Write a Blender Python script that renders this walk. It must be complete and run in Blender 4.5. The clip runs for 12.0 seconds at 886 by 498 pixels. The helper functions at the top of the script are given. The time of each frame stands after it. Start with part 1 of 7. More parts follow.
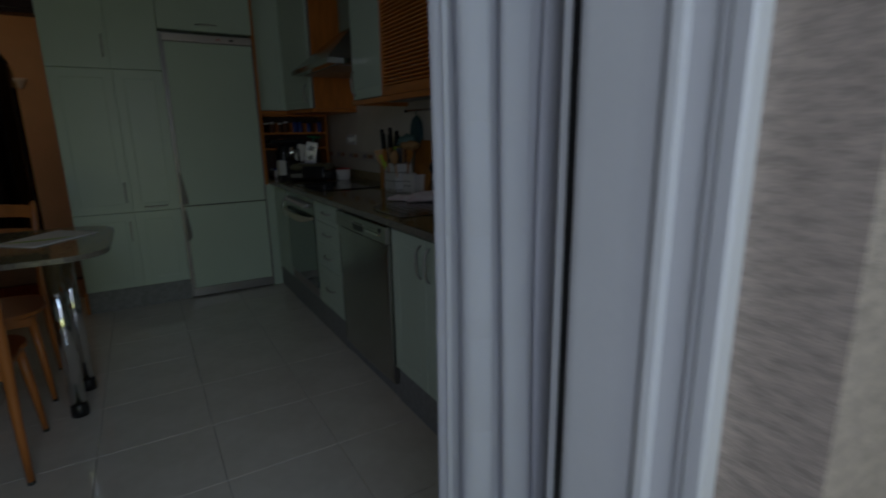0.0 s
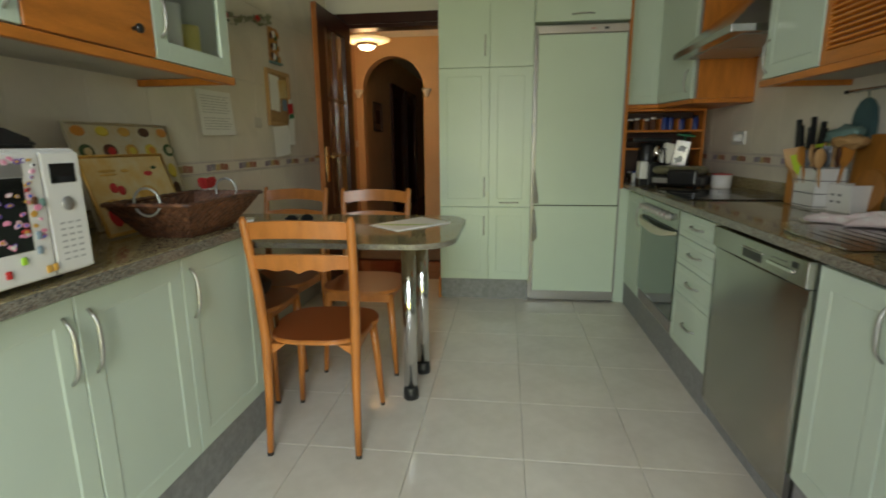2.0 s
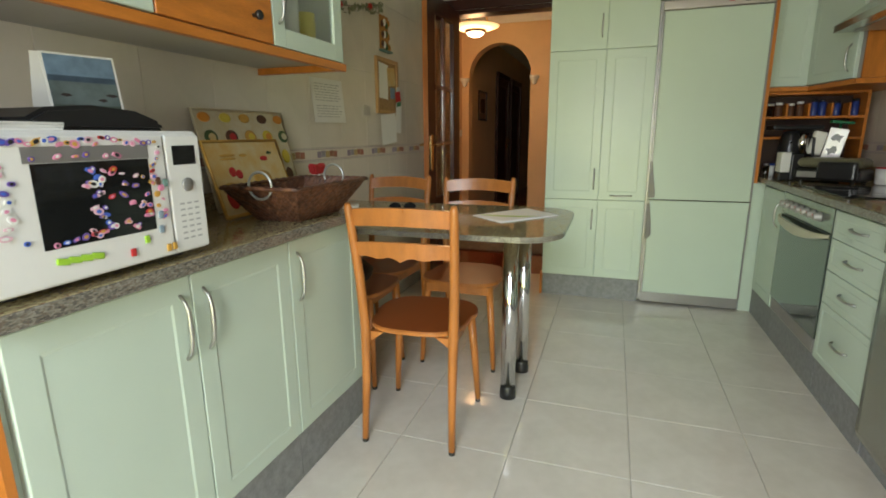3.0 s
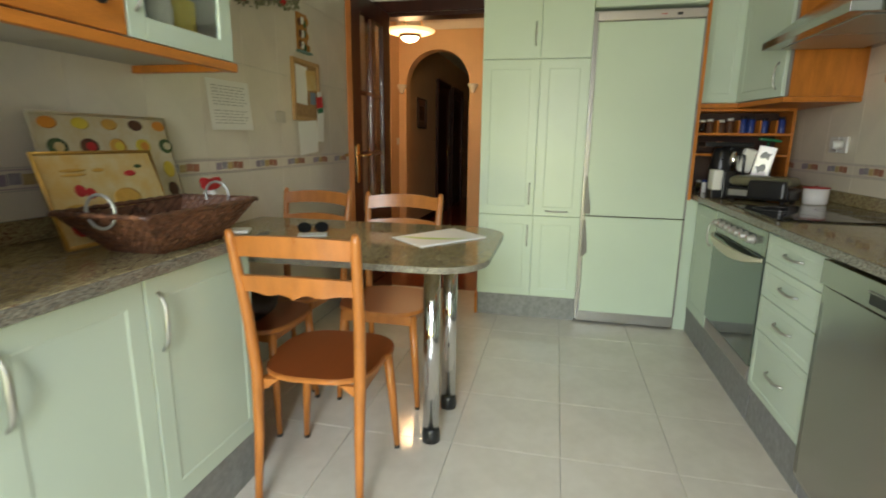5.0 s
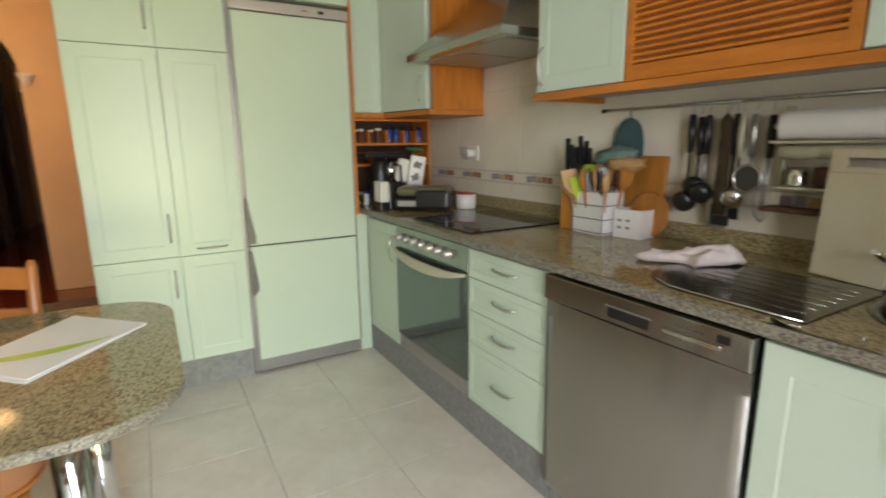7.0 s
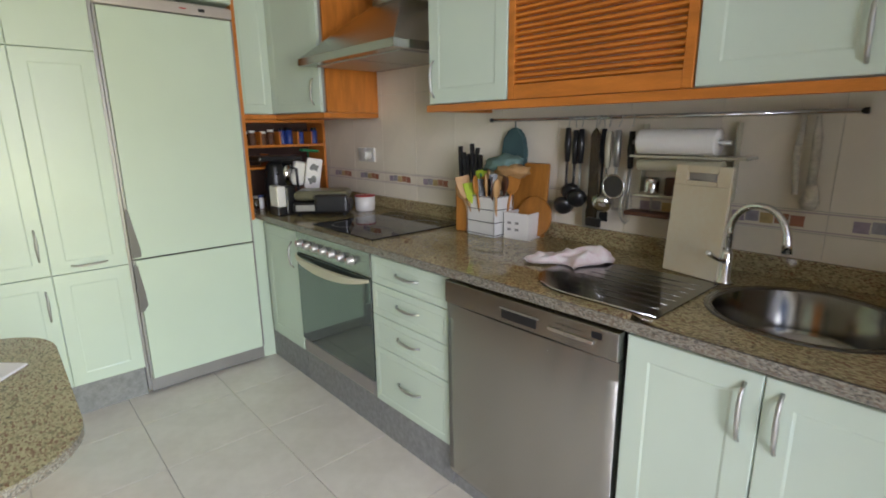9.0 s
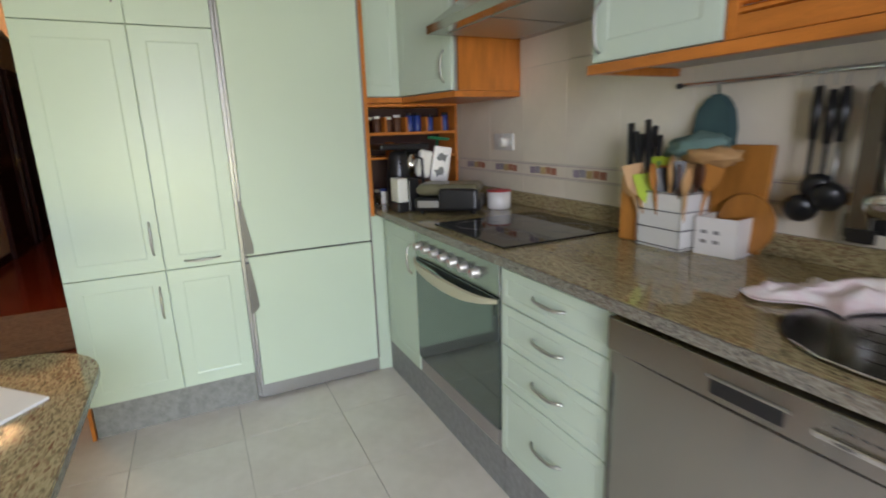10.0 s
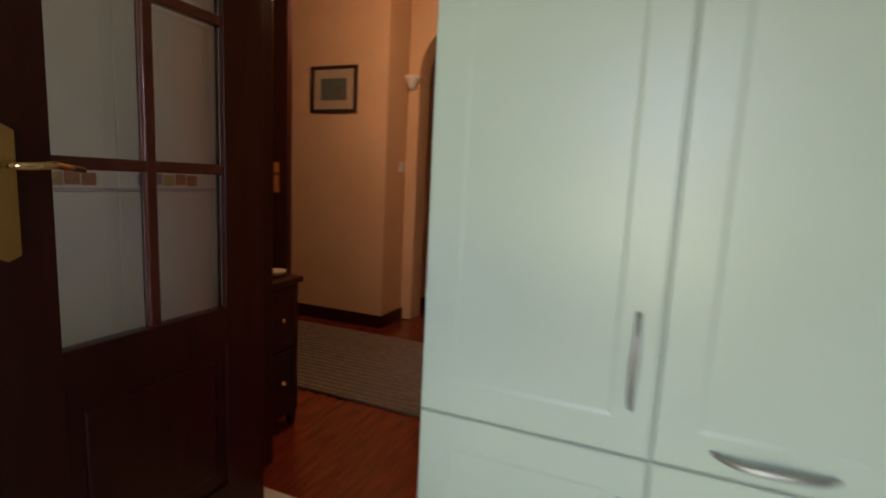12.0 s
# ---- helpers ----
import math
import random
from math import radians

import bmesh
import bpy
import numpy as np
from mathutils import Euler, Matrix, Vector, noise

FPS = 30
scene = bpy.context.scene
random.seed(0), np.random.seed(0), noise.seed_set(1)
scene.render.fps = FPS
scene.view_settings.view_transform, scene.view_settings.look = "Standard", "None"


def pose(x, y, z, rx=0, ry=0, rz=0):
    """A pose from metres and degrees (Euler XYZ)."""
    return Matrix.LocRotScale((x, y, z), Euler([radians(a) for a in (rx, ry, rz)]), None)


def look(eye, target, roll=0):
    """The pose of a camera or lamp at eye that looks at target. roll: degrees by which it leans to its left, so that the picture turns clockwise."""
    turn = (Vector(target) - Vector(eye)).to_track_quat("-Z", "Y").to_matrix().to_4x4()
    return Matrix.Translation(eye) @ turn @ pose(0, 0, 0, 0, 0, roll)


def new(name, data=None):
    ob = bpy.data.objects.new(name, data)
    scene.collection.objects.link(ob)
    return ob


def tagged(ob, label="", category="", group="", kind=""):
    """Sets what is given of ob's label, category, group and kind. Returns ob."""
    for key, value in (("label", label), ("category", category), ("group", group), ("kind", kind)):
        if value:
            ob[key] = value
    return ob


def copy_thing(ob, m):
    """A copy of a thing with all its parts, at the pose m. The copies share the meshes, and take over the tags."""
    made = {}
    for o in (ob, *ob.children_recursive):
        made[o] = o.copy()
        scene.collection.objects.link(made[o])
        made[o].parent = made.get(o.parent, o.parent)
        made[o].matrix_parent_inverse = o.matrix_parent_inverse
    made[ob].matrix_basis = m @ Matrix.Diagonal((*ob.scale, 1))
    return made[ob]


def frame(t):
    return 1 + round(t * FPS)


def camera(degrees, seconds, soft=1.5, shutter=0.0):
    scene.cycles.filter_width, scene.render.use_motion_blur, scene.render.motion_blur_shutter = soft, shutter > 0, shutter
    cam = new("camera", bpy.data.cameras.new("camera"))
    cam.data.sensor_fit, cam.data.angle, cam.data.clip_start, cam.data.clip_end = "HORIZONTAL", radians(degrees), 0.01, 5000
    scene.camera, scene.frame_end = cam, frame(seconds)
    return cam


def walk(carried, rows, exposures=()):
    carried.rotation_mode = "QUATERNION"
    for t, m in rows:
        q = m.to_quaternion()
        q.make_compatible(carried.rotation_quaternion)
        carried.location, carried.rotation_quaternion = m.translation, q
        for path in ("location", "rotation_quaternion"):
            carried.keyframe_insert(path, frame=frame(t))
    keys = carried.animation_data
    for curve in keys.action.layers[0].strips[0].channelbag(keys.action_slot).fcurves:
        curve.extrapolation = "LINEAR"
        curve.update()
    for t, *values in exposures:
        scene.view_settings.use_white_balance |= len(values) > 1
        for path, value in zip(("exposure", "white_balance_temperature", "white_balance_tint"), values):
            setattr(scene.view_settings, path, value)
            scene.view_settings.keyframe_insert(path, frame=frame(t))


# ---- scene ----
cam = camera(83.2, 12.0, soft=1.8, shutter=0.4)
PATH = [
    (0, (0.152, 1.978, 1.238), (1.149, 3.651, 0.781), -0.9),
    (0.5, (0.198, 2.178, 1.235), (0.88, 3.993, 0.747), -1.0),
    (1, (0.195, 2.319, 1.201), (0.612, 4.23, 0.784), -1.0),
    (1.5, (0.177, 2.429, 1.188), (0.279, 4.383, 0.773), -1.0),
    (2, (0.195, 2.489, 1.163), (-0.051, 4.431, 0.753), -0.5),
    (2.5, (0.164, 2.521, 1.153), (-0.353, 4.403, 0.714), -0.1),
    (2.7, (0.151, 2.545, 1.15), (-0.476, 4.392, 0.708), -0.3),
    (4.3, (0.183, 2.719, 1.145), (-0.37, 4.588, 0.695), -0.5),
    (4.5, (0.187, 2.754, 1.162), (-0.337, 4.633, 0.72), 0.4),
    (5, (0.201, 2.851, 1.176), (-0.223, 4.761, 0.757), 0.7),
    (5.5, (0.181, 3.114, 1.173), (0.023, 5.08, 0.843), 0.9),
    (6, (0.144, 3.315, 1.185), (0.281, 5.283, 0.854), -0.5),
    (6.5, (0.07, 3.406, 1.221), (0.603, 5.295, 0.836), 0.5),
    (7, (-0.024, 3.424, 1.243), (0.963, 5.114, 0.831), -0.6),
    (7.5, (-0.074, 3.371, 1.26), (1.232, 4.828, 0.846), -0.1),
    (7.7, (-0.143, 3.332, 1.279), (1.262, 4.694, 0.863), -0.4),
    (9.3, (0.004, 3.419, 1.336), (1.242, 4.914, 0.857), -0.5),
    (9.5, (0.071, 3.479, 1.266), (1.209, 5.065, 0.831), 0.5),
    (10, (0.229, 3.794, 1.258), (1.085, 5.541, 0.793), -1.8),
    (10.5, (0.364, 4.157, 1.158), (0.857, 6.061, 0.794), 1.4),
    (11, (0.375, 4.603, 1.116), (0.376, 6.571, 0.757), 2.1),
    (11.5, (0.235, 5.013, 1.106), (-0.119, 6.955, 0.785), 3.7),
    (12, (0.036, 5.419, 1.095), (-0.71, 7.255, 0.823), 2.7),
]
EXPOSURES = [(0, -3.8, 5750, 12), (0.5, -3.2, 5900, 12), (1.0, -2.35, 6400, 6), (1.5, -1.15, 7000, 4), (2.0, -0.9, 7000, 6), (2.5, -0.5, 6900, 8), (4.5, -0.3, 6800, 9),
             (5.5, -0.08, 7100, 7), (6.5, 0.05, 7100, 12), (7.5, 0.12, 6600, 17), (9.5, 0.08, 6300, 20), (10.5, -0.07, 6200, 20), (11.0, -0.28, 6200, 20), (12.0, -0.45, 6100, 24)]
walk(cam, [(t, look(eye, target, roll)) for t, eye, target, roll in PATH], EXPOSURES)

# ---- world, sun, large lights ----
world = bpy.data.worlds.new("world")
scene.world = world
world.use_nodes = True
wn = world.node_tree.nodes
sky = wn.new("ShaderNodeTexSky")
sky.sky_type, sky.sun_disc, sky.sun_elevation, sky.sun_rotation = "NISHITA", False, radians(48), radians(120)
wn["Background"].inputs["Strength"].default_value = 0.15
world.node_tree.links.new(sky.outputs["Color"], wn["Background"].inputs["Color"])
sun = new("sun", bpy.data.lights.new("sun", "SUN"))
sun.data.energy, sun.data.angle, sun.data.color = 3.5, radians(0.5), (1.0, 0.95, 0.87)
sun.matrix_world = look((-6, 3.5, 7.5), (0, 0, 0))


def area(name, eye, target, sx, sy, watts, color):
    ob = new(name, bpy.data.lights.new(name, "AREA"))
    ob.data.shape, ob.data.size, ob.data.size_y, ob.data.energy, ob.data.color = "RECTANGLE", sx, sy, watts, color
    ob.matrix_world = look(eye, target)
    return ob


def point(name, at, watts, color, size=0.05):
    ob = new(name, bpy.data.lights.new(name, "POINT"))
    ob.data.energy, ob.data.color, ob.data.shadow_soft_size = watts, color, size
    ob.location = at
    return ob


area("window_light", (1.3, -2.4, 2.4), (-0.9, 5.6, 1.2), 2.6, 2.2, 165, (0.90, 0.96, 1.0))
area("high_sky_light", (0.2, -1.6, 3.5), (0.0, 5.0, 0.0), 2.4, 1.4, 250, (0.62, 0.83, 1.0))
# added yellow-green fill standing in for sunlight bounced up off the lawn
area("garden_light", (0.1, -1.4, 0.35), (0.0, 6.0, 2.6), 3.2, 1.0, 165, (0.97, 1.0, 0.34))
area("side_sky_light", (-2.3, -0.9, 1.75), (1.5, 4.6, 1.15), 1.5, 1.9, 180, (0.86, 0.93, 1.0))
# added unseen fill that brightens the door jamb and curtain; no lamp hangs there
area("terrace_light", (0.05, 1.35, 1.35), (0.78, 2.55, 1.35), 0.5, 1.9, 58, (0.84, 0.88, 1.0))
point("hall_bulb", (-1.22, 7.7, 2.05), 29, (1.0, 0.60, 0.30), 0.10)

# ---- materials ----
MATS = {}


def mat(name, color, rough=0.5, metal=0.0, vary=0.12, scale=6.0, bump=0.0, bscale=60.0, stretch=(1, 1, 1), coat=0.0, color2=None, detail=6.0, spec=0.5):
    if name in MATS:
        return MATS[name]
    m = bpy.data.materials.new(name)
    MATS[name] = m
    m.use_nodes = True
    nt = m.node_tree
    n, l = nt.nodes, nt.links
    b = n["Principled BSDF"]
    b.inputs["Roughness"].default_value, b.inputs["Metallic"].default_value = rough, metal
    b.inputs["Coat Weight"].default_value = coat
    b.inputs["Specular IOR Level"].default_value = spec
    tc = n.new("ShaderNodeTexCoord")
    mp = n.new("ShaderNodeMapping")
    mp.inputs["Scale"].default_value = stretch
    l.new(tc.outputs["Object"], mp.inputs["Vector"])
    nz = n.new("ShaderNodeTexNoise")
    nz.inputs["Scale"].default_value, nz.inputs["Detail"].default_value = scale, detail
    l.new(mp.outputs["Vector"], nz.inputs["Vector"])
    nf = n.new("ShaderNodeTexNoise")
    nf.inputs["Scale"].default_value, nf.inputs["Detail"].default_value = bscale, 4
    l.new(mp.outputs["Vector"], nf.inputs["Vector"])
    ramp = n.new("ShaderNodeValToRGB")
    c2 = color2 or tuple(c * (1 - vary) for c in color)
    ramp.color_ramp.elements[0].position, ramp.color_ramp.elements[1].position = 0.32, 0.68
    ramp.color_ramp.elements[0].color, ramp.color_ramp.elements[1].color = (*c2, 1), (*color, 1)
    mx = n.new("ShaderNodeMath")
    mx.operation = "MULTIPLY_ADD"
    mx.inputs[1].default_value, mx.inputs[2].default_value = 0.35, -0.175
    l.new(nf.outputs["Fac"], mx.inputs[0])
    ad = n.new("ShaderNodeMath")
    l.new(nz.outputs["Fac"], ad.inputs[0])
    l.new(mx.outputs[0], ad.inputs[1])
    l.new(ad.outputs[0], ramp.inputs["Fac"])
    l.new(ramp.outputs["Color"], b.inputs["Base Color"])
    rr = n.new("ShaderNodeMapRange")
    rr.inputs["To Min"].default_value, rr.inputs["To Max"].default_value = rough * 0.8, min(1, rough * 1.2)
    l.new(nz.outputs["Fac"], rr.inputs["Value"])
    l.new(rr.outputs["Result"], b.inputs["Roughness"])
    if bump:
        bp = n.new("ShaderNodeBump")
        bp.inputs["Strength"].default_value, bp.inputs["Distance"].default_value = bump, 0.002
        l.new(nf.outputs["Fac"], bp.inputs["Height"])
        l.new(bp.outputs["Normal"], b.inputs["Normal"])
    return m


def granite(name, stops, scale, rough):
    """Speckled stone of several grains."""
    m = bpy.data.materials.new(name)
    MATS[name] = m
    m.use_nodes = True
    n, l = m.node_tree.nodes, m.node_tree.links
    b = n["Principled BSDF"]
    tc = n.new("ShaderNodeTexCoord")
    mp = n.new("ShaderNodeMapping")
    mp.inputs["Scale"].default_value = (1.25, 0.6, 1.25)
    l.new(tc.outputs["Object"], mp.inputs["Vector"])
    v = n.new("ShaderNodeTexVoronoi")
    v.inputs["Scale"].default_value = scale
    nz = n.new("ShaderNodeTexNoise")
    nz.inputs["Scale"].default_value, nz.inputs["Detail"].default_value = scale * 0.45, 8
    big = n.new("ShaderNodeTexNoise")
    big.inputs["Scale"].default_value, big.inputs["Distortion"].default_value = 5.0, 1.5
    for k in (v, nz, big):
        l.new(mp.outputs["Vector"], k.inputs["Vector"])
    sep = n.new("ShaderNodeSeparateColor")
    l.new(v.outputs["Color"], sep.inputs["Color"])
    a = n.new("ShaderNodeMath")
    a.operation = "MULTIPLY_ADD"
    a.inputs[1].default_value = 0.6
    l.new(sep.outputs["Red"], a.inputs[0])
    s2 = n.new("ShaderNodeMath")
    s2.operation = "MULTIPLY_ADD"
    s2.inputs[1].default_value, s2.inputs[2].default_value = 0.5, -0.1
    l.new(big.outputs["Fac"], s2.inputs[0])
    s3 = n.new("ShaderNodeMath")
    s3.operation = "MULTIPLY_ADD"
    s3.inputs[1].default_value = 0.5
    l.new(nz.outputs["Fac"], s3.inputs[0])
    l.new(s2.outputs[0], s3.inputs[2])
    l.new(s3.outputs[0], a.inputs[2])
    r = n.new("ShaderNodeValToRGB")
    els = r.color_ramp.elements
    while len(els) < len(stops):
        els.new(0.5)
    for e, (p, c) in zip(els, stops):
        e.position, e.color = p, (*c, 1)
    l.new(a.outputs[0], r.inputs["Fac"])
    l.new(r.outputs["Color"], b.inputs["Base Color"])
    b.inputs["Roughness"].default_value = rough
    return m


MINT = mat("mint_lacquer", (0.55, 0.645, 0.54), 0.32, vary=0.05, scale=3, bump=0.04, bscale=400, spec=0.4)
FRIDGE = mat("mint_fridge_panel", (0.55, 0.645, 0.53), 0.38, vary=0.04, scale=3, bump=0.1, bscale=500, spec=0.35)
BEECH = mat("orange_beech", (0.60, 0.20, 0.032), 0.35, vary=0.3, scale=5, bump=0.08, bscale=60, stretch=(6, 1, 6), spec=0.4)
BEECHV = mat("orange_beech_upright", (0.60, 0.20, 0.032), 0.35, vary=0.3, scale=5, bump=0.08, bscale=60, stretch=(6, 6, 1), spec=0.4)
CHAIRW = mat("honey_beech", (0.47, 0.165, 0.038), 0.3, vary=0.25, scale=6, bump=0.05, bscale=80, stretch=(5, 5, 1))
SEATW = mat("red_beech_seat", (0.30, 0.070, 0.017), 0.32, vary=0.15, scale=5, bump=0.05, bscale=80, stretch=(5, 1, 5))
MAHOG = mat("dark_mahogany", (0.042, 0.007, 0.0045), 0.35, vary=0.35, scale=5, bump=0.03, bscale=60, stretch=(6, 6, 1), spec=0.35)
DOOREDGE = mat("door_edge_wood", (0.42, 0.14, 0.035), 0.35, vary=0.3, scale=5, stretch=(6, 6, 1))
STEEL = mat("brushed_steel", (0.42, 0.41, 0.39), 0.2, metal=1.0, vary=0.03, scale=1.0)
STEEL.node_tree.nodes["Principled BSDF"].inputs["Anisotropic"].default_value = 0.8
STEEL.node_tree.nodes["Principled BSDF"].inputs["Anisotropic Rotation"].default_value = 0.25
CHROME = mat("chrome", (0.8, 0.8, 0.8), 0.08, metal=1.0, vary=0.03)
GRIPGREY = mat("grey_grip_plastic", (0.13, 0.125, 0.12), 0.4, metal=0.3, vary=0.1)
NICKEL = mat("satin_nickel", (0.47, 0.47, 0.44), 0.42, metal=0.9, vary=0.06)
SILVER = mat("silver_plastic", (0.30, 0.29, 0.28), 0.35, metal=0.5, vary=0.05)
BRASS = mat("polished_brass", (0.75, 0.5, 0.22), 0.2, metal=1.0, vary=0.1)
BLACK = mat("black_plastic", (0.015, 0.015, 0.016), 0.3, vary=0.2)
BLACKGLASS = mat("black_glass", (0.01, 0.011, 0.011), 0.05, vary=0.1)
WHITEP = mat("white_plastic", (0.72, 0.71, 0.67), 0.35, vary=0.05)
WHITEC = mat("white_glazed_ceramic", (0.78, 0.76, 0.72), 0.15, vary=0.04)
PVC = mat("white_frame_plastic", (0.84, 0.85, 0.87), 0.3, vary=0.04, scale=4)
TILEW = mat("glazed_wall_tile", (0.80, 0.73, 0.60), 0.22, vary=0.06, scale=5, bump=0.03, bscale=30)
GROUTW = mat("wall_grout", (0.56, 0.53, 0.46), 0.8, vary=0.1)
TILEF = mat("glossy_floor_tile", (0.72, 0.66, 0.57), 0.12, vary=0.10, scale=5, bump=0.03, bscale=20, color2=(0.65, 0.59, 0.50))
GROUTF = mat("floor_grout", (0.56, 0.51, 0.43), 0.85, vary=0.15)
PLASTERW = mat("white_wall_paint", (0.74, 0.71, 0.66), 0.8, vary=0.05, scale=3, bump=0.1, bscale=200)
PEACH = mat("peach_wall_paint", (0.70, 0.46, 0.26), 0.75, vary=0.08, scale=4, bump=0.15, bscale=150)
STUCCO = mat("rough_stucco", (0.59, 0.50, 0.42), 0.9, vary=0.35, scale=22, bump=1.0, bscale=90, stretch=(1, 1, 3.5))
KICK = mat("grey_marbled_plinth", (0.27, 0.27, 0.27), 0.5, vary=0.3, scale=40, bscale=120)
WOODF = mat("red_parquet", (0.24, 0.038, 0.012), 0.22, vary=0.5, scale=5, stretch=(10, 1, 1), coat=0.3)
GREYP = mat("underside_laminate", (0.52, 0.50, 0.46), 0.6, vary=0.05)
GRASS = mat("lawn_green", (0.07, 0.13, 0.03), 0.9, vary=0.4, scale=2)
TERR = mat("terrace_tile", (0.40, 0.28, 0.2), 0.7, vary=0.2)
PAPER = mat("white_paper", (0.85, 0.83, 0.76), 0.5, vary=0.03)
GRAN = granite("brown_green_granite", [(0.25, (0.065, 0.055, 0.035)), (0.43, (0.20, 0.162, 0.085)), (0.60, (0.35, 0.29, 0.15)), (0.80, (0.46, 0.39, 0.215)), (0.97, (0.20, 0.11, 0.06))], 215, 0.05)
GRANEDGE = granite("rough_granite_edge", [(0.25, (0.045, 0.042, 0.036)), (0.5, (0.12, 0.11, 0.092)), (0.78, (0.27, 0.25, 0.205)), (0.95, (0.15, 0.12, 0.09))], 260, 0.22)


def glass(name, tint=(0.95, 0.98, 0.96), rough=0.02):
    m = bpy.data.materials.new(name)
    m.use_nodes = True
    b = m.node_tree.nodes["Principled BSDF"]
    b.inputs["Base Color"].default_value = (*tint, 1)
    b.inputs["Roughness"].default_value, b.inputs["Transmission Weight"].default_value, b.inputs["IOR"].default_value = rough, 1.0, 1.45
    return m


GLASS = glass("clear_glass")


def glow(name, color, strength):
    m = bpy.data.materials.new(name)
    m.use_nodes = True
    b = m.node_tree.nodes["Principled BSDF"]
    b.inputs["Base Color"].default_value = (0.8, 0.75, 0.6, 1)
    b.inputs["Emission Color"].default_value, b.inputs["Emission Strength"].default_value = (*color, 1), strength
    return m


# ---- building helpers ----
ORIGIN = {}


def thing(name, at, label, category, group=""):
    ob = new(name)
    ob.location = at
    ob.empty_display_size = 0.05
    ORIGIN[ob] = Vector(at)
    return tagged(ob, label, category, group)


def part(name, bm, material, parent=None, label="", kind=""):
    """Links bm, drawn in world coordinates, as one mesh under parent."""
    org = ORIGIN.get(parent, Vector((0, 0, 0)))
    if org.length:
        bmesh.ops.translate(bm, verts=bm.verts, vec=-org)
    me = bpy.data.meshes.new(name)
    bm.to_mesh(me)
    bm.free()
    for mt in (material if isinstance(material, (list, tuple)) else (material,)):
        me.materials.append(mt)
    ob = new(name, me)
    if parent:
        ob.parent = parent
    ORIGIN[ob] = org
    return tagged(ob, label, kind=kind)


def solid(name, bm, material, label="", category="", kind="", at=None, group=""):
    """A one-mesh thing, with its origin at at."""
    org = Vector(at) if at else Vector((0, 0, 0))
    bmesh.ops.translate(bm, verts=bm.verts, vec=-org)
    me = bpy.data.meshes.new(name)
    bm.to_mesh(me)
    bm.free()
    me.materials.append(material)
    ob = new(name, me)
    ob.location = org
    ORIGIN[ob] = org
    return tagged(ob, label, category, group, kind)


def box(x0, x1, y0, y1, z0, z1, bevel=0.0, bm=None, seg=2):
    b = bmesh.new()
    bmesh.ops.create_cube(b, size=1)
    for v in b.verts:
        v.co = Vector(((x0 + x1) / 2 + v.co.x * (x1 - x0), (y0 + y1) / 2 + v.co.y * (y1 - y0), (z0 + z1) / 2 + v.co.z * (z1 - z0)))
    if bevel:
        bmesh.ops.bevel(b, geom=list(b.edges), offset=bevel, segments=seg, affect="EDGES", profile=0.5)
        for f in b.faces:
            f.smooth = False
    return join(bm, b)


def join(bm, b):
    if bm is None:
        return b
    me = bpy.data.meshes.new("tmp")
    b.to_mesh(me)
    b.free()
    bm.from_mesh(me)
    bpy.data.meshes.remove(me)
    return bm


def shell(b, t):
    """Gives an open sheet the thickness t behind its faces."""
    b.normal_update()
    rim = [e for e in b.edges if len(e.link_faces) == 1]
    faces = list(b.faces)
    back = {v: b.verts.new(v.co - v.normal * t) for v in list(b.verts)}
    for f in faces:
        g = b.faces.new([back[v] for v in reversed(f.verts)])
        g.smooth = f.smooth
    for e in rim:
        p, q = e.verts
        b.faces.new((p, q, back[q], back[p]))
    return b


def prism(pts, z0, z1, bm=None, bevel=0.0, axis="z"):
    """An outline drawn out along an axis."""
    def place(a, b, c):
        return {"z": (a, b, c), "x": (c, a, b), "y": (a, c, b)}[axis]
    b = bmesh.new()
    lo = [b.verts.new(place(p[0], p[1], z0)) for p in pts]
    hi = [b.verts.new(place(p[0], p[1], z1)) for p in pts]
    b.faces.new(lo[::-1])
    b.faces.new(hi)
    for i in range(len(pts)):
        j = (i + 1) % len(pts)
        b.faces.new((lo[i], lo[j], hi[j], hi[i]))
    bmesh.ops.recalc_face_normals(b, faces=b.faces)
    if bevel:
        bmesh.ops.bevel(b, geom=[e for e in b.edges if abs(e.calc_face_angle(0)) > 0.5], offset=bevel, segments=2, affect="EDGES")
    return join(bm, b)


def tube(path, radius, bm=None, seg=10, cap=True):
    """A round bar along points; radius may be a list."""
    pts = [Vector(p) for p in path]
    rad = radius if isinstance(radius, (list, tuple)) else [radius] * len(pts)
    b = bmesh.new()
    rings = []
    up = None
    for i, p in enumerate(pts):
        d = (pts[min(i + 1, len(pts) - 1)] - pts[max(i - 1, 0)]).normalized()
        if up is None:
            up = Vector((0, 0, 1)) if abs(d.z) < 0.9 else Vector((1, 0, 0))
        s = d.cross(up).normalized()
        up = s.cross(d).normalized()
        rings.append([b.verts.new(p + (s * math.cos(a) + up * math.sin(a)) * rad[i]) for a in (2 * math.pi * k / seg for k in range(seg))])
    for r, q in zip(rings, rings[1:]):
        for k in range(seg):
            f = b.faces.new((r[k], r[(k + 1) % seg], q[(k + 1) % seg], q[k]))
            f.smooth = True
    if cap:
        b.faces.new(rings[0][::-1])
        b.faces.new(rings[-1])
    bmesh.ops.recalc_face_normals(b, faces=b.faces)
    return join(bm, b)


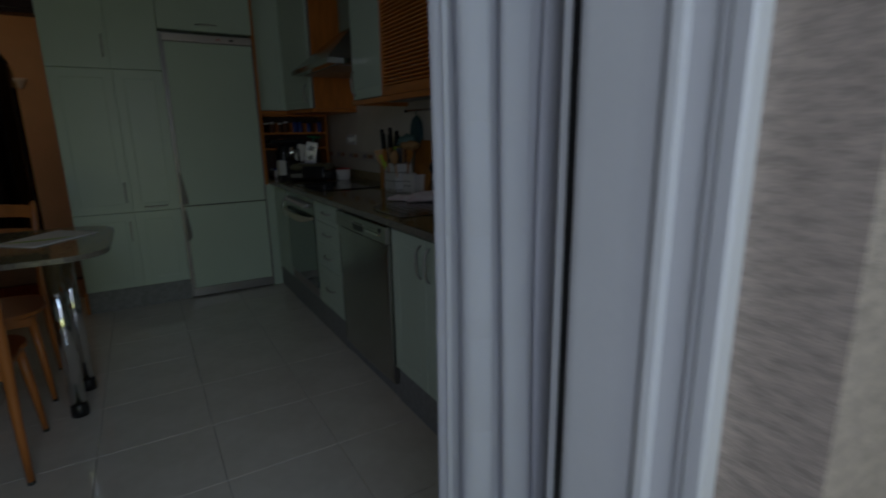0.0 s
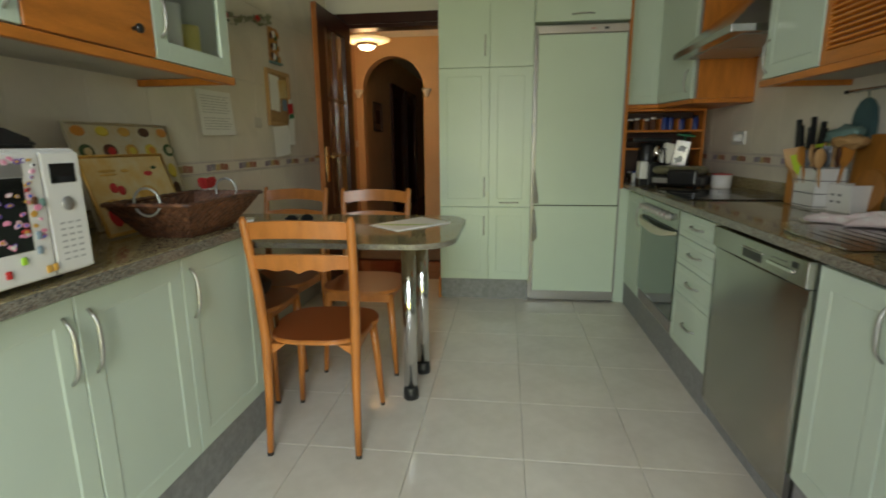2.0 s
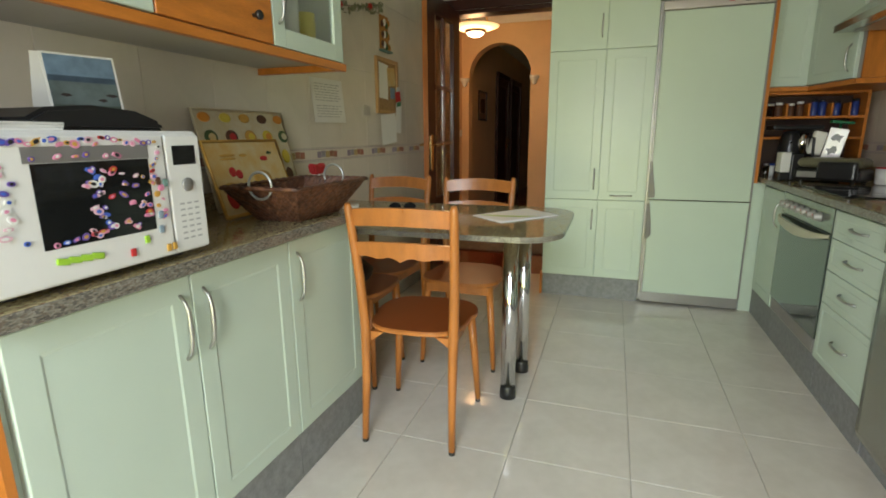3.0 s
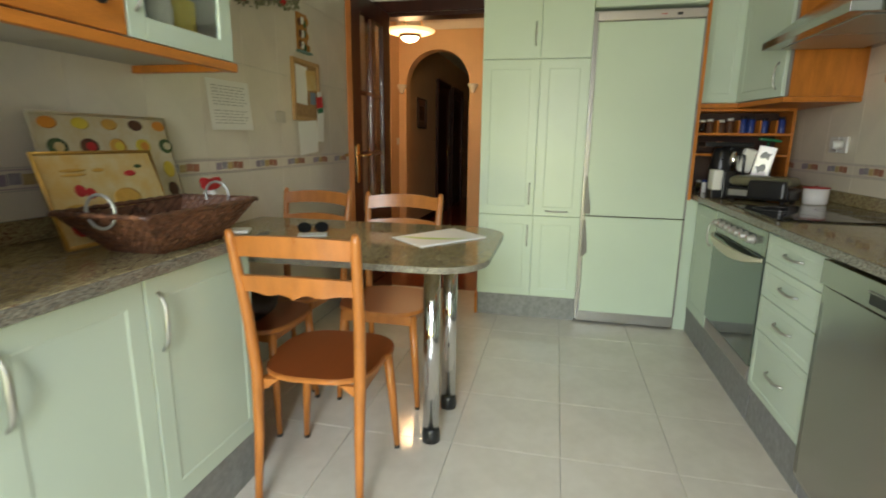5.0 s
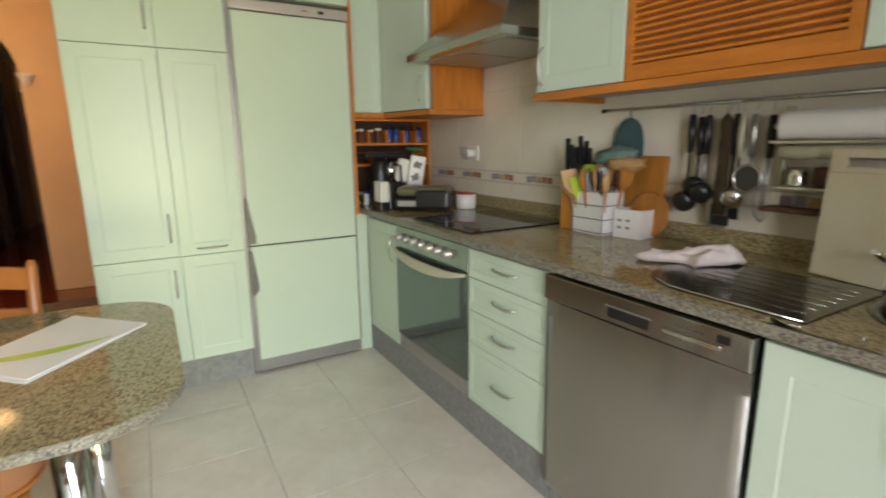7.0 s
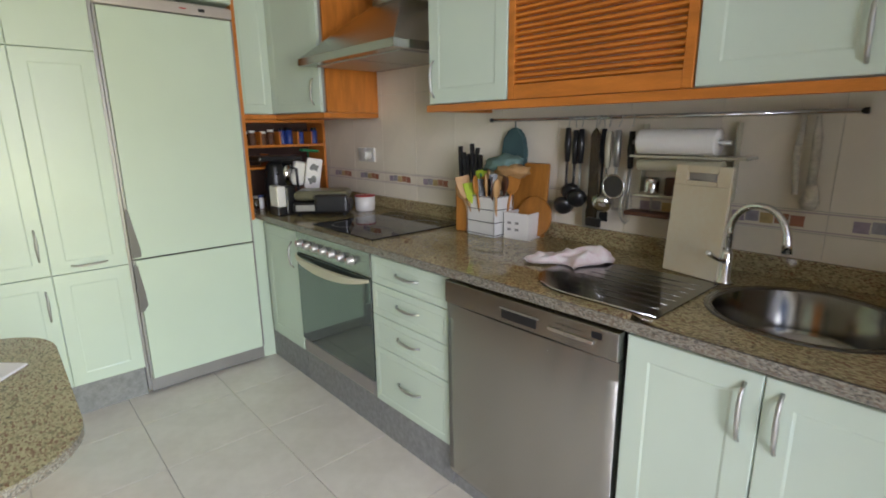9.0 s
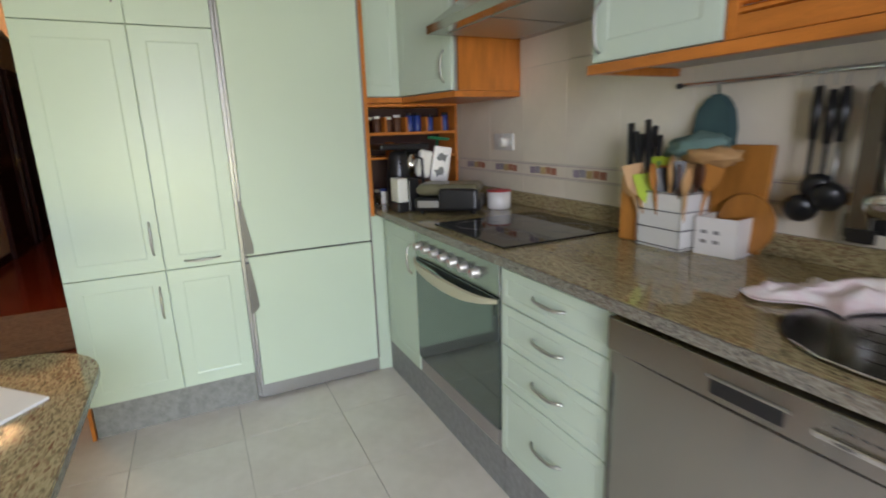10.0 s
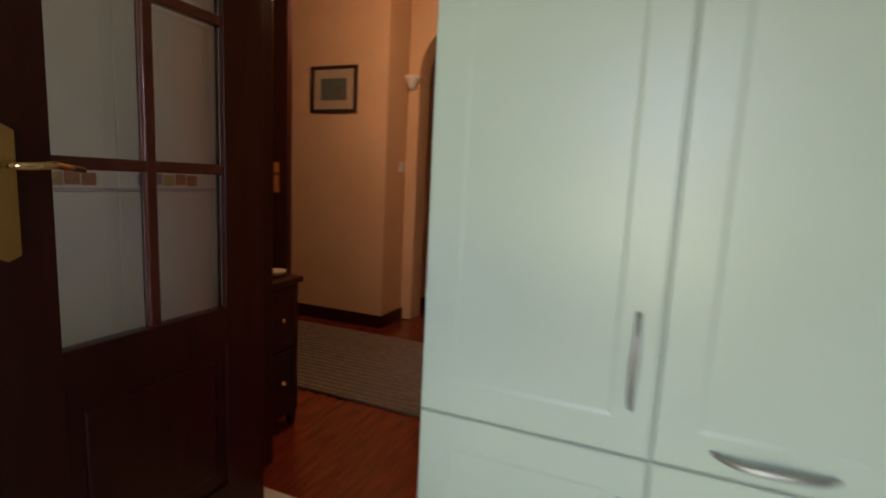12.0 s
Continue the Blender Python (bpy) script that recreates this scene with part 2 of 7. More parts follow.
def lathe(profile, at, bm=None, seg=24, axis="z", smooth=True):
    """Turns (radius, height) pairs about an axis through at."""
    b = bmesh.new()
    rings = []
    for r, h in profile:
        ring = []
        for k in range(seg):
            a = 2 * math.pi * k / seg
            u, v = max(r, 1e-4) * math.cos(a), max(r, 1e-4) * math.sin(a)
            c = {"z": (u, v, h), "x": (h, u, v), "y": (u, h, v)}[axis]
            ring.append(b.verts.new(Vector(at) + Vector(c)))
        rings.append(ring)
    for r, q in zip(rings, rings[1:]):
        for k in range(seg):
            f = b.faces.new((r[k], r[(k + 1) % seg], q[(k + 1) % seg], q[k]))
            f.smooth = smooth
    b.faces.new(rings[0][::-1])
    b.faces.new(rings[-1])
    bmesh.ops.recalc_face_normals(b, faces=b.faces)
    return join(bm, b)


def bent(bm, m):
    bmesh.ops.transform(bm, matrix=m, verts=bm.verts)
    return bm


# ---- plan ----
XL, XR, YB, YF = -1.29, 1.70, 2.60, 6.70     # kitchen walls: side, side, garden side, hall side
CEIL = 2.50


def room():
    fl = box(XL, XR, 2.18, YF, -0.06, -0.006)
    solid("floor", fl, GROUTF, "pale kitchen floor bed with grey-brown joints", "floor", "structure")
    solid("ceiling", box(XL - 0.1, XR + 0.1, YB, YF + 0.1, CEIL, CEIL + 0.1), PLASTERW, "white painted kitchen ceiling", "ceiling", "structure")
    solid("wall_west", box(XL - 0.12, XL, YB, YF, 0, CEIL), GROUTW, "tiled kitchen wall behind the narrow counter", "wall", "structure")
    solid("wall_east", box(XR, XR + 0.12, YB, YF + 0.1, 0, CEIL), GROUTW, "tiled kitchen wall behind the sink counter", "wall", "structure")
    w = box(XL - 0.12, -1.248, YF, YF + 0.12, 0, CEIL)
    box(-0.30, XR, YF, YF + 0.12, 0, CEIL, bm=w)
    box(-1.248, -0.30, YF, YF + 0.12, 2.12, CEIL, bm=w)
    solid("wall_north", w, PLASTERW, "white painted wall around the hall doorway", "wall", "structure")
    w = box(XL - 0.12, -0.80, 2.18, YB, 0, CEIL + 0.1)
    box(0.775, XR + 0.12, 2.18, YB, 0, CEIL + 0.1, bm=w)
    box(-0.80, 0.775, 2.18, YB, 2.16, CEIL + 0.1, bm=w)
    solid("wall_south", w, STUCCO, "rough grey-beige stucco outer wall around the balcony door", "wall", "structure")
    solid("ground", box(-60, 60, -60, 2.19, -3.2, -3.0), GRASS, "green lawn below the terrace", "lawn", "structure")
    solid("terrace_floor", box(-3, 3, -0.2, 2.18, -0.2, -0.02), TERR, "terracotta terrace floor outside the kitchen", "terrace", "structure")


room()


def hall():
    solid("hall_floor", box(-4.2, 0.6, YF, 14.2, -0.06, -0.004), WOODF, "polished dark red parquet hall floor", "floor", "structure")
    solid("hall_ceiling", box(-4.2, 0.6, YF + 0.12, 14.2, 2.55, 2.65), PLASTERW, "white hall ceiling", "ceiling", "structure")
    solid("hall_wall_picture", box(-4.2, -1.70, 8.55, 8.70, 0, 2.55), PEACH, "peach painted hall wall with a small framed picture", "wall", "structure")
    solid("hall_wall_corner", box(-1.85, -1.702, 8.70, 14.2, 0, 2.55), PEACH, "peach painted corridor wall", "wall", "structure")
    solid("hall_wall_end", box(-4.2, 0.6, 14.2, 14.3, 0, 2.55), PEACH, "dim corridor end wall", "wall", "structure")
    solid("hall_wall_right", box(0.45, 0.6, YF + 0.12, 14.2, 0, 2.55), PEACH, "peach painted hall side wall", "wall", "structure")
    solid("hall_wall_left", box(-4.2, -4.1, YF, 8.55, 0, 2.55), PEACH, "peach painted hall side wall", "wall", "structure")
    solid("hall_wall_back", box(-4.2, XL - 0.12, YF - 0.1, YF + 0.12, 0, 2.55), PEACH, "peach painted hall wall beside the kitchen door", "wall", "structure")
    # arch
    cx, r, zc, y0, y1 = -1.225, 0.385, 1.85, 8.86, 9.04
    pts = [(-1.70, 0), (cx - r, 0), (cx - r, zc)]
    pts += [(cx - r * math.cos(a), zc + r * math.sin(a)) for a in [math.pi * k / 24 for k in range(1, 24)]]
    pts += [(cx + r, zc), (cx + r, 0), (0.45, 0), (0.45, 2.55), (-1.70, 2.55)]
    solid("hall_arch", prism(pts, y0, y1, axis="y"), PEACH, "peach plastered arch opening to the corridor", "arch", "structure")


hall()


# ---- cabinets ----
def facing(bm, face, pos):
    """Turns a front drawn at x = across, y = out, z = up so that it faces west, east or south."""
    m = {"W": Matrix(((0, -1, 0, pos), (1, 0, 0, 0), (0, 0, 1, 0), (0, 0, 0, 1))),
         "E": Matrix(((0, 1, 0, pos), (1, 0, 0, 0), (0, 0, 1, 0), (0, 0, 0, 1))),
         "S": Matrix(((1, 0, 0, 0), (0, -1, 0, pos), (0, 0, 1, 0), (0, 0, 0, 1)))}[face]
    bmesh.ops.transform(bm, matrix=m, verts=bm.verts)
    bmesh.ops.recalc_face_normals(bm, faces=bm.faces)
    return bm


def front(a0, a1, z0, z1, t=0.02, frame=0.055, sink=0.0022):
    """A cabinet front with eased edges and, where frame is given, a sunk middle panel."""
    b = bmesh.new()
    e = 0.0025
    rings = [(0, 0), (0, t - e), (e * 0.4, t - e * 0.4), (e, t)]
    if frame and min(a1 - a0, z1 - z0) > 2.4 * frame:
        rings += [(frame, t), (frame + 0.006, t - sink)]
    loops = []
    for i, w in rings:
        loops.append([b.verts.new(c) for c in ((a0 + i, w, z0 + i), (a1 - i, w, z0 + i), (a1 - i, w, z1 - i), (a0 + i, w, z1 - i))])
    b.faces.new(loops[0])
    for p, q in zip(loops, loops[1:]):
        for k in range(4):
            b.faces.new((p[k], p[(k + 1) % 4], q[(k + 1) % 4], q[k]))
    b.faces.new(loops[-1])
    bmesh.ops.recalc_face_normals(b, faces=b.faces)
    return b


def bow(a, z, length, out, upright=True, r=0.0042):
    """A bowed bar handle centred at a, z, on a front out metres thick."""
    pts = []
    for k in range(11):
        s = -1 + 2 * k / 10
        h = out - 0.001 + 0.023 * (1 - s ** 4)
        off = 0.0008 * math.sin(s * math.pi)
        pts.append((a + off, h, z + s * length / 2) if upright else (a + s * length / 2, h, z + off))
    return tube(pts, [r * (1.0 + 0.5 * (1 - abs(-1 + 2 * k / 10))) for k in range(11)], seg=8)


DOOR_GAP = 0.0015


def door(unit, face, pos, a0, a1, z0, z1, handle=None, material=None, frame=0.055, t=0.02, name="door", length=0.14):
    g = DOOR_GAP
    d = part(name, facing(front(a0 + g, a1 - g, z0 + g, z1 - g, t, frame), face, pos), material or MINT, unit)
    if handle:
        a, z, up = handle
        part("handle", facing(bow(a, z, length, t, up), face, pos), NICKEL, d, "satin metal bow handle")
    return d


def carcass(unit, x0, x1, y0, y1, z0, z1, material=None, label=""):
    return part("body", box(x0, x1, y0, y1, z0, z1), material or MINT, unit, label)


def east_units():
    X = 1.075                      # carcass front; doors are 20 mm
    kt, kb = 0.17, 0.845
    rows = [("base_cabinet", 5.755, 6.20, "pale mint base cabinet with one door beside the oven"),
            ("drawer_cabinet", 4.592, 5.072, "pale mint drawer cabinet with four drawers beside the oven"),
            ("base_cabinet", 3.30, 3.935, "pale mint sink cabinet with two closed doors"),
            ("base_cabinet", 2.66, 3.30, "pale mint base cabinet near the balcony door")]
    for n, (kind, y0, y1, label) in enumerate(rows):
        u = thing(kind, (X + 0.3, (y0 + y1) / 2, 0), label, "cabinet", "kitchen base cabinets")
        carcass(u, X, XR - 0.003, y0 + 0.001, y1 - 0.001, kt, kb if n != 2 else 0.70, MINT)
        part("plinth", box(X - 0.004, X + 0.016, y0 + 0.001, y1 - 0.001, 0.0, kt - 0.002), KICK, u, "grey marbled plinth")
        if n == 0:
            door(u, "W", X, y0, 6.14, kt + 0.004, kb - 0.012, (y0 + 0.05, 0.70, True))
        elif n == 1:
            for a, b in ((0.715, 0.835), (0.577, 0.715), (0.434, 0.577), (0.174, 0.434)):
                door(u, "W", X, y0, y1, a, b, ((y0 + y1) / 2, (a + b) / 2 + 0.005, False), frame=0.028, name="drawer")
        elif n == 2:
            m = 3.632
            door(u, "W", X, m, y1, kt + 0.004, kb - 0.012, (m + 0.035, 0.735, True))
            door(u, "W", X, y0, m, kt + 0.004, kb - 0.012, (m - 0.035, 0.735, True))
        else:
            door(u, "W", X, y0, y1, kt + 0.004, kb - 0.012, (y1 - 0.05, 0.735, True))


east_units()


def oven():
    y0, y1, X = 5.076, 5.752, 1.075
    u = thing("built_in_oven", (1.35, 5.41, 0), "built-in oven with mirrored dark glass door, white knobs and silver trim", "oven")
    carcass(u, X, XR - 0.003, y0, y1, 0.17, 0.845, MINT)
    part("plinth", box(X - 0.004, X + 0.016, y0, y1, 0.0, 0.168), KICK, u, "grey marbled plinth")
    part("control_panel", facing(front(y0 + 0.002, y1 - 0.002, 0.728, 0.838, 0.022, 0), "W", X), MIRRORP, u, "silver-green control panel")
    d = part("oven_door", facing(front(y0 + 0.002, y1 - 0.002, 0.252, 0.724, 0.024, 0), "W", X), OVENGLASS, u, "dark mirrored glass oven door")
    b = bmesh.new()
    prev = None
    for k in range(17):
        s = -1 + 2 * k / 16
        a, zt, h = 5.414 + s * 0.33, 0.722 - 0.010 * (1 - s * s), 0.012 + 0.034 * (1 - s * s)
        o = 0.026 + 0.03 * (1 - s ** 6)
        ring = [b.verts.new(c) for c in ((a, o, zt), (a, o + 0.01, zt - 0.003), (a, o + 0.01, zt - h), (a, o, zt - h - 0.003))]
        if prev:
            for q in range(4):
                b.faces.new((prev[q], prev[(q + 1) % 4], ring[(q + 1) % 4], ring[q]))
        else:
            b.faces.new(ring)
        prev = ring
    b.faces.new(prev)
    part("handle", facing(b, "W", X), CREAMP, d, "cream bowed handle")
    for k in range(7):
        a = y1 - 0.065 - k * 0.079
        kn = part("knob", facing(lathe([(0.021, 0.022), (0.021, 0.03), (0.017, 0.033), (0.016, 0.052), (0.013, 0.055)], (a, 0, 0.782), axis="y", seg=18), "W", X), KNOBS, u, "silver-grey round knob")
        part("knob_mark", facing(box(a - 0.002, a + 0.002, 0.0552, 0.0562, 0.785, 0.797), "W", X), REDP, kn)
    part("vent_panel", facing(front(y0 + 0.002, y1 - 0.002, 0.174, 0.248, 0.016, 0), "W", X), SILVER, u, "silver vent panel")
    for k in range(5):
        z = 0.184 + k * 0.012
        part("vent_slat", facing(box(y0 + 0.02, y1 - 0.02, 0.0165, 0.021, z, z + 0.0045), "W", X), SILVERL, u)


def dishwasher():
    y0, y1, X = 3.94, 4.588, 1.075
    u = thing("dishwasher", (1.35, 4.264, 0), "brushed stainless steel dishwasher with a control strip on top", "dishwasher")
    carcass(u, X, XR - 0.003, y0, y1, 0.10, 0.84, BLACK, "dark tub body")
    part("plinth", box(X + 0.0, X + 0.02, y0, y1, 0.0, 0.095), KICK, u, "grey marbled plinth")
    # slightly bowed door
    b = bmesh.new()
    prof = [(0.08, 0.0), (0.08, 0.022), (0.10, 0.028), (0.3, 0.031), (0.5, 0.033), (0.7, 0.034), (0.752, 0.034), (0.756, 0.028), (0.756, 0.0)]
    prev = None
    n = 20
    for k in range(n + 1):
        s = -1 + 2 * k / n
        a = (y0 + y1) / 2 + s * ((y1 - y0) / 2 - 0.003)
        ring = [b.verts.new((a, w + (0.010 * (1 - s * s) if w > 0.01 else 0), z)) for z, w in prof]
        if prev:
            for q in range(len(prof)):
                f = b.faces.new((prev[q], prev[(q + 1) % len(prof)], ring[(q + 1) % len(prof)], ring[q]))
                f.smooth = 1 < q < 5
        else:
            b.faces.new(ring)
        prev = ring
    b.faces.new(prev)
    d = part("dishwasher_door", facing(b, "W", X), STEEL, u, "brushed steel door")
    c = part("control_strip", facing(front(y0 + 0.003, y1 - 0.003, 0.758, 0.836, 0.046, 0), "W", X), STEEL, u, "brushed steel control strip")
    part("grip_slot", facing(box(4.198, 4.328, 0.0462, 0.0475, 0.772, 0.802, 0.0), "W", X), BLACK, c, "black grip recess")
    part("grip_frame", facing(box(4.19, 4.336, 0.046, 0.0505, 0.802, 0.806), "W", X), NICKEL, c)
    part("button_bar", facing(box(4.01, 4.155, 0.0462, 0.053, 0.786, 0.796, 0.002), "W", X), CHROME, c, "bright button bar")
    part("display", facing(box(3.99, 4.02, 0.0462, 0.0475, 0.804, 0.822), "W", X), BLACK, c, "small dark display")
    for k in range(5):
        part("indicator", facing(box(4.05 + k * 0.018, 4.058 + k * 0.018, 0.0462, 0.0468, 0.81, 0.813), "W", X), BLACK, c)


MIRRORP = mat("silver_green_panel", (0.34, 0.37, 0.34), 0.22, metal=0.9, vary=0.05)
OVENGLASS = mat("mirrored_oven_glass", (0.16, 0.19, 0.18), 0.06, metal=0.85, vary=0.05)
CREAMP = mat("cream_handle_plastic", (0.52, 0.49, 0.35), 0.35, vary=0.06)
SILVERL = mat("light_silver_plastic", (0.52, 0.47, 0.44), 0.35, metal=0.4, vary=0.05)
KNOBS = mat("silver_knob_plastic", (0.42, 0.41, 0.38), 0.3, metal=0.5, vary=0.08)
REDP = mat("red_plastic", (0.45, 0.03, 0.03), 0.35, vary=0.1)
oven()
dishwasher()


def worktops():
    # sink-side worktop with a round sink cut through
    outline_y0, outline_y1 = 2.62, 6.66
    b = bmesh.new()
    cx, cy, r, seg = 1.375, 3.64, 0.208, 32
    rect = [(1.035, cy - 0.30), (XR - 0.003, cy - 0.30), (XR - 0.003, cy + 0.30), (1.035, cy + 0.30)]
    for z in (0.848, 0.88):
        circ = [b.verts.new((cx + r * math.cos(2 * math.pi * k / seg), cy + r * math.sin(2 * math.pi * k / seg), z)) for k in range(seg)]
        corner = []
        for k in range(seg):
            a = 2 * math.pi * k / seg
            c, s = math.cos(a), math.sin(a)
            tx = ((XR - 0.003 - cx) if c > 0 else (1.035 - cx)) / c if abs(c) > 1e-6 else 1e9
            ty = (0.30 if s > 0 else -0.30) / s if abs(s) > 1e-6 else 1e9
            q = min(tx, ty)
            corner.append(b.verts.new((cx + q * c, cy + q * s, z)))
        for k in range(seg):
            j = (k + 1) % seg
            b.faces.new((circ[k], circ[j], corner[j], corner[k]))
        if z < 0.85:
            low = circ
        else:
            for k in range(seg):
                j = (k + 1) % seg
                b.faces.new((low[k], low[j], circ[j], circ[k]))
    box(1.035, XR - 0.003, outline_y0, cy - 0.30, 0.848, 0.88, bm=b)
    box(1.035, XR - 0.003, cy + 0.30, outline_y1, 0.848, 0.88, bm=b)
    bmesh.ops.recalc_face_normals(b, faces=b.faces)
    u = thing("worktop", (1.37, 4.4, 0.848), "polished brown-green granite worktop along the sink wall", "worktop")
    part("slab", b, GRAN, u)
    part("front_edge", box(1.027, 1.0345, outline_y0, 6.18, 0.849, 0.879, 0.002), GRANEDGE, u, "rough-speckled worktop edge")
    part("upstand", box(XR - 0.024, XR - 0.003, outline_y0, outline_y1, 0.8805, 0.945, 0.002), GRAN, u, "granite upstand along the wall")
    # narrow counter
    u = thing("worktop", (-1.02, 3.7, 0.848), "polished brown-green granite worktop on the narrow counter", "worktop")
    part("slab", box(XL + 0.003, -0.735, 3.03, 4.335, 0.848, 0.88, 0.002), GRAN, u)
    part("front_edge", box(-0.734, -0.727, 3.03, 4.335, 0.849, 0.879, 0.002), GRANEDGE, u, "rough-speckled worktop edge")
    part("upstand", box(XL + 0.003, XL + 0.023, 3.03, 4.335, 0.8805, 0.945, 0.002), GRAN, u, "granite upstand along the wall")


worktops()


def west_units():
    X, kt, kb = -0.80, 0.17, 0.845
    for kind, doors, y0, y1, label in (("base_cabinet", ((3.065, 3.465, 3.43), (3.465, 3.85, 3.50)), 3.05, 3.85, "pale mint narrow base cabinet with two doors under the microwave"),
                                       ("base_cabinet", ((3.85, 4.29, 3.89),), 3.852, 4.30, "pale mint narrow base cabinet with one door beside the dining table")):
        u = thing(kind, (X - 0.25, (y0 + y1) / 2, 0), label, "cabinet", "kitchen base cabinets")
        carcass(u, XL + 0.003, X, y0 + 0.001, y1 - 0.001, kt, kb, MINT)
        part("plinth", box(X - 0.01, X + 0.01, y0, y1, 0.0, kt - 0.002), KICK, u, "grey marbled plinth")
        for a0, a1, h in doors:
            door(u, "E", X, a0, a1, kt + 0.004, kb - 0.012, (h, 0.71, True), length=0.16)
    u = thing("side_panel", (X - 0.2, 3.04, 0), "orange beech end panel of the narrow counter", "panel")
    part("board", box(XL + 0.003, X + 0.02, 3.033, 3.0485, 0, 0.845), BEECHV, u)
    # wall cabinets
    X, zb, zt = -0.905, 1.43, 2.16
    for n, (kind, y0, y1, label) in enumerate((("wall_cabinet", 3.10, 3.56, "pale mint wall cabinet with one closed door"),
                                               ("wall_cabinet", 3.562, 4.003, "orange beech wall cabinet with a drop-down front"),
                                               ("glass_wall_cabinet", 4.005, 4.44, "mint framed glass-fronted wall cabinet with mugs inside"))):
        u = thing(kind, (X - 0.2, (y0 + y1) / 2, zb), label, "cabinet", "kitchen wall cabinets")
        if n < 2:
            carcass(u, XL + 0.003, X, y0, y1, zb, zt, GREYP)
            door(u, "E", X, y0, y1, zb + 0.002, zt, (y1 - 0.04, 1.53, True) if n == 0 else None, material=MINT if n == 0 else BEECH, frame=0.055 if n == 0 else 0.0)
            if n == 1:
                part("knob", facing(lathe([(0.006, 0.02), (0.006, 0.032), (0.013, 0.036), (0.014, 0.045), (0.008, 0.05)], (y1 - 0.09, 0, 1.50), axis="y"), "E", X), BLACK, u, "small dark knob")
        else:
            for nm, bx in (("back", (XL + 0.003, XL + 0.018, y0, y1, zb, zt)), ("side", (XL + 0.019, X, y0, y0 + 0.016, zb, zt)), ("side", (XL + 0.019, X, y1 - 0.016, y1, zb, zt)),
                           ("bottom", (XL + 0.019, X, y0 + 0.017, y1 - 0.017, zb, zb + 0.016)), ("top", (XL + 0.019, X, y0 + 0.017, y1 - 0.017, zt - 0.016, zt)),
                           ("shelf", (XL + 0.019, X - 0.02, y0 + 0.017, y1 - 0.017, 1.78, 1.796))):
                part(nm, box(*bx), GREYP, u)
            f = 0.062
            b = box(X, X + 0.02, y0 + 0.002, y0 + f, zb + 0.002, zt - 0.002, 0.002)
            box(X, X + 0.02, y1 - f, y1 - 0.002, zb + 0.002, zt - 0.002, 0.002, bm=b)
            box(X, X + 0.02, y0 + f, y1 - f, zb + 0.002, zb + f, 0.002, bm=b)
            box(X, X + 0.02, y0 + f, y1 - f, zt - f, zt - 0.002, 0.002, bm=b)
            d = part("door", b, MINT, u, "mint door frame")
            part("pane", box(X + 0.006, X + 0.010, y0 + f - 0.004, y1 - f + 0.004, zb + f - 0.004, zt - f + 0.004), GLASS, d, "clear glass pane")
            part("handle", facing(bow(y0 + 0.03, 1.56, 0.12, 0.02), "E", X), NICKEL, d, "satin metal bow handle")
            for k, (yy, c, hgt) in enumerate(((4.22, WHITEC, 0.20), (4.325, YELLOW, 0.15), (4.12, BLUEG, 0.13))):
                m = thing("mug", (X - 0.075, yy, zb + 0.0165), ("tall white china mug", "tall yellow mug", "blue-grey tall mug")[k] + " in the glass cabinet", "mug", "mugs in the glass cabinet")
                part("cup", lathe([(0.032, 0), (0.037, 0.01), (0.038, hgt), (0.034, hgt), (0.032, 0.012), (0.0, 0.010)], (X - 0.075, yy, zb + 0.0165)), c, m)
                part("ear", tube([(X - 0.075, yy + 0.036 + 0.022 * math.sin(math.pi * s / 8), zb + 0.03 + (hgt - 0.03) * s / 8) for s in range(9)], 0.004, seg=6), c, m)
    u = thing("light_rail", (-1.0, 3.8, 1.40), "orange beech rail under the wall cabinets", "rail")
    part("front_rail", box(-0.905, -0.88, 3.10, 4.452, 1.40, 1.428, 0.003), BEECH, u)
    part("end_rail", box(XL + 0.003, -0.906, 4.425, 4.452, 1.402, 1.428, 0.002), BEECH, u)


YELLOW = mat("yellow_plastic", (0.65, 0.50, 0.05), 0.4, vary=0.1)
BLUEG = mat("blue_grey_ceramic", (0.25, 0.32, 0.38), 0.25, vary=0.1)
west_units()


SLATW = mat("glossy_slat_beech", (0.60, 0.20, 0.032), 0.2, vary=0.2, scale=5)


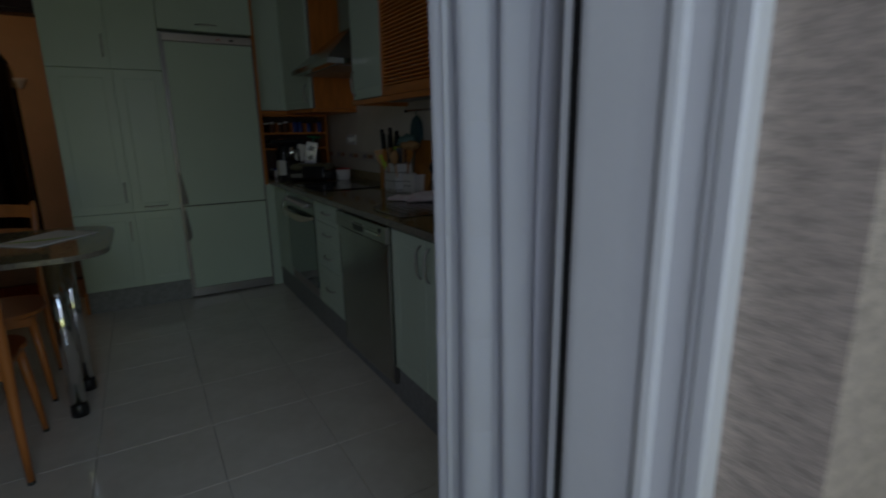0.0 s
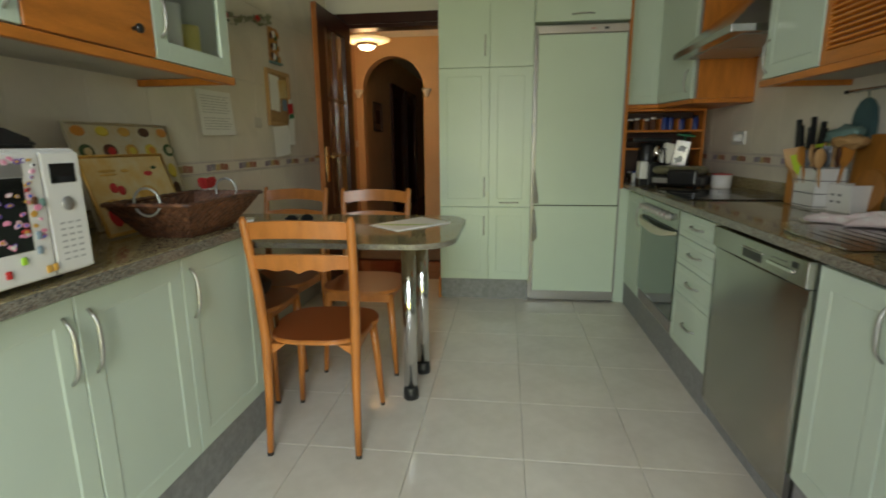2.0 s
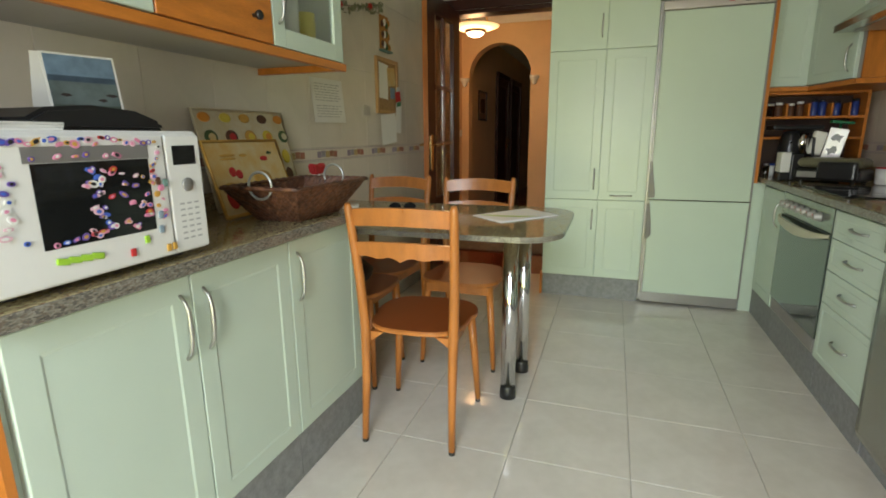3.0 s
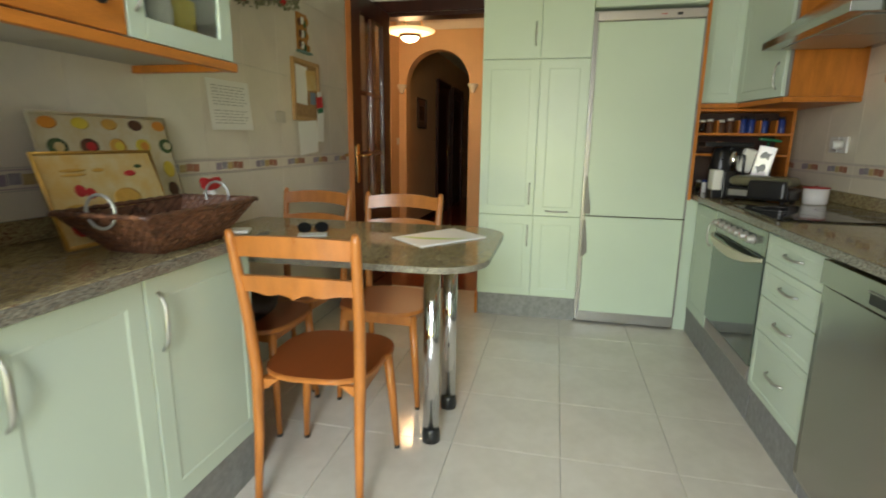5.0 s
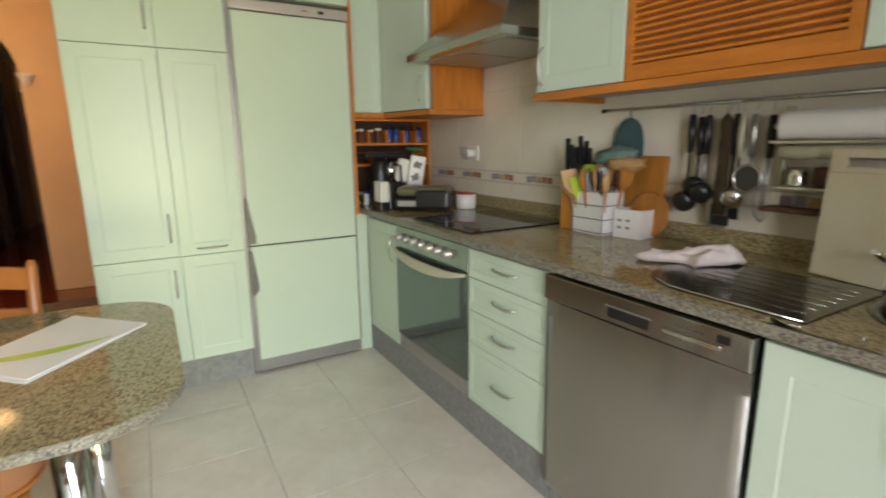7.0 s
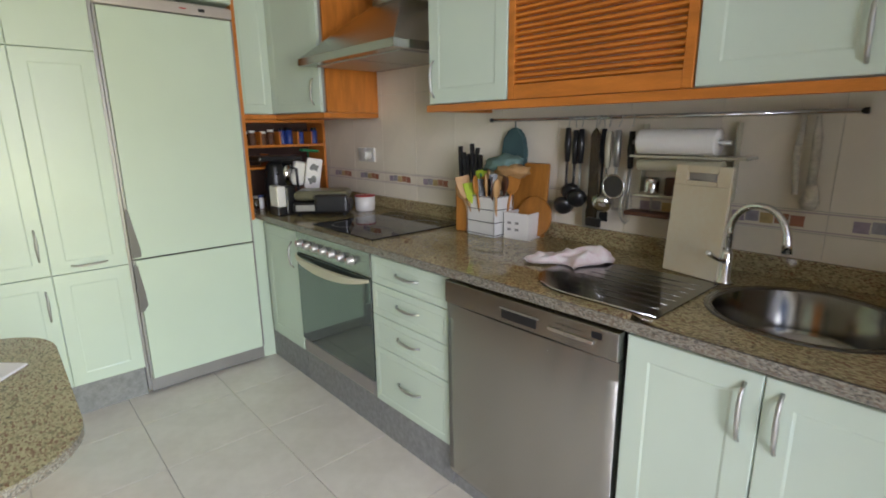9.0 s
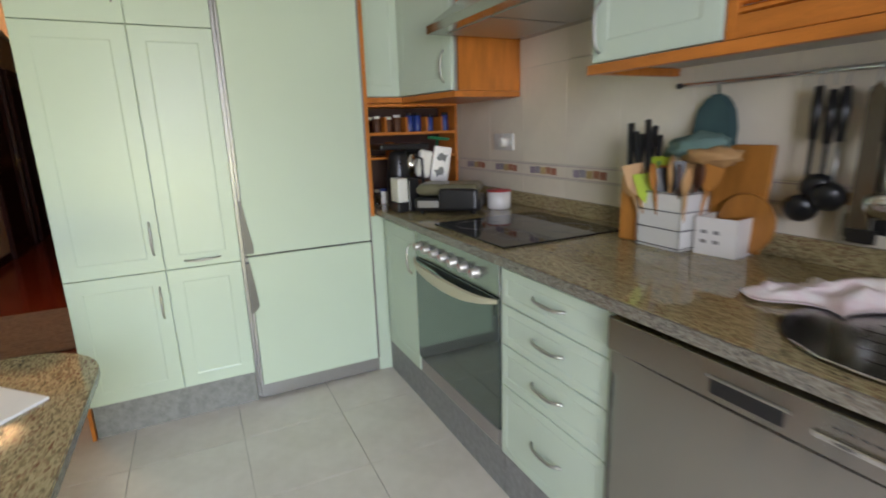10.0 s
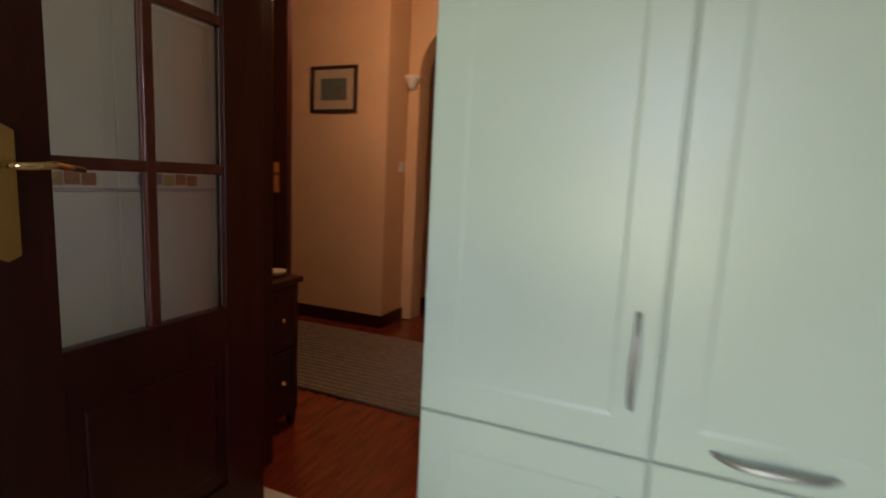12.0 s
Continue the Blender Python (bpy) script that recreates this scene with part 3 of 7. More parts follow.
def east_wall_units():
    X, zb, zt = 1.35, 1.43, 2.16
    for n, (kind, y0, y1, label) in enumerate((("wall_cabinet", 4.585, 5.00, "pale mint wall cabinet with one door beside the cooker hood"),
                                               ("louvred_cabinet", 3.95, 4.583, "orange beech wall cabinet with a slatted roll front"),
                                               ("wall_cabinet", 2.95, 3.948, "pale mint wall cabinet with two doors above the sink"))):
        u = thing(kind, (X + 0.15, (y0 + y1) / 2, zb), label, "cabinet", "kitchen wall cabinets")
        carcass(u, X, XR - 0.003, y0 + 0.001, y1 - 0.001, zb, zt, GREYP, "pale laminate body")
        if n == 0:
            door(u, "W", X, y0, y1, zb + 0.003, zt, (y1 - 0.03, 1.53, True))
        elif n == 2:
            m = 3.567
            door(u, "W", X, m, y1, zb + 0.003, zt, (m + 0.035, 1.53, True))
            door(u, "W", X, y0, m, zb + 0.003, zt, (m - 0.035, 1.53, True))
        else:
            f = 0.03
            b = box(X - 0.02, X, y0 + 0.002, y0 + f, zb + 0.002, zt, 0.002)
            box(X - 0.02, X, y1 - f, y1 - 0.002, zb + 0.002, zt, 0.002, bm=b)
            box(X - 0.02, X, y0 + f, y1 - f, zb + 0.002, zb + 0.05, 0.002, bm=b)
            box(X - 0.02, X, y0 + f, y1 - f, zt - 0.04, zt, 0.002, bm=b)
            d = part("roll_front", b, BEECH, u, "orange beech frame")
            slat_bm = prism([(X - 0.005, 0.0), (X - 0.019, 0.004), (X - 0.0195, 0.011), (X - 0.006, 0.0175), (X - 0.002, 0.0175), (X - 0.002, 0.0)], y0 + f + 0.001, y1 - f - 0.001, axis="y")
            first = part("slat", slat_bm, SLATW, d)
            first.location.z = zb + 0.052
            for k in range(1, 33):
                s = first.copy()
                s.location.z = zb + 0.052 + k * 0.0193
                scene.collection.objects.link(s)
    u = thing("light_rail", (1.36, 4.0, 1.405), "orange beech rail under the wall cabinets", "rail")
    part("front_rail", box(1.322, 1.35, 2.95, 5.01, 1.402, 1.43, 0.003), BEECH, u)
    part("end_rail", box(1.351, XR - 0.003, 4.985, 5.01, 1.404, 1.428, 0.002), BEECH, u)
    # corner cabinet with a slanted door
    u = thing("corner_wall_cabinet", (1.4, 6.3, 1.43), "pale mint corner wall cabinet with slanted door and beech side", "cabinet", "kitchen wall cabinets")
    pts = [(1.035, 6.36), (1.285, 6.36), (1.365, 5.905), (XR - 0.003, 5.905), (XR - 0.003, 6.66), (1.035, 6.66)]
    part("body", prism(pts, 1.43, 2.40), GREYP, u)
    part("bottom_rail", prism([(1.035, 6.33), (1.262, 6.33), (1.338, 5.885), (XR - 0.003, 5.885), (XR - 0.003, 5.90), (XR - 0.003, 6.66), (1.035, 6.66)], 1.402, 1.4285, bevel=0.002), BEECH, u, "orange beech bottom rail")
    part("side_panel", box(1.362, XR - 0.004, 5.887, 5.903, 1.43, 2.40), BEECHV, u, "orange beech side")
    part("door", facing(front(1.04, 1.262, 1.433, 2.40, 0.02, 0.05), "S", 6.358), MINT, u)
    d = Vector((1.355 - 1.275, 5.905 - 6.338, 0))
    w = d.length
    b = front(0, w, 1.433, 2.40, 0.02, 0.05)
    h = bow(w - 0.05, 1.54, 0.14, 0.02)
    m = Matrix.Translation((1.268, 6.338, 0)) @ Matrix.Rotation(math.atan2(d.y, d.x), 4, "Z") @ Matrix.Scale(-1, 4, (0, 1, 0))
    for q in (b, h):
        bmesh.ops.transform(q, matrix=m, verts=q.verts)
        bmesh.ops.recalc_face_normals(q, faces=q.faces)
    dd = part("door", b, MINT, u)
    part("handle", h, NICKEL, dd, "satin metal bow handle")


east_wall_units()


def tall_units():
    Y, top = 6.17, 2.36
    u = thing("pantry_cabinet", (0.04, 6.4, 0), "tall pale mint pantry cabinet with six closed doors", "cabinet")
    carcass(u, -0.29, 0.372, Y, YF - 0.003, 0.16, top, MINT)
    part("plinth", box(-0.288, 0.372, Y + 0.02, Y + 0.04, 0, 0.158), KICK, u, "grey marbled plinth")
    part("side_board", box(-0.306, -0.2915, Y + 0.005, YF - 0.003, 0, 0.156), BEECHV, u, "beech board at the plinth end")
    door(u, "S", Y, -0.29, 0.071, 0.163, 0.712, (0.038, 0.575, True))
    door(u, "S", Y, 0.071, 0.372, 0.163, 0.712)
    door(u, "S", Y, -0.29, 0.071, 0.712, 1.685, (0.038, 0.855, True))
    door(u, "S", Y, 0.071, 0.372, 0.712, 1.685, (0.218, 0.745, False))
    door(u, "S", Y, -0.29, 0.071, 1.685, top, (0.038, 1.83, True), frame=0)
    door(u, "S", Y, 0.071, 0.372, 1.685, top, frame=0)
    u = thing("fridge", (0.69, 6.4, 0), "tall two-door fridge freezer with pale mint door panels and silver edges", "fridge")
    part("body", box(0.388, 0.996, Y + 0.012, YF - 0.003, 0.02, 1.95), SILVER, u, "silver-grey fridge body")
    # added strip fills the pantry gap, giving its shade a softer grey
    part("side_trim", box(0.374, 0.3872, Y + 0.006, Y + 0.03, 0.02, 1.95), SILVER, u, "added grey strip softening the dark gap beside the doors")
    for k, (z0, z1) in enumerate(((0.085, 0.72), (0.728, 1.885))):
        d = part("fridge_door", facing(front(0.402, 0.984, z0, z1, 0.022, 0), "S", Y + 0.01), FRIDGE, u, "pale mint door panel")
        for xa, xb in ((0.388, 0.4), (0.986, 0.996)):
            part("door_edge", box(xa, xb, Y - 0.008, Y + 0.01, z0, z1, 0.002), SILVER, d, "silver door edge")
        zz = ((0.46, 0.70), (0.74, 0.98))[k]
        s = 1 if k == 0 else -1
        pts = [(0.386, zz[0]), (0.40, zz[0]), (0.425, zz[0] + 0.03), (0.42, (zz[0] + zz[1]) / 2 - 0.02), (0.404, zz[1]), (0.386, zz[1])]
        if k == 1:
            pts = [(0.386, zz[1]), (0.40, zz[1]), (0.412, (zz[0] + zz[1]) / 2 + 0.02), (0.428, zz[0] + 0.04), (0.428, zz[0]), (0.386, zz[0])]
        part("grip", prism(pts, Y - 0.036, Y - 0.0125, axis="y", bevel=0.003), GRIPGREY, d, "grey moulded grip")
    part("control_panel", box(0.392, 0.992, Y - 0.022, Y + 0.011, 1.89, 1.94, 0.006, seg=3), SILVERL, u, "silver control panel")
    # black strip paints the shade of the gap between the two doors
    part("door_seal", box(0.39, 0.994, Y - 0.006, Y + 0.006, 0.7212, 0.7268), BLACK, u, "black strip painting the dark gap between the doors")
    part("display", box(0.83, 0.86, Y - 0.0235, Y - 0.0222, 1.907, 1.922), BLACK, u, "small dark display")
    part("badge", box(0.745, 0.775, Y - 0.0235, Y - 0.0222, 1.912, 1.918), REDP, u, "small red badge")
    part("base_grille", box(0.39, 0.994, Y + 0.004, Y + 0.012, 0.012, 0.08, 0.002), SILVER, u, "silver base grille")
    for x in (0.43, 0.95):
        part("foot", lathe([(0.018, 0), (0.018, 0.022)], (x, Y + 0.06, 0.0)), BLACK, u)
    u = thing("bridge_cabinet", (0.69, 6.4, 1.96), "pale mint cabinet above the fridge with one flap door", "cabinet")
    carcass(u, 0.374, 0.997, Y, YF - 0.003, 1.965, top, MINT)
    door(u, "S", Y, 0.374, 0.997, 1.965, top, (0.688, 2.008, False), frame=0)
    b = box(0.999, 1.017, Y + 0.004, YF - 0.003, 0.8455, 2.40)
    box(0.999, 1.017, Y + 0.0405, YF - 0.003, 0, 0.8455, bm=b)
    solid("beech_panel", b, BEECHV, "orange beech upright panel beside the fridge", "panel", at=(1.01, 6.4, 0))
    solid("filler_panel", box(0.999, 1.072, Y + 0.02, Y + 0.04, 0, 0.845), MINT, "narrow mint filler panel beside the fridge", "panel", at=(1.05, 6.2, 0))


tall_units()


def hood():
    y0, y1, z = 5.06, 5.872, 1.655
    u = thing("cooker_hood", (1.45, 5.46, z), "stainless steel pyramid cooker hood above the hob", "cooker hood")
    x0 = 1.2
    b = box(x0, XR - 0.004, y0, y1, z, z + 0.035, 0.002)
    part("rim", b, STEEL, u, "brushed steel rim")
    b = bmesh.new()
    lo = [(x0 + 0.004, y0 + 0.004), (XR - 0.004, y0 + 0.004), (XR - 0.004, y1 - 0.004), (x0 + 0.004, y1 - 0.004)]
    hi = [(1.47, 5.34), (XR - 0.004, 5.34), (XR - 0.004, 5.59), (1.47, 5.59)]
    L = [b.verts.new((*p, z + 0.035)) for p in lo]
    H = [b.verts.new((*p, z + 0.27)) for p in hi]
    for k in range(4):
        b.faces.new((L[k], L[(k + 1) % 4], H[(k + 1) % 4], H[k]))
    b.faces.new(H)
    b.faces.new(L[::-1])
    bmesh.ops.recalc_face_normals(b, faces=b.faces)
    part("canopy", b, STEEL, u, "sloping steel canopy")
    part("chimney", box(1.474, XR - 0.004, 5.344, 5.586, z + 0.2702, CEIL - 0.003, 0.002), STEEL, u, "square steel flue cover")
    for ya, yb in ((y0 + 0.05, 5.455), (5.475, y1 - 0.05)):
        f = part("filter", box(x0 + 0.07, XR - 0.07, ya, yb, z - 0.004, z - 0.0005), NICKEL, u, "metal grease filter")


hood()


def table():
    zt = 0.785
    x1, y0, y1, r = -0.005, 4.345, 5.17, 0.18
    pts = [(XL + 0.003, y0), ]
    cy = [(x1 - r, y0 + r, -90), (x1 - r, y1 - r, 0)]
    for cx, c, a0 in cy:
        pts += [(cx + r * math.cos(radians(a0 + 90 * k / 8)), c + r * math.sin(radians(a0 + 90 * k / 8))) for k in range(9)]
    pts += [(XL + 0.003, y1)]
    u = thing("dining_table", (-0.6, 4.8, 0), "granite dining table with rounded corners and two chrome legs", "table")
    b = prism(pts, zt - 0.022, zt, bevel=0.002)
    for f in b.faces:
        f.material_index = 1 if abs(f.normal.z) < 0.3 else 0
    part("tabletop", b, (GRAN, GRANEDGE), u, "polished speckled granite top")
    for x, y in ((-0.23, 4.61), (-0.217, 4.883)):
        lg = part("leg", tube([(x, y, 0.06), (x, y, zt - 0.0285)], 0.032, seg=24), CHROME, u, "chrome tube leg")
        part("foot", lathe([(0.036, 0), (0.036, 0.03), (0.034, 0.045), (0.0325, 0.06)], (x, y, 0)), BLACK, lg, "black plastic foot")
        part("mounting_plate", lathe([(0.05, zt - 0.028), (0.05, zt - 0.0225)], (x, y, 0)), NICKEL, lg)


table()


def chair(label, seat_z=0.455, top=0.925):
    """Built at the origin; it faces +y."""
    u = thing("dining_chair", (0, 0, 0), label, "chair", "chairs round the table")
    seat = []
    for k in range(36):
        a = 2 * math.pi * k / 36
        c, s = math.cos(a), math.sin(a)
        n = 3.2
        q = (abs(c) ** n + abs(s) ** n) ** (-1 / n)
        w = 0.205 if s > 0 else 0.19
        seat.append((w * q * c, 0.02 + 0.205 * q * s))
    b = prism(seat, seat_z - 0.018, seat_z, bevel=0.004)
    for f in b.faces:
        f.material_index = 0 if f.normal.z > 0.8 else 1
    part("seat", b, (SEATW, CHAIRW), u, "red-brown seat with a pale edge")
    b = box(-0.16, 0.16, 0.165, 0.185, seat_z - 0.065, seat_z - 0.023, 0.003)
    box(-0.165, -0.147, -0.15, 0.164, seat_z - 0.065, seat_z - 0.023, 0.003, bm=b)
    box(0.147, 0.165, -0.15, 0.164, seat_z - 0.065, seat_z - 0.023, 0.003, bm=b)
    for q in (-1, 1):
        join_to = prism([(q * 0.158, seat_z - 0.0195), (q * 0.10, seat_z - 0.0195), (q * 0.158, seat_z - 0.062)], -0.172, -0.156, axis="y")
        join(b, join_to)
    part("seat_frame", b, CHAIRW, u)
    for s in (-1, 1):
        path = [(s * 0.172, -0.215, 0.012), (s * 0.168, -0.19, 0.25), (s * 0.17, -0.175, seat_z), (s * 0.178, -0.19, 0.65), (s * 0.188, -0.235, top - 0.02), (s * 0.189, -0.24, top)]
        part("leg", tube(path, [0.012, 0.016, 0.019, 0.018, 0.015, 0.009], seg=10), CHAIRW, u, "back leg running up into the backrest post")
        path = [(s * 0.188, 0.185, 0.012), (s * 0.175, 0.175, 0.22), (s * 0.158, 0.16, seat_z - 0.024)]
        part("leg", tube(path, [0.011, 0.016, 0.019], seg=10), CHAIRW, u)
        part("foot_pad", lathe([(0.012, 0), (0.012, 0.013)], (s * 0.172, -0.215, 0)), BLACK, u)
        part("foot_pad", lathe([(0.011, 0), (0.011, 0.013)], (s * 0.188, 0.185, 0)), BLACK, u)

    def rail(z0, z1, curve, name, dip=0.0, arch=0.0):
        b = bmesh.new()
        prev = None
        n = 16
        for k in range(n + 1):
            s = -1 + 2 * k / n
            x = s * 0.178
            yy = -0.178 - 0.09 * max(0, ((z0 + z1) / 2 - 0.6)) * 1.6 - curve * (1 - s * s)
            zl = z0 - dip * max(0, 1 - abs(abs(s) - 0.0) * 5) - dip * 0.6 * max(0, 1 - abs(abs(s) - 0.45) * 4)
            zh = z1 + arch * (1 - s * s)
            zl += arch * (1 - s * s) * 0.8
            ring = [b.verts.new(c) for c in ((x, yy - 0.009, zl), (x, yy + 0.009, zl), (x, yy + 0.009 - 0.01, zh), (x, yy - 0.009 - 0.01, zh))]
            if prev:
                for q in range(4):
                    b.faces.new((prev[q], prev[(q + 1) % 4], ring[(q + 1) % 4], ring[q]))
            else:
                b.faces.new(ring)
            prev = ring
        b.faces.new(prev)
        bmesh.ops.recalc_face_normals(b, faces=b.faces)
        part(name, b, CHAIRW, u, "curved backrest rail")
    rail(0.845, 0.905, 0.035, "backrest_rail", arch=0.012)
    rail(0.735, 0.785, 0.033, "backrest_rail", dip=0.018, arch=0.012)
    return u


first = chair("honey beech dining chair with red-brown seat before the table")
first.matrix_world = pose(-0.525, 4.335, 0, 0, 0, 3)
ch = copy_thing(first, pose(-0.535, 5.01, 0, 0, 0, 180))
tagged(ch, "honey beech dining chair with red-brown seat behind the table")
ch = copy_thing(first, pose(-1.045, 5.06, 0, 0, 0, 176))
tagged(ch, "honey beech dining chair with red-brown seat beside the tiled wall")


def stool():
    x, y, z = -1.0, 4.655, 0.452
    u = thing("low_stool", (x, y, 0), "honey beech stool with a dark red seat pushed under the table", "stool")
    outline = []
    for k in range(32):
        a = 2 * math.pi * k / 32
        c, s = math.cos(a), math.sin(a)
        q = (abs(c) ** 3.4 + abs(s) ** 3.4) ** (-1 / 3.4)
        outline.append((x + 0.19 * q * c, y + 0.195 * q * s))
    b = prism(outline, z - 0.018, z, bevel=0.004)
    for f in b.faces:
        f.material_index = 0 if f.normal.z > 0.8 else 1
    part("seat", b, (SEATW, CHAIRW), u, "dark red seat with a pale edge")
    b = box(x - 0.14, x + 0.14, y + 0.13, y + 0.148, z - 0.06, z - 0.0185, 0.002)
    box(x - 0.14, x + 0.14, y - 0.148, y - 0.13, z - 0.06, z - 0.0185, 0.002, bm=b)
    box(x - 0.148, x - 0.13, y - 0.129, y + 0.129, z - 0.06, z - 0.0185, 0.002, bm=b)
    box(x + 0.13, x + 0.148, y - 0.129, y + 0.129, z - 0.06, z - 0.0185, 0.002, bm=b)
    part("seat_frame", b, CHAIRW, u)
    for i in (-1, 1):
        for j in (-1, 1):
            part("leg", tube([(x + i * 0.168, y + j * 0.165, 0.012), (x + i * 0.158, y + j * 0.155, 0.24), (x + i * 0.148, y + j * 0.148, z - 0.0185)], [0.011, 0.016, 0.018]), CHAIRW, u)
            part("foot_pad", lathe([(0.012, 0), (0.012, 0.013)], (x + i * 0.168, y + j * 0.165, 0), seg=12), BLACK, u)
    u = thing("soft_bag", (x - 0.01, y - 0.08, z), "dark brown soft bag lying on the stool under the table", "bag")
    b = bmesh.new()
    bmesh.ops.create_icosphere(b, subdivisions=3, radius=1)
    for v in b.verts:
        n = noise.noise(v.co * 2.1) * 0.18
        v.co = Vector((x - 0.01 + v.co.x * 0.13 * (1 + n), y - 0.07 + v.co.y * 0.095 * (1 + n), z + 0.072 + max(-0.07, v.co.z * 0.078 * (1 + n))))
    for f in b.faces:
        f.smooth = True
    part("bag", b, mat("dark_brown_leather", (0.03, 0.014, 0.009), 0.45, vary=0.3, scale=12, bump=0.3, bscale=120), u)


stool()


def kitchen_door():
    xc, y0, y1, top = -1.085, 5.90, 6.64, 2.09
    st = 0.15
    u = thing("kitchen_door", (xc, y1, 0), "open dark mahogany door with six glass panes and a brass handle", "door")
    t = 0.018
    b = box(xc - t, xc + t, y0 + 0.004, y0 + st, 0.01, top, 0.002)
    box(xc - t, xc + t, y1 - st, y1, 0.01, top, 0.002, bm=b)
    box(xc - t, xc + t, y0 + st, y1 - st, 0.01, 0.15, bm=b)
    box(xc - t, xc + t, y0 + st, y1 - st, 0.60, 0.70, bm=b)
    box(xc - t, xc + t, y0 + st, y1 - st, top - 0.11, top, bm=b)
    part("frame", b, MAHOG, u)
    part("lock_edge", box(xc - t, xc + t, y0 - 0.002, y0 + 0.0035, 0.01, top), DOOREDGE, u, "bright orange wood edge")
    b = box(xc - 0.008, xc + 0.008, y0 + st, y1 - st, 0.15, 0.60)
    box(xc - 0.014, xc + 0.014, y0 + 0.19, y1 - 0.19, 0.20, 0.55, 0.005, bm=b)
    part("lower_panel", b, MAHOG, u, "raised mahogany panel")
    ym = (y0 + y1) / 2
    b = box(xc - 0.014, xc + 0.014, ym - 0.014, ym + 0.014, 0.70, top - 0.11, 0.004)
    zs = [0.70, 1.095, 1.49, top - 0.11]
    for z in zs[1:3]:
        box(xc - 0.013, xc + 0.013, y0 + st, y1 - st, z - 0.014, z + 0.014, 0.004, bm=b)
    part("glazing_bars", b, MAHOGB, u, "moulded glazing bars")
    for a, c in zip(zs, zs[1:]):
        for p, q in ((y0 + st, ym - 0.014), (ym + 0.014, y1 - st)):
            part("pane", box(xc - 0.002, xc + 0.002, p + 0.001, q - 0.001, a + 0.001, c - 0.001), GLASS, u, "clear glass pane")
    yh, zh = y0 + 0.065, 1.085
    for s in (-1, 1):
        pts = [(yh - 0.022, 0.915), (yh, 0.905), (yh + 0.022, 0.915), (yh + 0.022, 1.15), (yh, 1.162), (yh - 0.022, 1.15)]
        x0, x1 = sorted((xc + s * (t + 0.0005), xc + s * (t + 0.005)))
        h = part("handle_plate", prism([(p[0], p[1]) for p in pts], x0, x1, axis="x", bevel=0.001), BRASS, u, "polished brass back plate")
        part("handle", tube([(xc + s * (t + 0.005), yh, zh), (xc + s * (t + 0.045), yh, zh), (xc + s * (t + 0.055), yh + 0.012, zh), (xc + s * (t + 0.055), yh + 0.06, zh + 0.004), (xc + s * (t + 0.052), yh + 0.115, zh - 0.004)], [0.009, 0.008, 0.009, 0.008, 0.006], seg=10), BRASS, h, "brass lever handle")
    # frame in the wall
    b = box(-1.248, -1.20, YF - 0.015, YF + 0.135, 0, 2.12, 0.002)
    box(-0.325, -0.285, YF - 0.002, YF + 0.135, 0, 2.12, 0.002, bm=b)
    box(-1.199, -0.326, YF - 0.002, YF + 0.135, 2.09, 2.12, bm=b)
    box(-1.284, -1.249, YF - 0.016, YF - 0.003, 0, 2.20, 0.003, bm=b)
    box(-1.248, -0.31, YF - 0.017, YF - 0.003, 2.12, 2.20, 0.003, bm=b)
    solid("door_frame", b, MAHOG, "dark mahogany door frame and architrave", "door frame", "structure")


MAHOGB = mat("reddish_mahogany_bars", (0.11, 0.03, 0.02), 0.25, vary=0.3, scale=8)
kitchen_door()


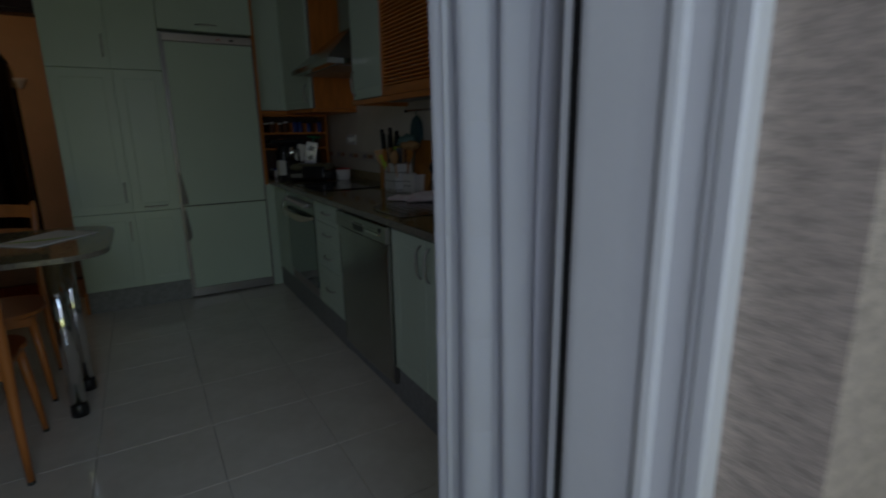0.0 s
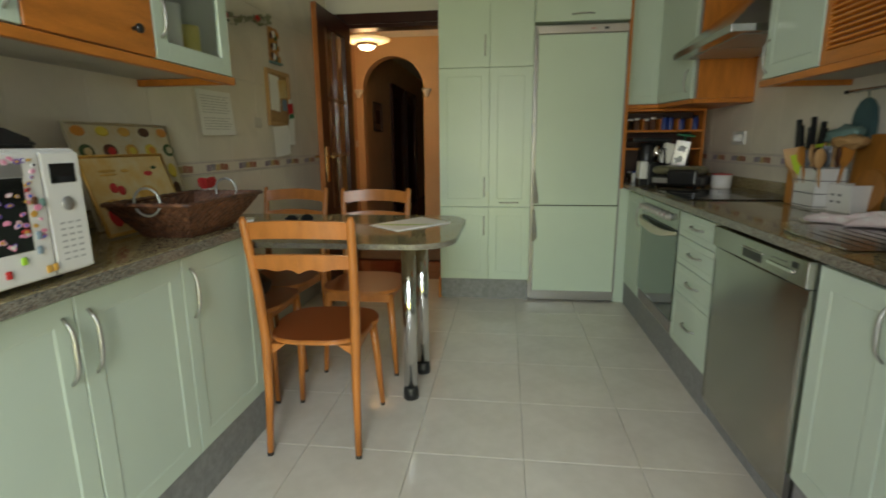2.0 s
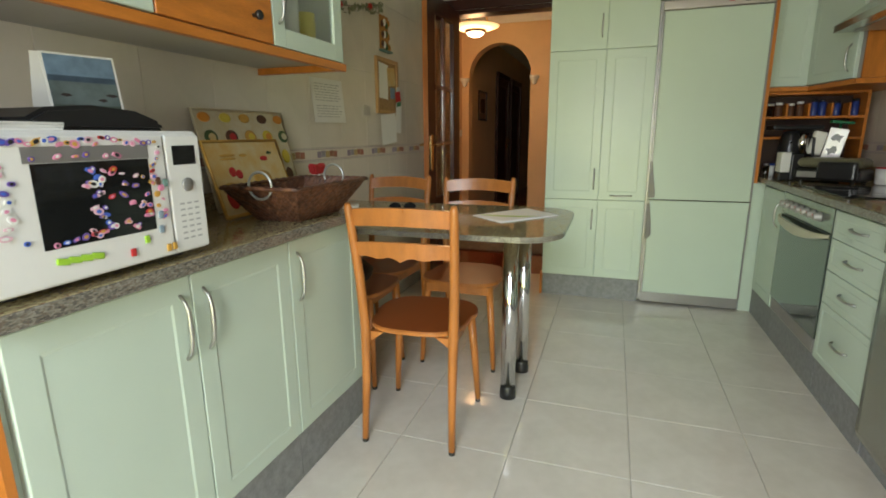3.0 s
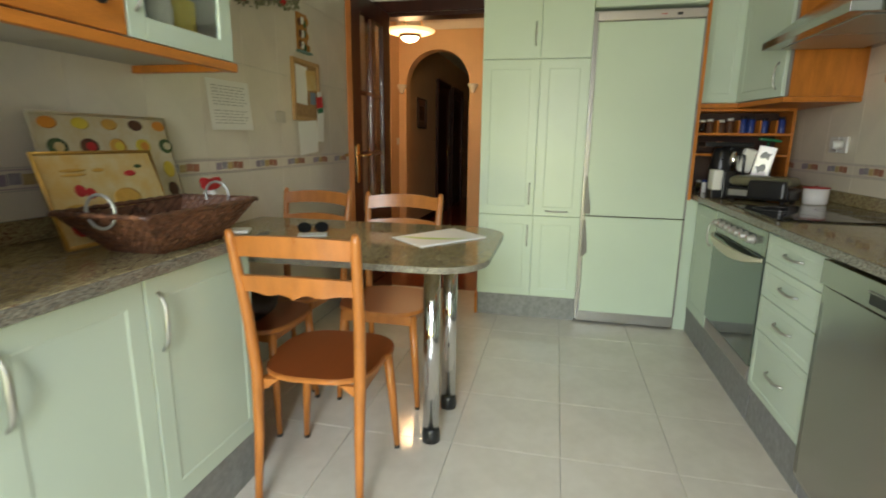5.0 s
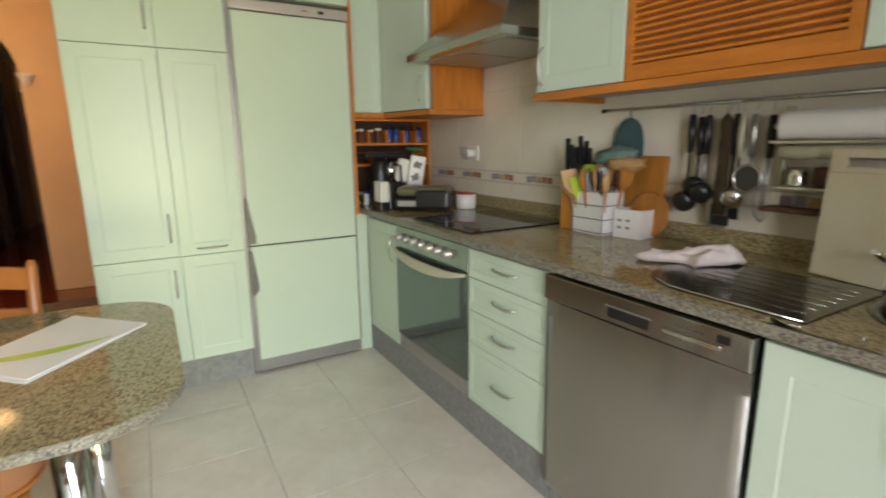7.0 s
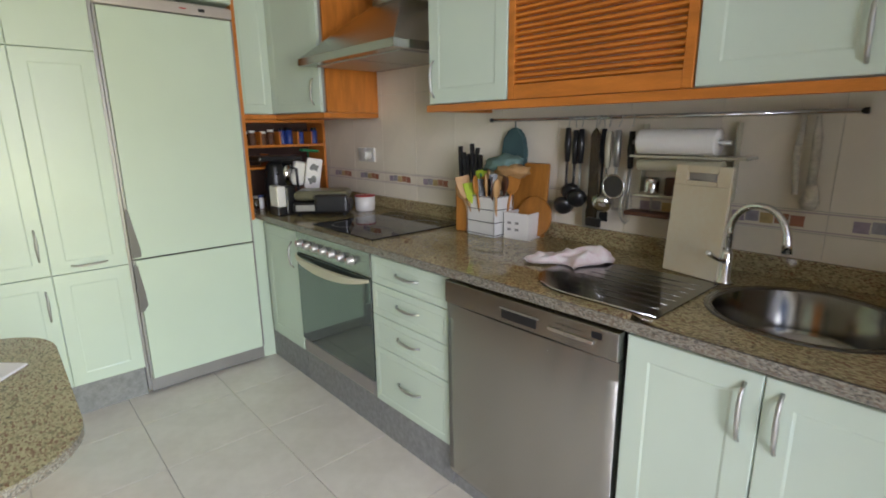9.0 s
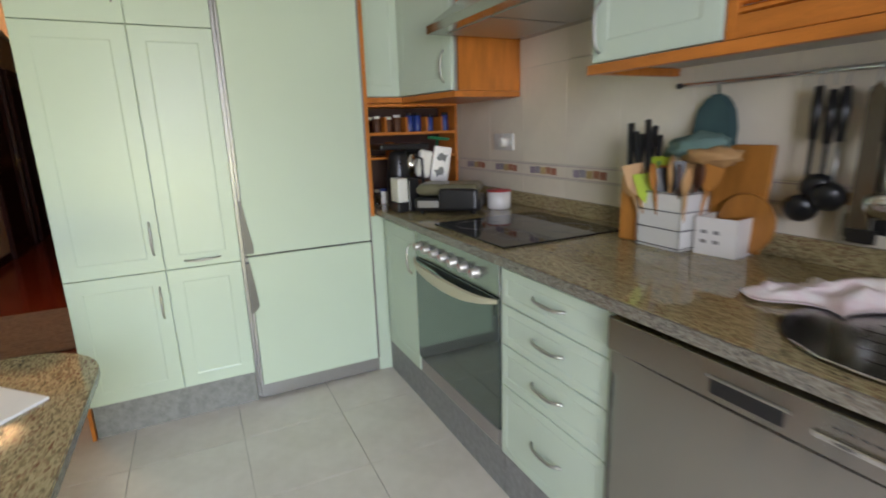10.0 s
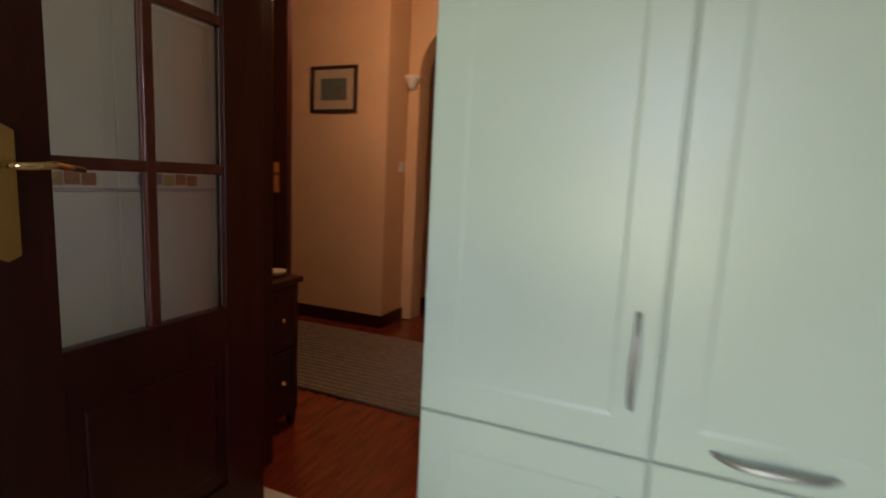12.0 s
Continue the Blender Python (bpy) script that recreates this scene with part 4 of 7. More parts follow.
# ---- balcony door and curtain ----
def balcony_door():
    u = thing("balcony_door_frame", (0.76, 2.42, 0), "white ribbed plastic balcony door frame with a dark sealing gap", "door frame")
    prof = [(0.776, 2.556), (0.742, 2.556), (0.737, 2.545), (0.737, 2.535), (0.741, 2.50), (0.747, 2.45), (0.749, 2.42), (0.742, 2.408), (0.738, 2.40), (0.741, 2.388),
            (0.752, 2.383), (0.755, 2.36), (0.755, 2.345), (0.748, 2.342), (0.748, 2.334), (0.742, 2.325), (0.742, 2.305), (0.746, 2.30), (0.776, 2.30)]
    part("jamb", prism(prof, 0.0, 2.159), PVC, u)
    part("gasket", box(0.744, 0.776, 2.5575, 2.575, 0, 2.159), BLACK, u, "dark rubber gasket")
    part("inner_stop", box(0.748, 0.776, 2.576, 2.6, 0, 2.159, 0.003), PVC, u)
    part("jamb", prism([(-p[0] - 0.025, p[1]) for p in prof], 0.0, 2.159), PVC, u)
    part("head", box(-0.76, 0.735, 2.302, 2.556, 2.11, 2.159, 0.004), PVC, u)
    part("threshold", box(-0.76, 0.735, 2.302, 2.556, -0.018, 0.012, 0.003), PVC, u)
    part("latch_plate", box(0.7525, 0.7548, 2.346, 2.362, 1.60, 1.612, 0.0005), NICKEL, u, "small grey metal catch")
    # curtain
    u = thing("curtain", (0.8, 2.7, 0), "white gathered curtain with soft folds and faint creases", "curtain")
    n, fold = 150, 5.2
    b = bmesh.new()
    zs = []
    z = 0.02
    while z < 2.36:
        zs += [z, z + 0.004, z + 0.008, z + 0.075, z + 0.14]
        z += 0.205
    zs.append(2.36)
    grid = []
    for z in zs:
        row = []
        crease = any(abs(z - (0.024 + 0.205 * k)) < 0.001 for k in range(13))
        for k in range(n + 1):
            s = k / n
            drift = 0.006 * math.sin(z * 2.3 + s * 4)
            x = 0.607 + 0.36 * s + 0.016 * math.sin(2 * math.pi * fold * s * 2 + 0.6) + drift
            y = 2.755 - 0.085 * min(1, s * 2.2) + 0.032 * (1 - math.cos(2 * math.pi * fold * s)) * (0.75 + 0.25 * math.sin(7 * s + 1)) + 0.006 * math.sin(z * 3.1 + 9 * s)
            if crease and math.sin(2 * math.pi * fold * s + 0.5) > -0.2:
                y += 0.0016
            row.append(b.verts.new((x, y, z)))
        grid.append(row)
    for r, q in zip(grid, grid[1:]):
        for k in range(n):
            f = b.faces.new((r[k], r[k + 1], q[k + 1], q[k]))
            f.smooth = True
    bmesh.ops.recalc_face_normals(b, faces=b.faces)
    shell(b, 0.0012)
    part("cloth", b, CLOTHW, u)
    part("curtain_rail", tube([(-1.1, 2.7, 2.38), (1.3, 2.7, 2.38)], 0.01), WHITEP, u, "white curtain rail")


CLOTHW = mat("white_curtain_cloth", (0.86, 0.87, 0.91), 0.85, vary=0.04, scale=8, bump=0.15, bscale=500)
cn, cl = CLOTHW.node_tree.nodes, CLOTHW.node_tree.links
thin, blend = cn.new("ShaderNodeBsdfTranslucent"), cn.new("ShaderNodeMixShader")
thin.inputs["Color"].default_value = (0.9, 0.9, 0.93, 1)
blend.inputs["Fac"].default_value = 0.5
cl.new(cn["Principled BSDF"].outputs["BSDF"], blend.inputs[1])
cl.new(thin.outputs["BSDF"], blend.inputs[2])
cl.new(blend.outputs["Shader"], cn["Material Output"].inputs["Surface"])
balcony_door()


# ---- hall things ----
def lathe_thing(name, label, category, at, profile, material, partname="body", group=""):
    u = thing(name, at, label, category, group)
    p = part(partname, lathe(profile, at), material, u)
    return u, p


def hall_things():
    at = (-1.22, 7.7, 0)
    u = thing("hall_ceiling_lamp", (-1.22, 7.7, 2.5), "lit glass bowl ceiling lamp hanging on brass rods in the hall", "ceiling lamp")
    part("disc", lathe([(0.10, 2.165), (0.18, 2.175), (0.235, 2.195), (0.235, 2.20), (0.18, 2.182), (0.10, 2.172)], at, seg=40), LAMPGLASS, u, "frosted glass disc")
    part("ring", lathe([(0.085, 2.14), (0.105, 2.145), (0.105, 2.162), (0.085, 2.164)], at, seg=32), BRASSD, u, "dark brass ring")
    part("bowl", lathe([(0.0, 2.10), (0.04, 2.104), (0.075, 2.122), (0.084, 2.14), (0.084, 2.145), (0.0, 2.145)], at, seg=32), BULB, u, "glowing glass bowl")
    for k in range(3):
        a = 2 * math.pi * k / 3 + 0.5
        part("rod", tube([(at[0] + 0.15 * math.cos(a), 7.7 + 0.15 * math.sin(a), 2.18), (at[0] + 0.02 * math.cos(a), 7.7 + 0.02 * math.sin(a), 2.535)], 0.005, seg=6), BRASS, u, "thin brass rod")
    part("canopy", lathe([(0.05, 2.53), (0.055, 2.549)], at), BRASS, u)

    def picture(name, label, face, pos, a0, a1, z0, z1, inner):
        u = thing(name, {"S": ((a0 + a1) / 2, pos, z0), "E": (pos, (a0 + a1) / 2, z0), }[face], label, "picture")
        f = 0.022
        b = box(a0, a0 + f, 0.001, 0.02, z0, z1, 0.002)
        box(a1 - f, a1, 0.001, 0.02, z0, z1, 0.002, bm=b)
        box(a0 + f, a1 - f, 0.001, 0.02, z0, z0 + f, 0.002, bm=b)
        box(a0 + f, a1 - f, 0.001, 0.02, z1 - f, z1, 0.002, bm=b)
        part("frame", facing(b, face, pos), DARKFRAME, u, "dark wooden frame")
        part("mount", facing(box(a0 + f, a1 - f, 0.001, 0.008, z0 + f, z1 - f), face, pos), inner[0], u)
        m = (a1 - a0) * 0.22
        part("image", facing(box(a0 + m, a1 - m, 0.0085, 0.0095, z0 + m, z1 - m), face, pos), inner[1], u, "blue-green painted landscape")
    picture("wall_picture", "small framed landscape with a pale mount on the peach wall", "S", 8.55, -2.335, -1.945, 1.545, 1.87, (mat("pale_mount", (0.5, 0.38, 0.26), 0.8), mat("sea_picture", (0.05, 0.16, 0.15), 0.5, scale=9, color2=(0.16, 0.08, 0.06), stretch=(1, 1, 5))))
    picture("wall_picture", "dark framed picture in the corridor beyond the arch", "E", -1.702, 9.66, 10.14, 1.36, 1.77, (mat("dim_mount", (0.3, 0.16, 0.1), 0.3), mat("dim_picture", (0.09, 0.04, 0.03), 0.06, scale=9)))

    def switch(face, pos, a, z, label="white light switch on the peach wall"):
        at = (pos, a, z) if face in "EW" else (a, pos, z)
        u = thing("light_switch", at, label, "switch")
        part("plate", facing(box(a - 0.04, a + 0.04, 0.0005, 0.009, z - 0.04, z + 0.04, 0.003), face, pos), WHITEP, u)
        part("rocker", facing(box(a - 0.025, a + 0.025, 0.0095, 0.013, z - 0.025, z + 0.025, 0.002), face, pos), WHITEP, u)
    switch("E", -1.70, 8.795, 1.18)
    # chest
    u = thing("hall_chest", (-1.5, 7.03, 0), "low dark mahogany chest with two small drawers beside the doorway", "chest")
    part("body", box(-1.75, -1.325, 6.88, 7.135, 0.06, 0.635, 0.002), MAHOG, u)
    part("top", box(-1.77, -1.308, 6.865, 7.15, 0.636, 0.66, 0.004), MAHOG, u)
    for x, y in ((-1.73, 6.90), (-1.345, 6.90), (-1.73, 7.115), (-1.345, 7.115)):
        part("leg", box(x - 0.015, x + 0.015, y - 0.015, y + 0.015, 0, 0.059), MAHOG, u)
    for z0, z1 in ((0.10, 0.355), (0.37, 0.62)):
        d = part("drawer", facing(front(6.9, 7.115, z0, z1, 0.012, 0.03), "E", -1.325), MAHOG, u)
        part("knob", facing(lathe([(0.005, 0.012), (0.005, 0.02), (0.012, 0.026), (0.008, 0.034)], (7.01, 0, (z0 + z1) / 2), axis="y", seg=12), "E", -1.325), BRASS, d)
    u = thing("trinket_dish", (-1.40, 7.08, 0.6605), "small pale dish on the hall chest", "dish")
    part("bowl", lathe([(0.02, 0), (0.04, 0.012), (0.045, 0.025), (0.041, 0.025), (0.02, 0.006), (0, 0.006)], (-1.40, 7.08, 0.6605)), CREAMP, u)
    # rug
    u = thing("hall_rug", (-1.2, 7.9, 0), "grey-beige ribbed hall rug lying on the parquet", "rug")
    b = box(-2.6, 0.1, 7.42, 8.385, 0.0, 0.006)
    part("backing", b, RUG2, u)
    b = None
    k = 0
    y = 7.425
    while y < 8.37:
        b = box(-2.595, 0.095, y, y + 0.018, 0.0062, 0.013 + 0.002 * (k % 2), 0.003, bm=b, seg=1)
        y += 0.0215
        k += 1
    part("rib_weave", b, RUG, u, kind="stuff")
    # trims
    solid("baseboard_hall", box(-2.45, -1.688, 8.535, 8.549, 0, 0.09, 0.002), MAHOG, "dark mahogany skirting board", "baseboard", "structure")
    solid("baseboard_corridor", box(-1.699, -1.685, 8.55, 8.859, 0, 0.09, 0.002), MAHOG, "dark mahogany skirting board", "baseboard", "structure")
    solid("baseboard_corridor_far", box(-1.699, -1.685, 9.045, 10.75, 0, 0.09, 0.002), MAHOG, "dark mahogany skirting board", "baseboard", "structure")
    c = [(0, 0), (0.09, 0), (0.09, -0.015), (0.05, -0.03), (0.02, -0.07), (0.015, -0.1), (0, -0.1)]
    b = prism([(8.859 - p[0], 2.549 + p[1]) for p in c], -1.70, 0.44, axis="x")
    solid("cornice_arch", b, PLASTERW, "white plaster cornice above the arch", "cornice", "structure")
    b = prism([(8.549 - p[0], 2.549 + p[1]) for p in c], -4.0, -1.70, axis="x")
    solid("cornice_hall", b, PLASTERW, "white plaster cornice in the hall", "cornice", "structure")
    for x in (-1.655, -0.795):
        u = thing("arch_bracket", (x, 8.84, 1.78), "small white plaster bracket at the foot of the arch", "bracket")
        part("capital", lathe([(0.012, 1.74), (0.03, 1.76), (0.035, 1.79), (0.055, 1.81), (0.06, 1.84)], (x, 8.83, 0), seg=16), PLASTERW, u)
    # doors in the hall and corridor
    def hall_door(face, pos, a0, a1, label, zt=2.06):
        at = (pos, (a0 + a1) / 2, 0) if face in "EW" else ((a0 + a1) / 2, pos, 0)
        u = thing("interior_door", at, label, "door")
        part("leaf", facing(front(a0, a1, 0.01, zt, 0.03, 0.12, 0.012), face, pos), MAHOG, u)
        b = box(a0 - 0.075, a0 - 0.002, 0.001, 0.05, 0, zt + 0.08, 0.004)
        box(a1 + 0.002, a1 + 0.075, 0.001, 0.05, 0, zt + 0.08, 0.004, bm=b)
        box(a0 - 0.001, a1 + 0.001, 0.001, 0.05, zt + 0.004, zt + 0.08, 0.004, bm=b)
        part("casing", facing(b, face, pos), MAHOG, u)
        h = part("handle_plate", facing(box(a1 - 0.08, a1 - 0.045, 0.031, 0.036, 0.93, 1.13, 0.002), face, pos), BRASS, u)
        part("handle", facing(tube([(a1 - 0.062, 0.036, 1.06), (a1 - 0.062, 0.075, 1.06), (a1 - 0.16, 0.08, 1.06)], 0.008, seg=8), face, pos), BRASS, h, "brass lever handle")
    u = thing("open_interior_door", (-2.1, 7.55, 0), "open dark mahogany door leaf standing out into the hall", "door")
    part("leaf", bent(facing(front(-2.50, -1.73, 0.01, 2.02, 0.035, 0.12, 0.01), "S", 7.585), Matrix()), MAHOG, u)
    h = part("handle_plate", box(-1.815, -1.78, 7.5435, 7.5495, 0.99, 1.15, 0.002), BRASS, u, "brass back plate")
    part("handle", tube([(-1.797, 7.543, 1.09), (-1.797, 7.51, 1.09), (-1.90, 7.505, 1.09)], 0.008, seg=8), BRASS, h, "brass lever handle")
    hall_door("S", 8.55, -3.4, -2.60, "closed dark mahogany door in the peach hall wall")
    hall_door("E", -1.702, 10.85, 11.65, "closed dark mahogany corridor door")
    hall_door("E", -1.702, 12.0, 12.8, "closed dark mahogany corridor door")
    hall_door("S", 14.2, -1.6, -0.75, "closed dark door at the corridor's end")


BRASSD = mat("dark_brass", (0.16, 0.09, 0.04), 0.35, metal=0.9)
LAMPGLASS = glow("frosted_lamp_glass", (1.0, 0.66, 0.30), 1.6)
BULB = glow("lit_lamp_bowl", (1.0, 0.85, 0.6), 12)
DARKFRAME = mat("dark_picture_frame", (0.03, 0.018, 0.014), 0.4, vary=0.2)
RUG = mat("grey_beige_rug", (0.22, 0.17, 0.12), 0.95, vary=0.4, scale=40, bump=0.6, bscale=300)
RUG2 = mat("rug_backing", (0.12, 0.09, 0.065), 0.95, vary=0.3)
hall_things()


# ---- counter things, sink side ----
def loop_pts(c, r, n, plane="xz"):
    out = []
    for k in range(n + 1):
        a = 2 * math.pi * k / n
        u, v = r * math.cos(a), r * math.sin(a)
        out.append({"xz": (c[0] + u, c[1], c[2] + v), "yz": (c[0], c[1] + u, c[2] + v), "xy": (c[0] + u, c[1] + v, c[2])}[plane])
    return out


ZT = 0.8805
DARKWIRE = mat("dark_wire", (0.10, 0.095, 0.09), 0.4, metal=0.7)
TEAL = mat("teal_cloth", (0.06, 0.12, 0.12), 0.95, vary=0.25, scale=12, bump=0.3, bscale=200)
TEALL = mat("light_teal_cloth", (0.17, 0.28, 0.25), 0.95, vary=0.2, scale=12, bump=0.3, bscale=200)
SPOONW = mat("pale_spoon_wood", (0.55, 0.32, 0.13), 0.6, vary=0.25, stretch=(6, 6, 1))
BOARDW = mat("amber_board_wood", (0.50, 0.205, 0.035), 0.5, vary=0.3, stretch=(6, 6, 1))
LIME = mat("lime_plastic", (0.45, 0.60, 0.04), 0.4, vary=0.1)
BOARDP = mat("worn_cream_board", (0.64, 0.61, 0.48), 0.5, vary=0.2, scale=5, color2=(0.62, 0.53, 0.36))
PINK = mat("pink_white_cloth", (0.85, 0.80, 0.78), 0.95, vary=0.3, scale=30, color2=(0.76, 0.60, 0.61), bump=0.3, bscale=250)
OLIVE = mat("olive_enamel", (0.16, 0.15, 0.09), 0.3, vary=0.2)
BLUE = mat("blue_tin", (0.02, 0.05, 0.25), 0.35, vary=0.2)
GREEN = mat("green_plastic", (0.02, 0.22, 0.09), 0.35, vary=0.2)
BROWN = mat("brown_spice", (0.12, 0.045, 0.02), 0.6, vary=0.4, scale=30)
LOOFAH = mat("pale_loofah", (0.66, 0.61, 0.50), 0.95, vary=0.35, scale=40, bump=0.6, bscale=120)
ORANGE = mat("orange_tray_plastic", (0.65, 0.25, 0.03), 0.4, vary=0.1)
CORK = mat("cork", (0.45, 0.26, 0.11), 0.9, vary=0.4, scale=60, bump=0.4, bscale=150)
WICKER = mat("dark_wicker", (0.17, 0.07, 0.035), 0.55, vary=0.7, scale=45, bump=0.8, bscale=140, color2=(0.04, 0.014, 0.008))
STEELD = mat("satin_sink_steel", (0.25, 0.243, 0.225), 0.17, metal=1.0, vary=0.08, scale=3)
INK = mat("printed_ink", (0.25, 0.24, 0.23), 0.8, vary=0.1)
OCHRE = mat("ochre_print", (0.62, 0.34, 0.06), 0.5, vary=0.2, scale=20)
CREAMT = mat("cream_tray_print", (0.62, 0.50, 0.26), 0.4, vary=0.15, scale=14, color2=(0.60, 0.36, 0.10))
WHITET = mat("white_tray_print", (0.60, 0.55, 0.40), 0.4, vary=0.1, scale=14, color2=(0.55, 0.44, 0.24))
REDB = mat("bright_red_cloth", (0.55, 0.03, 0.03), 0.8, vary=0.15)
PINKL = mat("pale_pink_sticker", (0.72, 0.45, 0.52), 0.4)
PURPLE = mat("purple_sticker", (0.14, 0.08, 0.35), 0.4)
PINKS = mat("pink_sticker", (0.7, 0.25, 0.38), 0.4)
BLUES = mat("blue_sticker", (0.05, 0.12, 0.5), 0.4)
GREENL = mat("lime_sticker", (0.35, 0.6, 0.05), 0.4)
LEAF = mat("garland_leaf", (0.07, 0.12, 0.04), 0.8, vary=0.4)


def sink():
    cx, cy, r = 1.375, 3.64, 0.205
    u = thing("sink", (cx, cy, ZT), "round satin steel sink with a ribbed drainer beside it", "sink")
    prof = [(r + 0.022, 0.0005), (r + 0.02, 0.003), (r + 0.004, 0.003), (r - 0.003, -0.004), (r - 0.006, -0.11), (r - 0.03, -0.15), (r - 0.08, -0.16), (0.035, -0.163), (0.0, -0.163)]
    b = bmesh.new()
    rings = []
    seg = 40
    for rr, h in prof:
        rings.append([b.verts.new((cx + max(rr, 0.0005) * math.cos(2 * math.pi * k / seg), cy + max(rr, 0.0005) * math.sin(2 * math.pi * k / seg), 0.88 + h)) for k in range(seg)])
    for p, q in zip(rings, rings[1:]):
        for k in range(seg):
            f = b.faces.new((p[k], p[(k + 1) % seg], q[(k + 1) % seg], q[k]))
            f.smooth = True
    part("bowl", b, STEELD, u)
    part("waste", lathe([(0.032, -0.1625), (0.034, -0.158), (0.02, -0.156), (0.0, -0.156)], (cx, cy, 0.88)), CHROME, u, "chrome waste")
    pts = []
    for k in range(13):
        a = radians(-90 + 180 * k / 12)
        pts.append((1.275 + 0.20 * math.sin(a), 4.14 + 0.19 * math.cos(a)))
    pts = [(1.075, 3.875)] + pts + [(1.475, 3.875)]
    part("drainer", prism(pts, ZT, 0.8845, bevel=0.0015), STEELD, u, "flat steel drainer")
    for k in range(7):
        x = 1.14 + k * 0.045
        part("drainer_rib", tube([(x, 3.9, 0.8845), (x, 4.02, 0.8852), (x, 4.22 - 0.012 * abs(k - 3) ** 1.5, 0.8850)], [0.0006, 0.0011, 0.0006], seg=6), STEELD, u)
    part("drainer_rim", tube([(1.077, 3.88, 0.8862), (1.077, 4.13, 0.8862), (1.085, 4.19, 0.8862), (1.115, 4.25, 0.8862)], 0.0022, seg=6), CHROME, u, "bright rolled rim")
    fx, fy = 1.49, 3.87
    u = thing("tap", (fx, fy, 0.885), "chrome swan-neck kitchen tap", "tap")
    part("body", lathe([(0.026, 0.8855), (0.026, 0.892), (0.017, 0.900), (0.016, 0.972), (0.012, 0.985)], (fx, fy, 0)), CHROME, u)
    pts = [(fx, fy, 0.98), (fx, fy, 1.04)]
    for k in range(1, 11):
        a = math.pi * k / 10
        pts.append((fx - 0.03 * (1 - math.cos(a)), fy - 0.078 * (1 - math.cos(a)), 1.04 + 0.085 * math.sin(a)))
    pts.append((fx - 0.061, fy - 0.158, 1.012))
    part("spout", tube(pts, [0.0095] * (len(pts) - 3) + [0.0095, 0.0115, 0.013], seg=12), CHROME, u)
    part("lever", tube([(fx - 0.02, fy, 0.955), (fx - 0.05, fy + 0.01, 0.965), (fx - 0.095, fy + 0.02, 0.99)], [0.008, 0.006, 0.007], seg=8), CHROME, u)


sink()


def hob():
    u = thing("ceramic_hob", (1.34, 5.36, ZT), "black glass ceramic hob set on the granite worktop", "hob")
    part("glass", box(1.085, 1.60, 5.10, 5.62, ZT, 0.8865, 0.002), BLACKGLASS, u)
    for x, y, r in ((1.22, 5.24, 0.07), (1.22, 5.48, 0.09), (1.46, 5.24, 0.09), (1.46, 5.48, 0.07)):
        part("cooking_ring", tube(loop_pts((x, y, 0.8868), r, 32, "xy"), 0.0006, seg=4, cap=False), INK, u)


hob()


